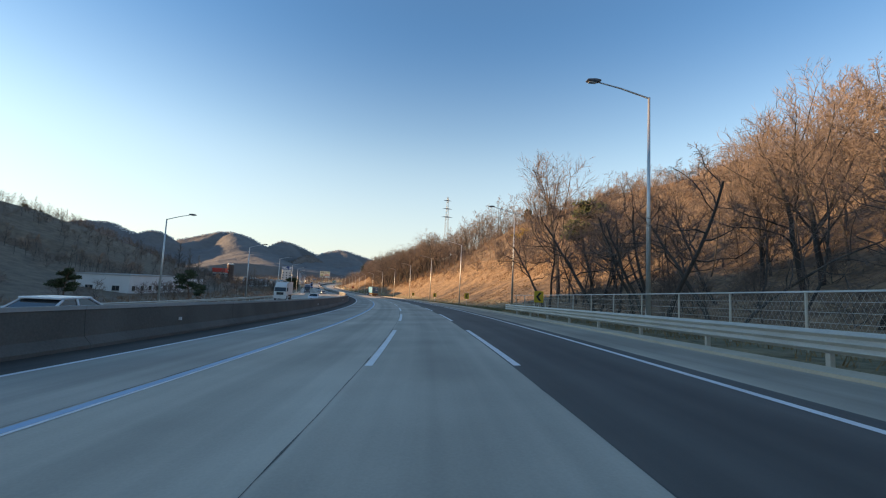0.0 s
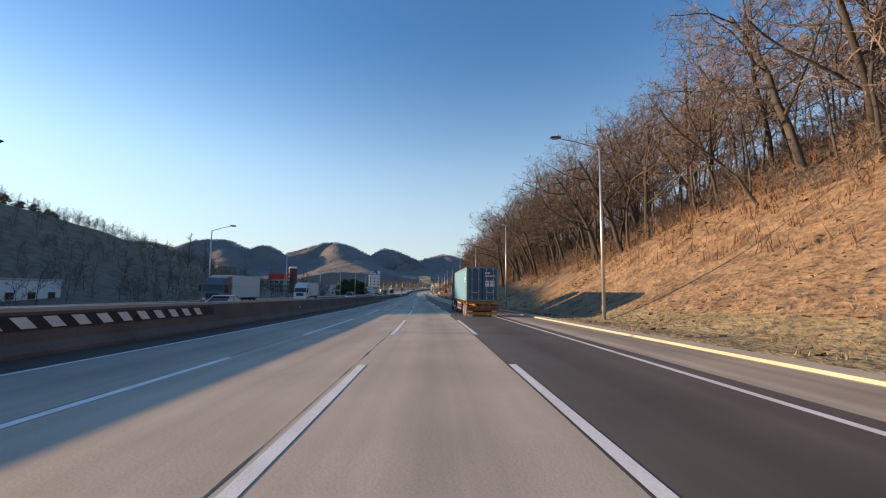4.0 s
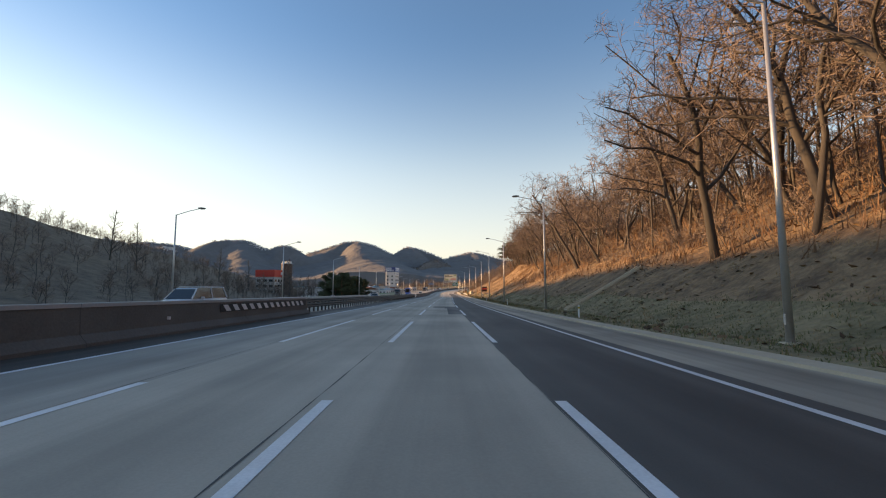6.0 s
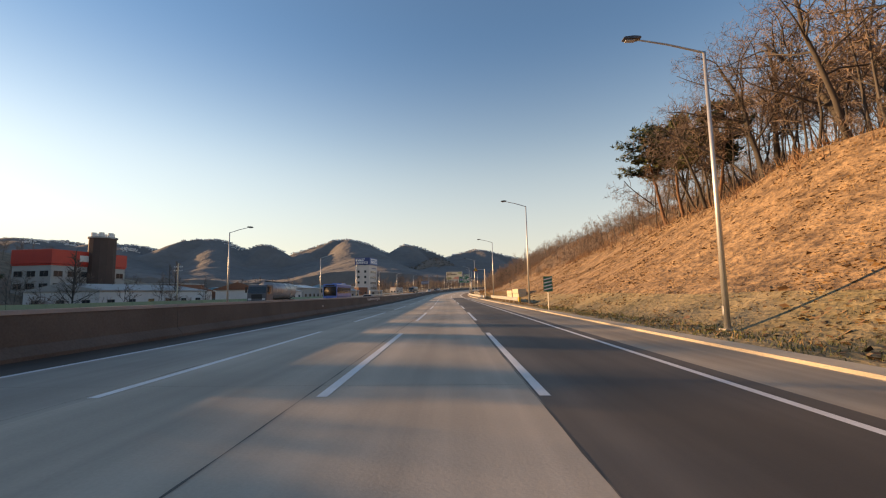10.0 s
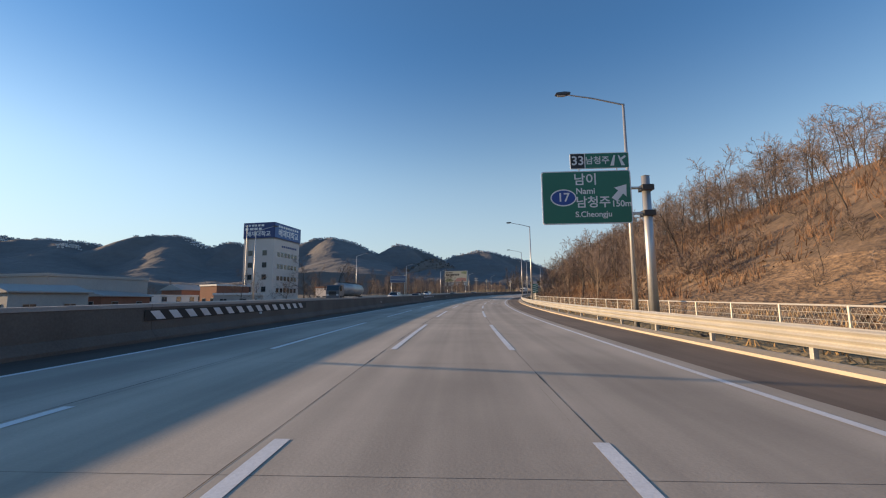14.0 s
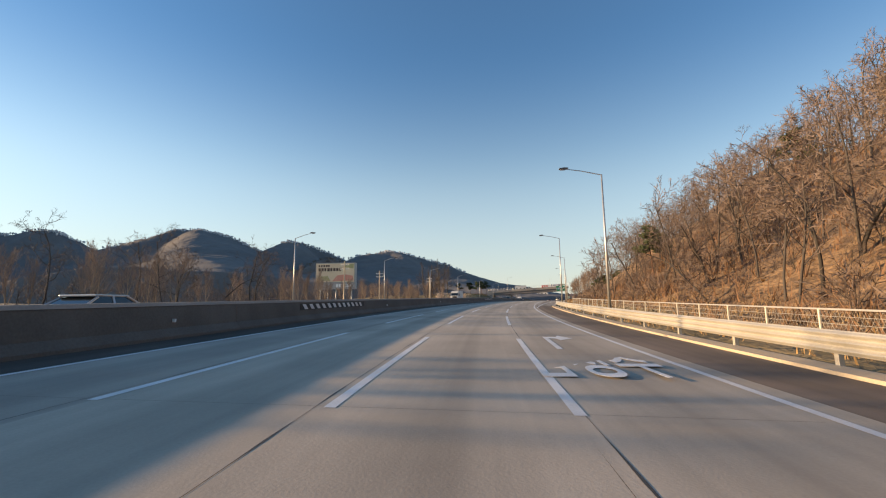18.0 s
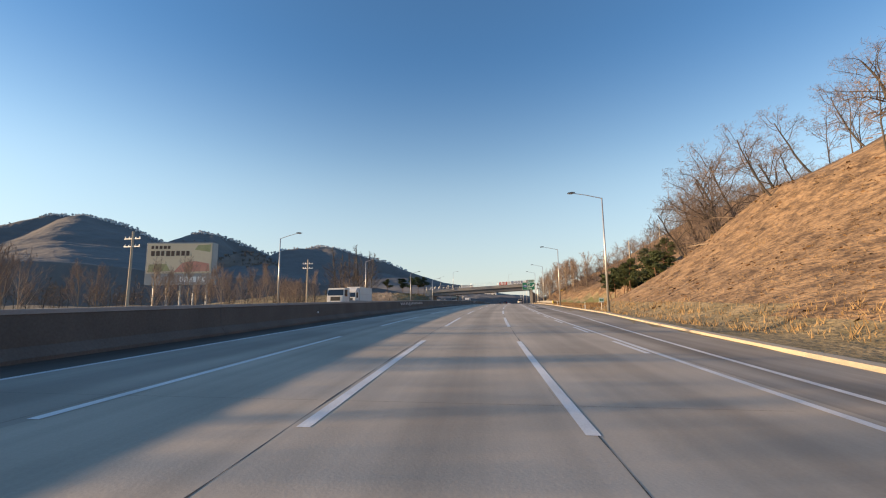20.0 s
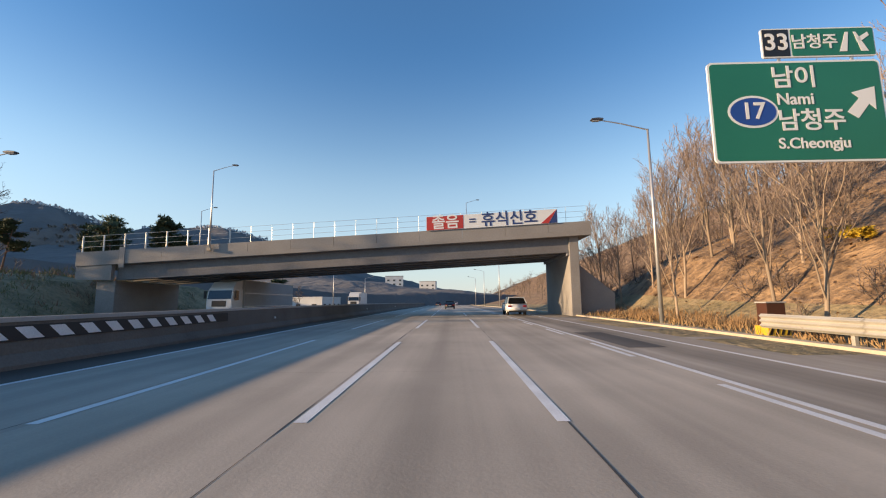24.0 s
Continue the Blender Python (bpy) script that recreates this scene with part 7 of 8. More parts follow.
def cab_front(t, mat, y1, wd, z0, z1, deep=2.1, roof=0.0):
    """A forward-control lorry cab whose front face is at y1."""
    out = [(y1 - deep, z0), (y1 - 0.05, z0), (y1, z0 + 0.25), (y1 - 0.02, z0 + (z1 - z0) * 0.48), (y1 - 0.32, z1), (y1 - deep, z1)]
    bm = side_prism(bmesh.new(), out, -wd / 2, wd / 2)
    bmesh.ops.bevel(bm, geom=list(bm.edges), offset=0.06, segments=2, affect="EDGES")
    c = part("cab", bm, mat, t, smooth=False)
    zb, zt = z0 + (z1 - z0) * 0.5, z0 + (z1 - z0) * 0.9
    fy = lambda z: y1 - 0.02 - 0.30 * (z - (z0 + (z1 - z0) * 0.48)) / (z1 - z0 - (z1 - z0) * 0.48)
    bm = bmesh.new()
    vs = [bm.verts.new(q) for q in ((-wd / 2 + 0.1, fy(zb) + 0.015, zb), (wd / 2 - 0.1, fy(zb) + 0.015, zb), (wd / 2 - 0.14, fy(zt) + 0.015, zt), (-wd / 2 + 0.14, fy(zt) + 0.015, zt))]
    bm.faces.new(vs)
    r = bmesh.ops.extrude_face_region(bm, geom=list(bm.faces))
    for v in [g for g in r["geom"] if isinstance(g, bmesh.types.BMVert)]:
        v.co.y -= 0.03
    part("windscreen", bm, CAR_GLASS, c)
    for x in (-1, 1):
        part("side_window", prism_side(x * (wd / 2 + 0.004), [(y1 - 0.35, zb + 0.02), (y1 - 0.5, zt), (y1 - 1.25, zt), (y1 - 1.25, zb - 0.1), (y1 - 0.5, zb - 0.12)], x), CAR_GLASS, c)
        m = part("mirror", boxed((x * (wd / 2 + 0.2) - 0.09, y1 - 0.25, zb + 0.05), (x * (wd / 2 + 0.2) + 0.09, y1 - 0.05, zb + 0.75), 0.03), TRIM, t)
        part("mirror_arm", tube(bmesh.new(), (x * wd / 2, y1 - 0.2, zb + 0.7), (x * (wd / 2 + 0.2), y1 - 0.15, zb + 0.65), 0.03, n=6), TRIM, m)
        part("headlamp", boxed((x * wd * 0.36 - 0.2, y1 - 0.08, z0 + 0.1), (x * wd * 0.36 + 0.2, y1 + 0.02, z0 + 0.34), 0.03), HEAD, c)
    part("grille", boxed((-wd * 0.28, y1 - 0.05, z0 + 0.3), (wd * 0.28, y1 + 0.012, z0 + (z1 - z0) * 0.42), 0.02), TRIM, c)
    part("bumper", boxed((-wd / 2, y1 - 0.5, z0 - 0.45), (wd / 2, y1 + 0.04, z0 + 0.06), 0.05), mat, t)
    if roof:
        bm = side_prism(bmesh.new(), [(y1 - deep, z1), (y1 - 0.35, z1), (y1 - 1.0, z1 + roof * 0.8), (y1 - deep, z1 + roof)], -wd / 2 + 0.1, wd / 2 - 0.1)
        part("roof_fairing", bm, mat, t)
    return c


def prism_side(x, outline, out, thick=0.02):
    """A thin panel in y and z on a vehicle's side."""
    return side_prism(bmesh.new(), outline, x - out * thick / 2, x + out * thick / 2)


def lorry(label, cab_mat, load_mat, kind="box", ln=9.5, name="lorry"):
    t = thing(name, label, "truck", "trucks on the motorway")
    y1 = ln / 2
    cab_front(t, cab_mat, y1, 2.4, 0.85, 2.85, 2.1, 0.75 if kind in ("box", "semi") else 0)
    part("chassis", boxed((-0.45, -ln / 2 + 0.2, 0.75), (0.45, y1 - 0.6, 1.0), 0.02), TRIM, t)
    if kind in ("box", "semi"):
        b = part("load_box", boxed((-1.24, -ln / 2, 1.1), (1.24, y1 - 2.3, 3.75), 0.04), load_mat, t)
        for k in range(3):
            part("side_rail", boxed((-1.26, -ln / 2 + 0.05, 1.12 + 1.28 * k), (1.26, y1 - 2.35, 1.18 + 1.28 * k), 0.01), RIM, b)
    elif kind == "tank":
        bm = bmesh.new()
        tube(bm, (0, -ln / 2 + 0.3, 2.15), (0, y1 - 2.6, 2.15), 1.15, n=28)
        for v in bm.verts:
            v.co.x *= 1.06
        b = part("tank", bm, load_mat, t, "dull metal tank", True)
        for k in range(5):
            y = -ln / 2 + 0.8 + (ln - 4.2) * k / 4
            part("band", tube(bmesh.new(), (0, y - 0.04, 2.15), (0, y + 0.04, 2.15), 1.235, n=28), RIM, b)
        part("walkway", boxed((-0.3, -ln / 2 + 0.6, 3.3), (0.3, y1 - 3, 3.42), 0.02), TRIM, b)
    else:
        part("flatbed", boxed((-1.24, -ln / 2, 1.05), (1.24, y1 - 2.2, 1.25), 0.03), load_mat, t)
        part("headboard", boxed((-1.2, y1 - 2.3, 1.25), (1.2, y1 - 2.2, 2.3), 0.02), load_mat, t)
    for x in (-1, 1):
        for y in [y1 - 1.1, -ln / 2 + 1.2, -ln / 2 + 2.45] + ([-ln / 2 + 3.7, y1 - 4.2] if ln > 12 else []):
            wheel(t, x * 1.03, y, 0.5, 0.32, x)
        part("side_guard", boxed((x * 1.18 - 0.03, -ln / 2 + 3.4, 0.5), (x * 1.18 + 0.03, y1 - 2.4, 0.85), 0.01), RIM, t)
    return t


def bus(label, mat):
    t = thing("coach", label, "bus", "trucks on the motorway")
    part("body", boxed((-1.24, -5.8, 0.35), (1.24, 5.8, 3.4), 0.16), mat, t, smooth=False)
    part("windscreen", boxed((-1.1, 5.7, 1.3), (1.1, 5.83, 2.95), 0.04), CAR_GLASS, t)
    part("destination_panel", boxed((-0.8, 5.72, 3.0), (0.8, 5.82, 3.25), 0.02), TRIM, t)
    for x in (-1, 1):
        for k in range(7):
            part("side_window", boxed((x * 1.245 - 0.02, -5.2 + 1.5 * k, 1.7), (x * 1.245 + 0.02, -3.85 + 1.5 * k, 2.8), 0.015), CAR_GLASS, t)
        part("stripe", boxed((x * 1.25 - 0.015, -5.6, 1.0), (x * 1.25 + 0.015, 5.5, 1.25)), SKYBLUE, t)
        part("headlamp", boxed((x * 0.9 - 0.2, 5.72, 0.7), (x * 0.9 + 0.2, 5.84, 0.95), 0.03), HEAD, t)
        part("mirror", boxed((x * 1.45 - 0.1, 5.8, 1.9), (x * 1.45 + 0.1, 6.0, 2.6), 0.04), TRIM, t)
        for y in (3.6, -3.0):
            wheel(t, x * 1.08, y, 0.5, 0.3, x)
    part("roof_unit", boxed((-0.9, -2.5, 3.4), (0.9, 1.0, 3.65), 0.08), mat, t)
    return t


W_PAINT, S_PAINT, K_PAINT, R_PAINT, B_PAINT = paint("white_car_paint", (0.72, 0.73, 0.74), 0.25, 0.0), paint("silver_car_paint", (0.50, 0.51, 0.52), 0.3, 0.5), paint("black_car_paint", (0.015, 0.016, 0.018), 0.2, 0.0), paint("dark_red_car_paint", (0.2, 0.03, 0.03), 0.25, 0.0), paint("blue_coach_paint", (0.05, 0.16, 0.5), 0.3, 0.0)
OFFWHITE = paint("off_white_box", (0.66, 0.66, 0.64), 0.5, 0.0)
TANKM = paint("dull_tank_metal", (0.42, 0.42, 0.42), 0.4, 0.6)
GREYP = paint("grey_lorry_paint", (0.12, 0.13, 0.15), 0.3, 0.1)
FLEET = [  # maker, s, w, turned to face us
    (lambda: car("white sedan on the opposite carriageway", W_PAINT), 15.8, -12.0, 180),
    (lambda: lorry("white box lorry far along the opposite carriageway", OFFWHITE, OFFWHITE, "box", 8), 95, -22, 180),
    (lambda: car("white sedan among the opposite traffic", W_PAINT), 92, -15.5, 180),
    (lambda: lorry("dark-cabbed box lorry with a pale body", GREYP, OFFWHITE, "box", 10.5), 205, -22, 180),
    (lambda: car("pale hatchback ahead of the box lorry", S_PAINT), 188, -15.5, 180),
    (lambda: lorry("white box lorry on the opposite carriageway", OFFWHITE, OFFWHITE, "box", 10), 240, -22, 180),
    (lambda: car("white van on the opposite carriageway", W_PAINT, "van", "van"), 255.5, -15.5, 180),
    (lambda: car("silver sedan behind the steel median rail", S_PAINT), 329, -15.5, 180),
    (lambda: car("silver estate behind the steel median rail", S_PAINT, "suv"), 347, -19, 180),
    (lambda: lorry("dark tank lorry on the opposite carriageway", GREYP, TANKM, "tank", 11), 433, -22, 180),
    (lambda: bus("blue and white coach on the opposite carriageway", B_PAINT), 456, -19, 180),
    (lambda: car("white sedan beside the coach", W_PAINT), 449, -12, 180),
    (lambda: lorry("grey tank lorry passing the office block", GREYP, TANKM, "tank", 13), 604, -22.5, 180),
    (lambda: car("white estate on the opposite carriageway", W_PAINT, "suv"), 612, -15.5, 180),
    (lambda: car("silver sedan close behind the median", S_PAINT), 616, -12, 180),
    (lambda: car("dark red sedan on the opposite carriageway", R_PAINT), 646, -19, 180),
    (lambda: car("white sports utility car far across the median", W_PAINT, "suv"), 664, -22, 180),
    (lambda: car("silver sedan half hidden by the median", S_PAINT), 661, -12.5, 180),
    (lambda: car("pale sedan half hidden by the median", S_PAINT), 690, -12, 180),
    (lambda: lorry("white flatbed lorry on the opposite carriageway", OFFWHITE, GREYW, "flat", 12.5), 808, -18.8, 180),
    (lambda: lorry("white box lorry with a dark screen", OFFWHITE, OFFWHITE, "box", 9), 824, -23.8, 180),
    (lambda: car("white van near the bridge", W_PAINT, "van", "van"), 894, -19, 180),
    (lambda: lorry("white articulated lorry under the bridge", OFFWHITE, GREYW, "semi", 15), 935, -19.5, 180),
    (lambda: lorry("white box lorry beyond the bridge", OFFWHITE, OFFWHITE, "box", 9), 985, -19, 180),
    (lambda: car("black sedan ahead in the middle lane", K_PAINT), 970, 1.8, 0),
    (lambda: car("silver-white sports utility car in the exit lane", W_PAINT, "suv"), 931.5, 8.2, 0),
    (lambda: car("dark sedan far ahead", K_PAINT), 1040, -1.7, 0),
    (lambda: car("white sedan far ahead", W_PAINT), 1070, 5.0, 0),
    (lambda: car("silver sedan far ahead", S_PAINT), 1100, 1.7, 0),
    (lambda: lorry("white lorry far ahead", OFFWHITE, OFFWHITE, "box", 9), 1130, 5.0, 0)]
for make, s, w, turn in FLEET:
    o = make()
    o.matrix_world = at(s, w, 0.008, turn)

# ---- the container lorry in the outer lane ----
CONT = material("light_blue_container_steel", (0.045, 0.25, 0.42), 0.55, 0.0, dark=(0.03, 0.22, 0.335), scale=0.5, fine=3, bump=0.03)
CONT_RAIL = material("faded_teal_rail_paint", (0.15, 0.29, 0.31), 0.5, dark=(0.13, 0.21, 0.21), scale=0.5, fine=10, bump=0.05)
# doors darker than the sides: the rear's shade is put into their blue
CONT_DOOR = material("shade_toned_container_doors", (0.03, 0.115, 0.23), 0.5, 0.1, dark=(0.06, 0.09, 0.12), scale=0.7, fine=5)
SKELETON = material("chrome_yellow_chassis", (0.5, 0.25, 0.02), 0.5, 0.0, dark=(0.32, 0.16, 0.03), scale=1.2, fine=6)
RUSTY = material("rusty_red_steel", (0.30, 0.12, 0.08), 0.7, dark=(0.16, 0.07, 0.05), scale=2, fine=8)
CAB = paint("black_cab_paint", (0.012, 0.013, 0.015), 0.15, 0.0)
SKIRT = material("cream_side_skirt", (0.62, 0.57, 0.46), 0.5, dark=(0.48, 0.43, 0.34), scale=1.2)
PINKRED = material("faded_red_and_white_guard", (0.72, 0.36, 0.30), 0.5, dark=(0.66, 0.5, 0.46), scale=1.5)
DUSTY_TYRE = material("dusty_tyre", (0.2, 0.185, 0.17), 0.9, dark=(0.10, 0.092, 0.085), scale=3, fine=20)

semi = thing("container_lorry", "black tractor with a light blue shipping container on a yellow chassis", "truck", "trucks on the motorway")
# origin at the container's front left lower corner on the ground; y ahead, x to the right
C0, C1, CB, CT, CW = -12.19, 0.0, 1.33, 3.92, 2.44
box_ = part("container", boxed((0.05, C0 + 0.06, CB), (CW - 0.05, C1 - 0.06, CB + 0.12), 0.0), CONT_RAIL, semi, "light blue corrugated shipping container")


def corrugated(x, out):
    """A pressed steel side wall, running from end to end."""
    pitch, deep, z0, z1 = 0.278, 0.036, CB + 0.16, CT - 0.1
    prof, y = [], C0 + 0.12
    while y < C1 - 0.14 - pitch:
        prof += [(y, 0), (y + 0.072, 0), (y + 0.14, -deep), (y + 0.21, -deep)]
        y += pitch
    prof.append((C1 - 0.12, 0))
    v = [(x + out * d, yy, z) for z in (z0, z1) for yy, d in prof] + [(x + out * (d - 0.006), yy, z) for z in (z0, z1) for yy, d in prof]
    n = len(prof)
    f = [(i, i + 1, n + i + 1, n + i) for i in range(n - 1)] + [(2 * n + i + 1, 2 * n + i, 3 * n + i, 3 * n + i + 1) for i in range(n - 1)]
    return mesh_ob("side_wall", v, f, CONT, False, box_)


corrugated(0.03, -1)
corrugated(CW - 0.03, 1)
mesh_ob("front_wall", [(0.1 + i * 0.0932, C1 - 0.04 - (0.03 if (i // 2) % 2 else 0), z) for z in (CB + 0.15, CT - 0.1) for i in range(25)], [(i, i + 1, 26 + i, 25 + i) for i in range(24)], CONT, False, box_)
part("roof_panel", boxed((0.05, C0 + 0.05, CT - 0.06), (CW - 0.05, C1 - 0.05, CT - 0.02)), CONT, box_)
for x in (0.0, CW - 0.09):
    part("bottom_rail", boxed((x, C0 + 0.15, CB), (x + 0.09, C1 - 0.15, CB + 0.17), 0.012), CONT_RAIL, box_)
    part("top_rail", boxed((x + 0.01, C0 + 0.15, CT - 0.11), (x + 0.08, C1 - 0.15, CT), 0.01), CONT_RAIL, box_)
    for y in (C0, C1 - 0.15):
        part("corner_post", boxed((x - 0.01 if x == 0 else x - 0.05, y, CB + 0.12), (x + 0.14 if x == 0 else x + 0.1, y + 0.15, CT - 0.1), 0.015), CONT_RAIL, box_)
        for z in (CB - 0.01, CT - 0.115):
            part("corner_casting", boxed((x - 0.02 if x == 0 else x - 0.07, y - 0.02, z), (x + 0.16 if x == 0 else x + 0.11, y + 0.165, z + 0.12), 0.015), RUSTY, box_, "rusty corner casting")
for y in (C0, C1 - 0.1):
    part("end_header", boxed((0.12, y, CT - 0.12), (CW - 0.12, y + 0.1, CT - 0.005), 0.01), CONT_RAIL, box_)
    part("end_sill", boxed((0.12, y, CB), (CW - 0.12, y + 0.1, CB + 0.12), 0.01), CONT_RAIL, box_)
for x0, x1 in ((0.13, 1.2), (1.24, 2.31)):
    d = part("door", boxed((x0, C0 + 0.02, CB + 0.14), (x1, C0 + 0.07, CT - 0.14), 0.015), CONT_DOOR, box_, "steel container door, rear shade put into its darker blue")
    for z in (CB + 0.75, CB + 1.35, CB + 1.95):
        part("door_rib", boxed((x0 + 0.06, C0 + 0.0, z), (x1 - 0.06, C0 + 0.02, z + 0.05), 0.006), CONT_DOOR, d)
    for x in (x0 + 0.28, x1 - 0.28):
        r = part("lock_rod", tube(bmesh.new(), (x, C0 - 0.03, CB + 0.1), (x, C0 - 0.03, CT - 0.08), 0.02, n=8), RIM, d)
        for z in (CB + 0.16, CB + 0.7, CB + 1.6, CT - 0.22):
            part("rod_guide", boxed((x - 0.05, C0 - 0.055, z), (x + 0.05, C0 + 0.0, z + 0.09), 0.008), RIM, r)
    part("lock_handle", boxed((x0 + 0.3, C0 - 0.06, CB + 0.62), (x1 - 0.32, C0 - 0.035, CB + 0.67), 0.006), RIM, d)
part("notice", boxed((1.42, C0 + 0.005, CB + 1.1), (1.72, C0 + 0.018, CB + 1.55)), WHITE, box_)
part("notice", boxed((1.8, C0 + 0.005, CB + 1.1), (2.12, C0 + 0.018, CB + 1.55)), WHITE, box_)
bars(box_, 1.42, 1.82, CB + 2.05, CB + 2.2, C0 + 0.016, WHITE, 4, 2)
bars(box_, 1.42, 2.2, CB + 1.85, CB + 2.0, C0 + 0.016, WHITE, 7, 3)
for k, (ya, yb, za, zb2) in enumerate(((0.55, 1.0, 1.95, 2.15), (0.5, 1.45, 1.62, 1.85), (0.75, 1.45, 1.42, 1.56))):
    for i in range(4):
        a = C0 + ya + (yb - ya) * i / 4
        part("lettering", boxed((-0.015, a, CB + za), (-0.008, a + (yb - ya) / 5, CB + zb2)), WHITE, box_)
part("side_mark", boxed((-0.015, C0 + 0.8, CB + 0.85), (-0.008, C0 + 1.05, CB + 1.05)), SKELETON, box_, "small orange mark")
# yellow skeleton chassis
for x in (0.62, 1.66):
    part("main_beam", boxed((x, C0 + 0.05, 0.93), (x + 0.16, -2.6, CB - 0.02), 0.015), SKELETON, semi, "yellow chassis beam")
    part("gooseneck", boxed((x, -2.7, 1.1), (x + 0.16, 0.1, CB - 0.02), 0.015), SKELETON, semi)
for y in (C0 + 0.05, -9.6, -7.9, -6.2, -4.6, -3.0, -0.2):
    part("bolster", boxed((0.02, y, 1.12), (CW - 0.02, y + 0.2, CB - 0.025), 0.015), SKELETON, semi)
for x in (-0.02, CW - 0.12):
    part("twist_lock_box", boxed((x, -0.35, 1.1), (x + 0.14, 0.12, CB + 0.02), 0.02), SKELETON, semi)
    g = part("side_guard", boxed((x, -7.6, 0.98), (x + 0.07, -3.9, 1.08), 0.01), PINKRED, semi, "faded red and white side rail")
    part("guard_rail", boxed((x, -7.6, 0.52), (x + 0.07, -3.9, 0.62), 0.01), PINKRED, g)
    for y in (-7.6, -6.4, -5.2, -3.98):
        part("guard_post", boxed((x + 0.005, y, 0.5), (x + 0.065, y + 0.09, 1.15), 0.01), PINKRED, g)
    leg = part("landing_leg", boxed((x + 0.16 if x < 1 else x - 0.2, -3.75, 0.22), (x + 0.34 if x < 1 else x - 0.02, -3.5, 1.2), 0.02), SKELETON, semi, "yellow landing leg")
    part("foot", boxed((x + 0.1 if x < 1 else x - 0.26, -3.82, 0.14), (x + 0.4 if x < 1 else x + 0.04, -3.43, 0.22), 0.02), SKELETON, leg)
    part("outrigger", boxed((x + 0.02, -4.05, 0.72), (x + 0.12, -3.9, 1.2), 0.01), SKELETON, semi)
part("rear_bumper", boxed((0.0, C0 - 0.02, 0.62), (CW, C0 + 0.12, 0.95), 0.02), RUSTY, semi, "rusty rear bumper with round lamps")
part("rear_underrun", boxed((0.1, C0 + 0.05, 0.35), (CW - 0.1, C0 + 0.16, 0.5), 0.02), SKELETON, semi)
for k in range(8):
    x = (0.25, 0.42, 0.59, 0.98, 1.46, 1.85, 2.02, 2.19)[k]
    part("tail_lamp", tube(bmesh.new(), (x, C0 - 0.06, 0.79), (x, C0 - 0.02, 0.79), 0.065, n=14), TAIL, semi)
for x in (0.12, CW - 0.5):
    part("mud_flap", boxed((x, C0 + 0.2, 0.12), (x + 0.38, C0 + 0.23, 0.6), 0.005), WHITE, semi)
for y in (C0 + 1.15, C0 + 2.45):
    for x, o in ((0.16, -1), (CW - 0.16, 1)):
        w = wheel(semi, x, y, 0.51, 0.30, o)
        w.data.materials[0] = DUSTY_TYRE
        part("mud_guard", boxed((x - 0.17, y - 0.5, 1.06), (x + 0.17, y + 0.5, 1.085), 0.008), SKELETON, semi)
    part("axle", tube(bmesh.new(), (0.2, y, 0.51), (CW - 0.2, y, 0.51), 0.07, n=10), TRIM, semi)
# tractor: rear axles at -1.75 and -0.35, front axle at 3.2
for y in (-1.72, -0.33):
    for x, o in ((0.14, -1), (CW - 0.14, 1)):
        w = wheel(semi, x, y, 0.52, 0.32, o, CHROME)
        w.data.materials[0] = DUSTY_TYRE
        fe = [(y + 0.62 * math.cos(a), 0.52 + 0.62 * math.sin(a)) for a in [math.pi * (0.02 + 0.96 * i / 12) for i in range(13)]]
        fe += [(y + 0.585 * math.cos(a), 0.52 + 0.585 * math.sin(a)) for a in [math.pi * (0.98 - 0.96 * i / 12) for i in range(13)]]
        part("mud_guard", side_prism(bmesh.new(), fe, x - 0.2, x + 0.2), TRIM, semi, "black ribbed mudguard")
for x, o in ((0.12, -1), (CW - 0.12, 1)):
    wheel(semi, x, 3.2, 0.52, 0.32, o, CHROME)
part("tractor_frame", boxed((0.75, -2.6, 0.75), (1.7, 2.2, 0.98), 0.02), TRIM, semi)
part("fifth_wheel", boxed((0.55, -1.5, 0.98), (1.9, -0.4, 1.1), 0.04), TRIM, semi)
lb = part("tail_light_bar", boxed((0.05, -2.66, 0.62), (CW - 0.05, -2.6, 0.8), 0.01), TRIM, semi, "black rear bar of the tractor")
for x in (0.1, CW - 0.5):
    part("tail_lamp", boxed((x, -2.685, 0.65), (x + 0.4, -2.662, 0.77), 0.01), TAIL, lb)
    fl = part("mud_flap", boxed((x - 0.08, -2.62, 0.22), (x + 0.52, -2.6, 0.6), 0.005), TRIM, semi, "black rubber mud flap")
    bd = part("striped_board", boxed((x - 0.08, -2.645, 0.28), (x + 0.52, -2.625, 0.44), 0.004), WHITE, fl, "red and white striped board")
    for k in range(4):
        part("stripe", prism(bmesh.new(), [(x - 0.06 + 0.15 * k, 0.285), (x + 0.01 + 0.15 * k, 0.285), (x + 0.06 + 0.15 * k, 0.435), (x - 0.01 + 0.15 * k, 0.435)], -2.652, -2.646), RED, bd)
part("battery_box", boxed((CW - 0.6, -2.5, 0.45), (CW - 0.15, -2.3, 0.7), 0.02), TRIM, semi)
for x in (0.35, 0.55, 0.75):
    part("air_hose", tube(bmesh.new(), (x + 0.4, 1.6, 1.9), (x + 0.4, -0.4, 1.2), 0.025, n=8), RED if x == 0.55 else TRIM, semi)
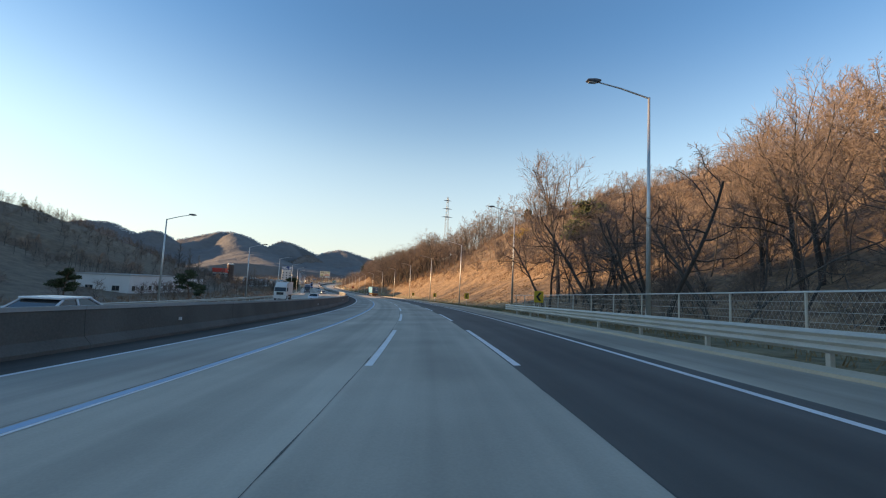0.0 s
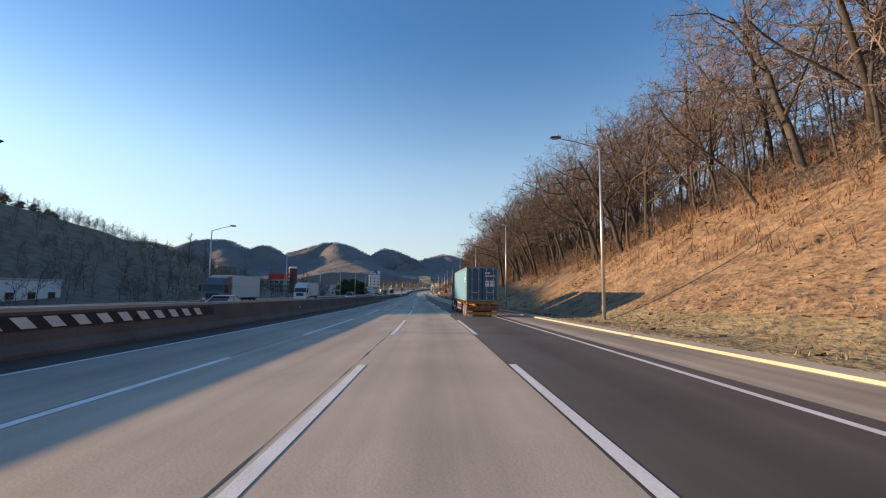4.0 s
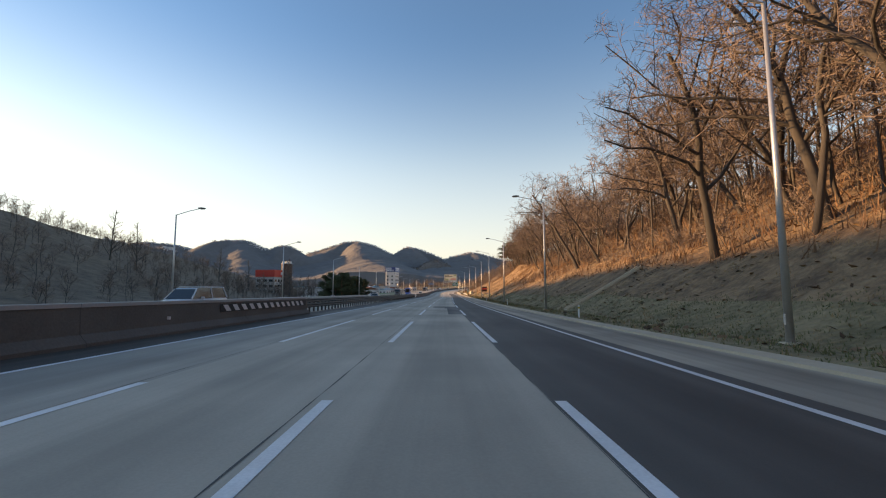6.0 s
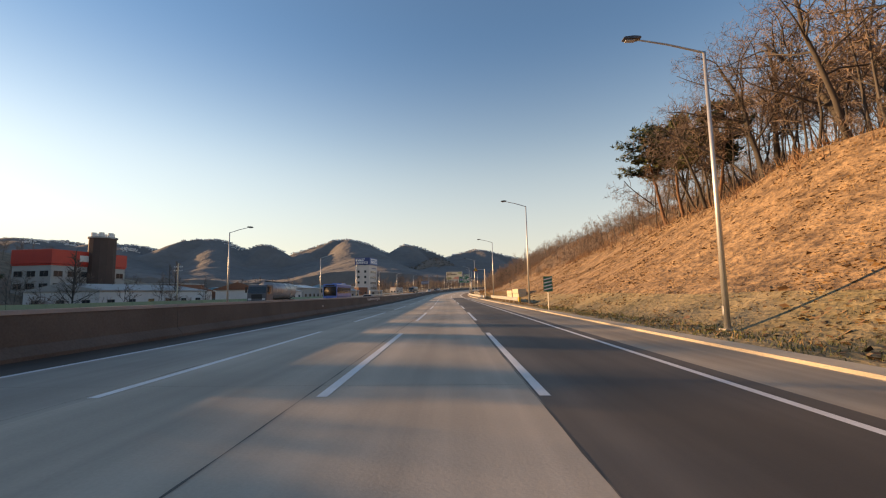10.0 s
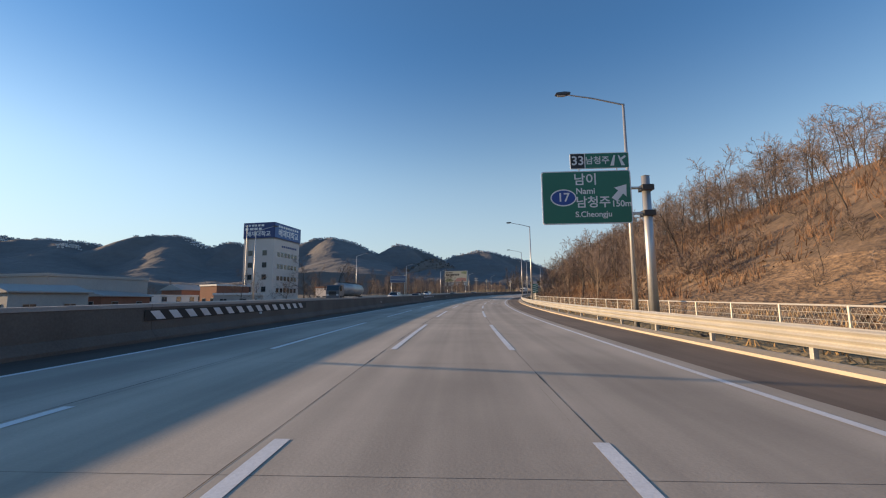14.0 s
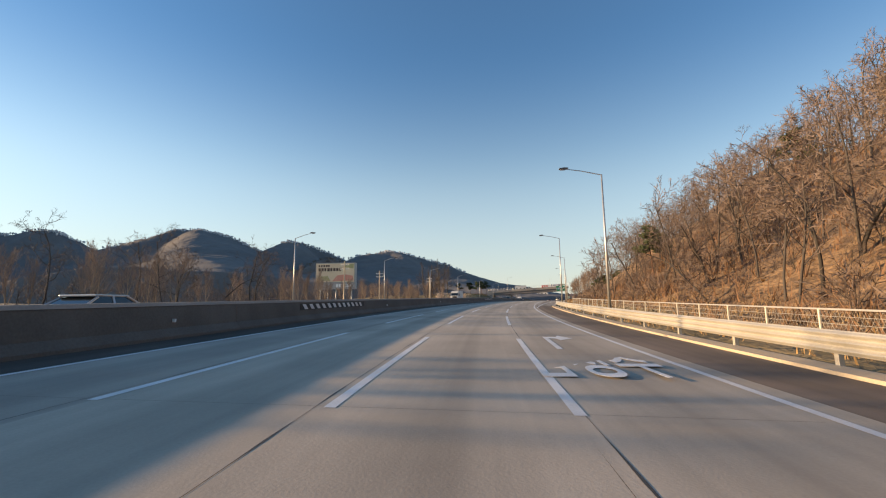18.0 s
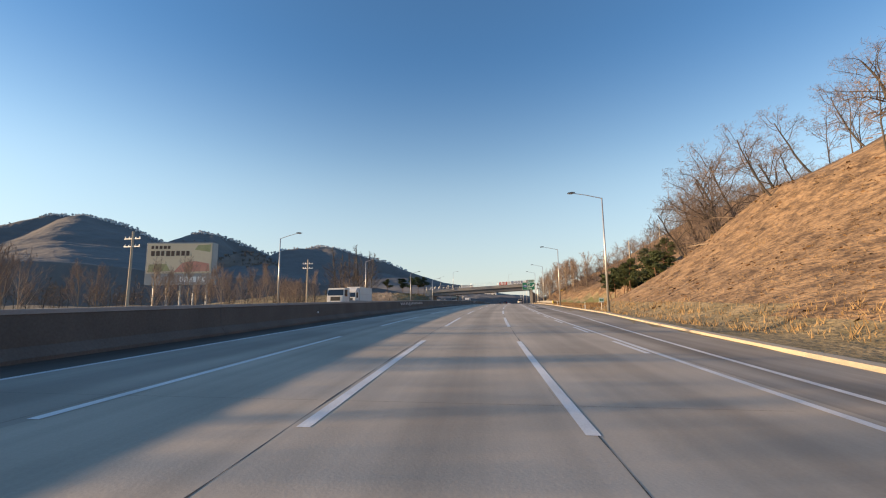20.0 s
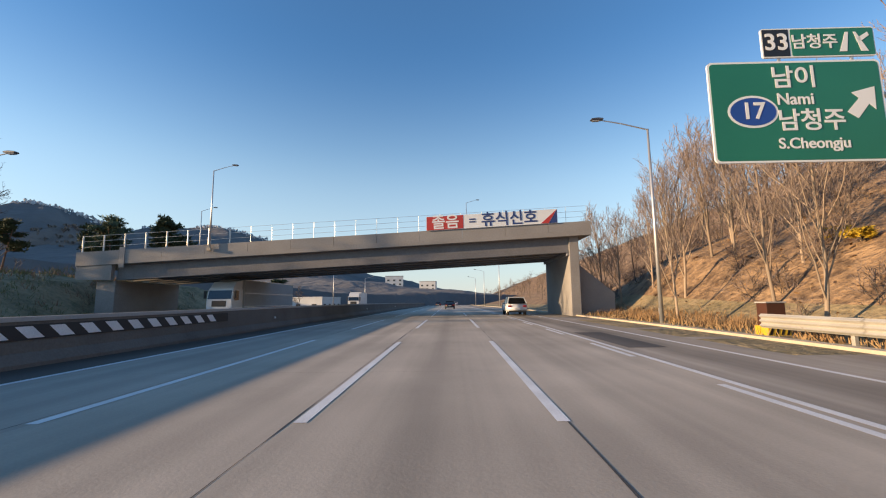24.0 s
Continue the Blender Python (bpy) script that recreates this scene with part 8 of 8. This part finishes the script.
for x in (0.02, CW - 0.05):
    sk = part("side_skirt", boxed((x, 0.35, 0.38), (x + 0.04, 2.55, 0.98), 0.015), SKIRT, semi, "cream side skirt between the wheels")
    part("reflector", boxed((x - 0.012 if x < 1 else x + 0.04, 0.55, 0.6), (x - 0.002 if x < 1 else x + 0.05, 0.72, 0.7)), SKELETON, sk)
    part("lettering", boxed((x - 0.012 if x < 1 else x + 0.04, 1.2, 0.62), (x - 0.002 if x < 1 else x + 0.05, 1.9, 0.74)), SKYBLUE, sk)
part("catwalk", boxed((0.1, 0.3, 0.98), (CW - 0.1, 1.6, 1.03), 0.01), RIM, semi)
cab_out = [(1.62, 0.95), (2.45, 0.95), (2.58, 1.25), (3.2, 1.42), (3.82, 1.25), (3.95, 0.55), (4.5, 0.5), (4.52, 1.2), (4.46, 2.0), (4.12, 3.02), (3.75, 3.45), (3.1, 3.78), (1.62, 3.86)]
bm = side_prism(bmesh.new(), cab_out, 0.03, CW - 0.03)
cb = part("cab", bm, CAB, semi, "glossy black sleeper cab")
for x, o in ((0.015, -1), (CW - 0.015, 1)):
    part("side_window", prism_side(x, [(4.3, 1.98), (4.02, 2.85), (3.2, 2.9), (3.2, 1.88), (4.0, 1.82)], o, 0.03), CAR_GLASS, cb)
    part("sleeper_window", prism_side(x, [(3.05, 2.05), (3.05, 2.85), (2.5, 2.85), (2.5, 2.05)], o, 0.03), CAR_GLASS, cb)
    part("door_handle", boxed((x + o * 0.02 - 0.02, 3.25, 1.68), (x + o * 0.02 + 0.02, 3.5, 1.74), 0.008), CHROME, cb)
    part("trim_line", prism_side(x + o * 0.005, [(2.6, 1.56), (4.4, 1.5), (4.4, 1.53), (2.6, 1.6)], o, 0.02), CHROME, cb)
    part("lettering", prism_side(x + o * 0.005, [(3.7, 1.58), (4.25, 1.6), (4.25, 1.72), (3.7, 1.7)], o, 0.02), WHITE, cb)
    part("number_bar", prism_side(x + o * 0.005, [(2.75, 1.36), (3.05, 1.4), (3.05, 1.5), (2.75, 1.46)], o, 0.02), PALE_SIGN, cb)
    part("steps", boxed((x - 0.02 if o < 0 else x - 0.13, 3.9, 0.4), (x + 0.15 if o < 0 else x + 0.02, 4.4, 0.5), 0.02), TRIM, cb)
    m = part("mirror", boxed((x + o * 0.24 - 0.11, 4.2, 1.95), (x + o * 0.24 + 0.11, 4.38, 2.75), 0.04), CAB, semi)
    part("mirror_glass", boxed((x + o * 0.24 - 0.09, 4.19, 2.0), (x + o * 0.24 + 0.09, 4.2, 2.7)), CHROME, m)
    part("mirror_arm", tube(bmesh.new(), (x, 4.25, 2.7), (x + o * 0.2, 4.28, 2.7), 0.03, n=8), TRIM, m)
    part("side_deflector", boxed((x - 0.02, 1.25, 1.15), (x + 0.02, 1.64, 3.75), 0.01), CAB, cb)
part("windscreen", side_prism(bmesh.new(), [(4.47, 1.95), (4.5, 1.98), (4.16, 3.0), (4.13, 3.0)], 0.15, CW - 0.15), CAR_GLASS, cb)
part("sun_visor", side_prism(bmesh.new(), [(4.1, 3.05), (4.35, 2.95), (4.37, 3.05), (4.08, 3.2)], 0.1, CW - 0.1), TRIM, cb)
part("roof_spoiler", side_prism(bmesh.new(), [(1.3, 3.82), (1.62, 3.82), (3.0, 3.82), (3.1, 3.86), (1.6, 4.02), (1.3, 4.0)], 0.05, CW - 0.05), CAB, cb, "black roof spoiler")
for x in (0.9, 1.35):
    part("work_lamp", boxed((x, 1.55, 3.66), (x + 0.12, 1.62, 3.76), 0.01), HEAD, cb)
part("grille", boxed((0.5, 4.48, 0.7), (CW - 0.5, 4.55, 1.6), 0.02), TRIM, cb)
for x in (0.12, CW - 0.5):
    part("headlamp", boxed((x, 4.46, 0.75), (x + 0.38, 4.55, 1.0), 0.03), HEAD, cb)
part("fuel_tank", tube(bmesh.new(), (0.35, 0.5, 0.65), (0.35, 2.3, 0.65), 0.3, n=20), RIM, semi)
semi.matrix_world = at(195.9, 4.42, 0.008)
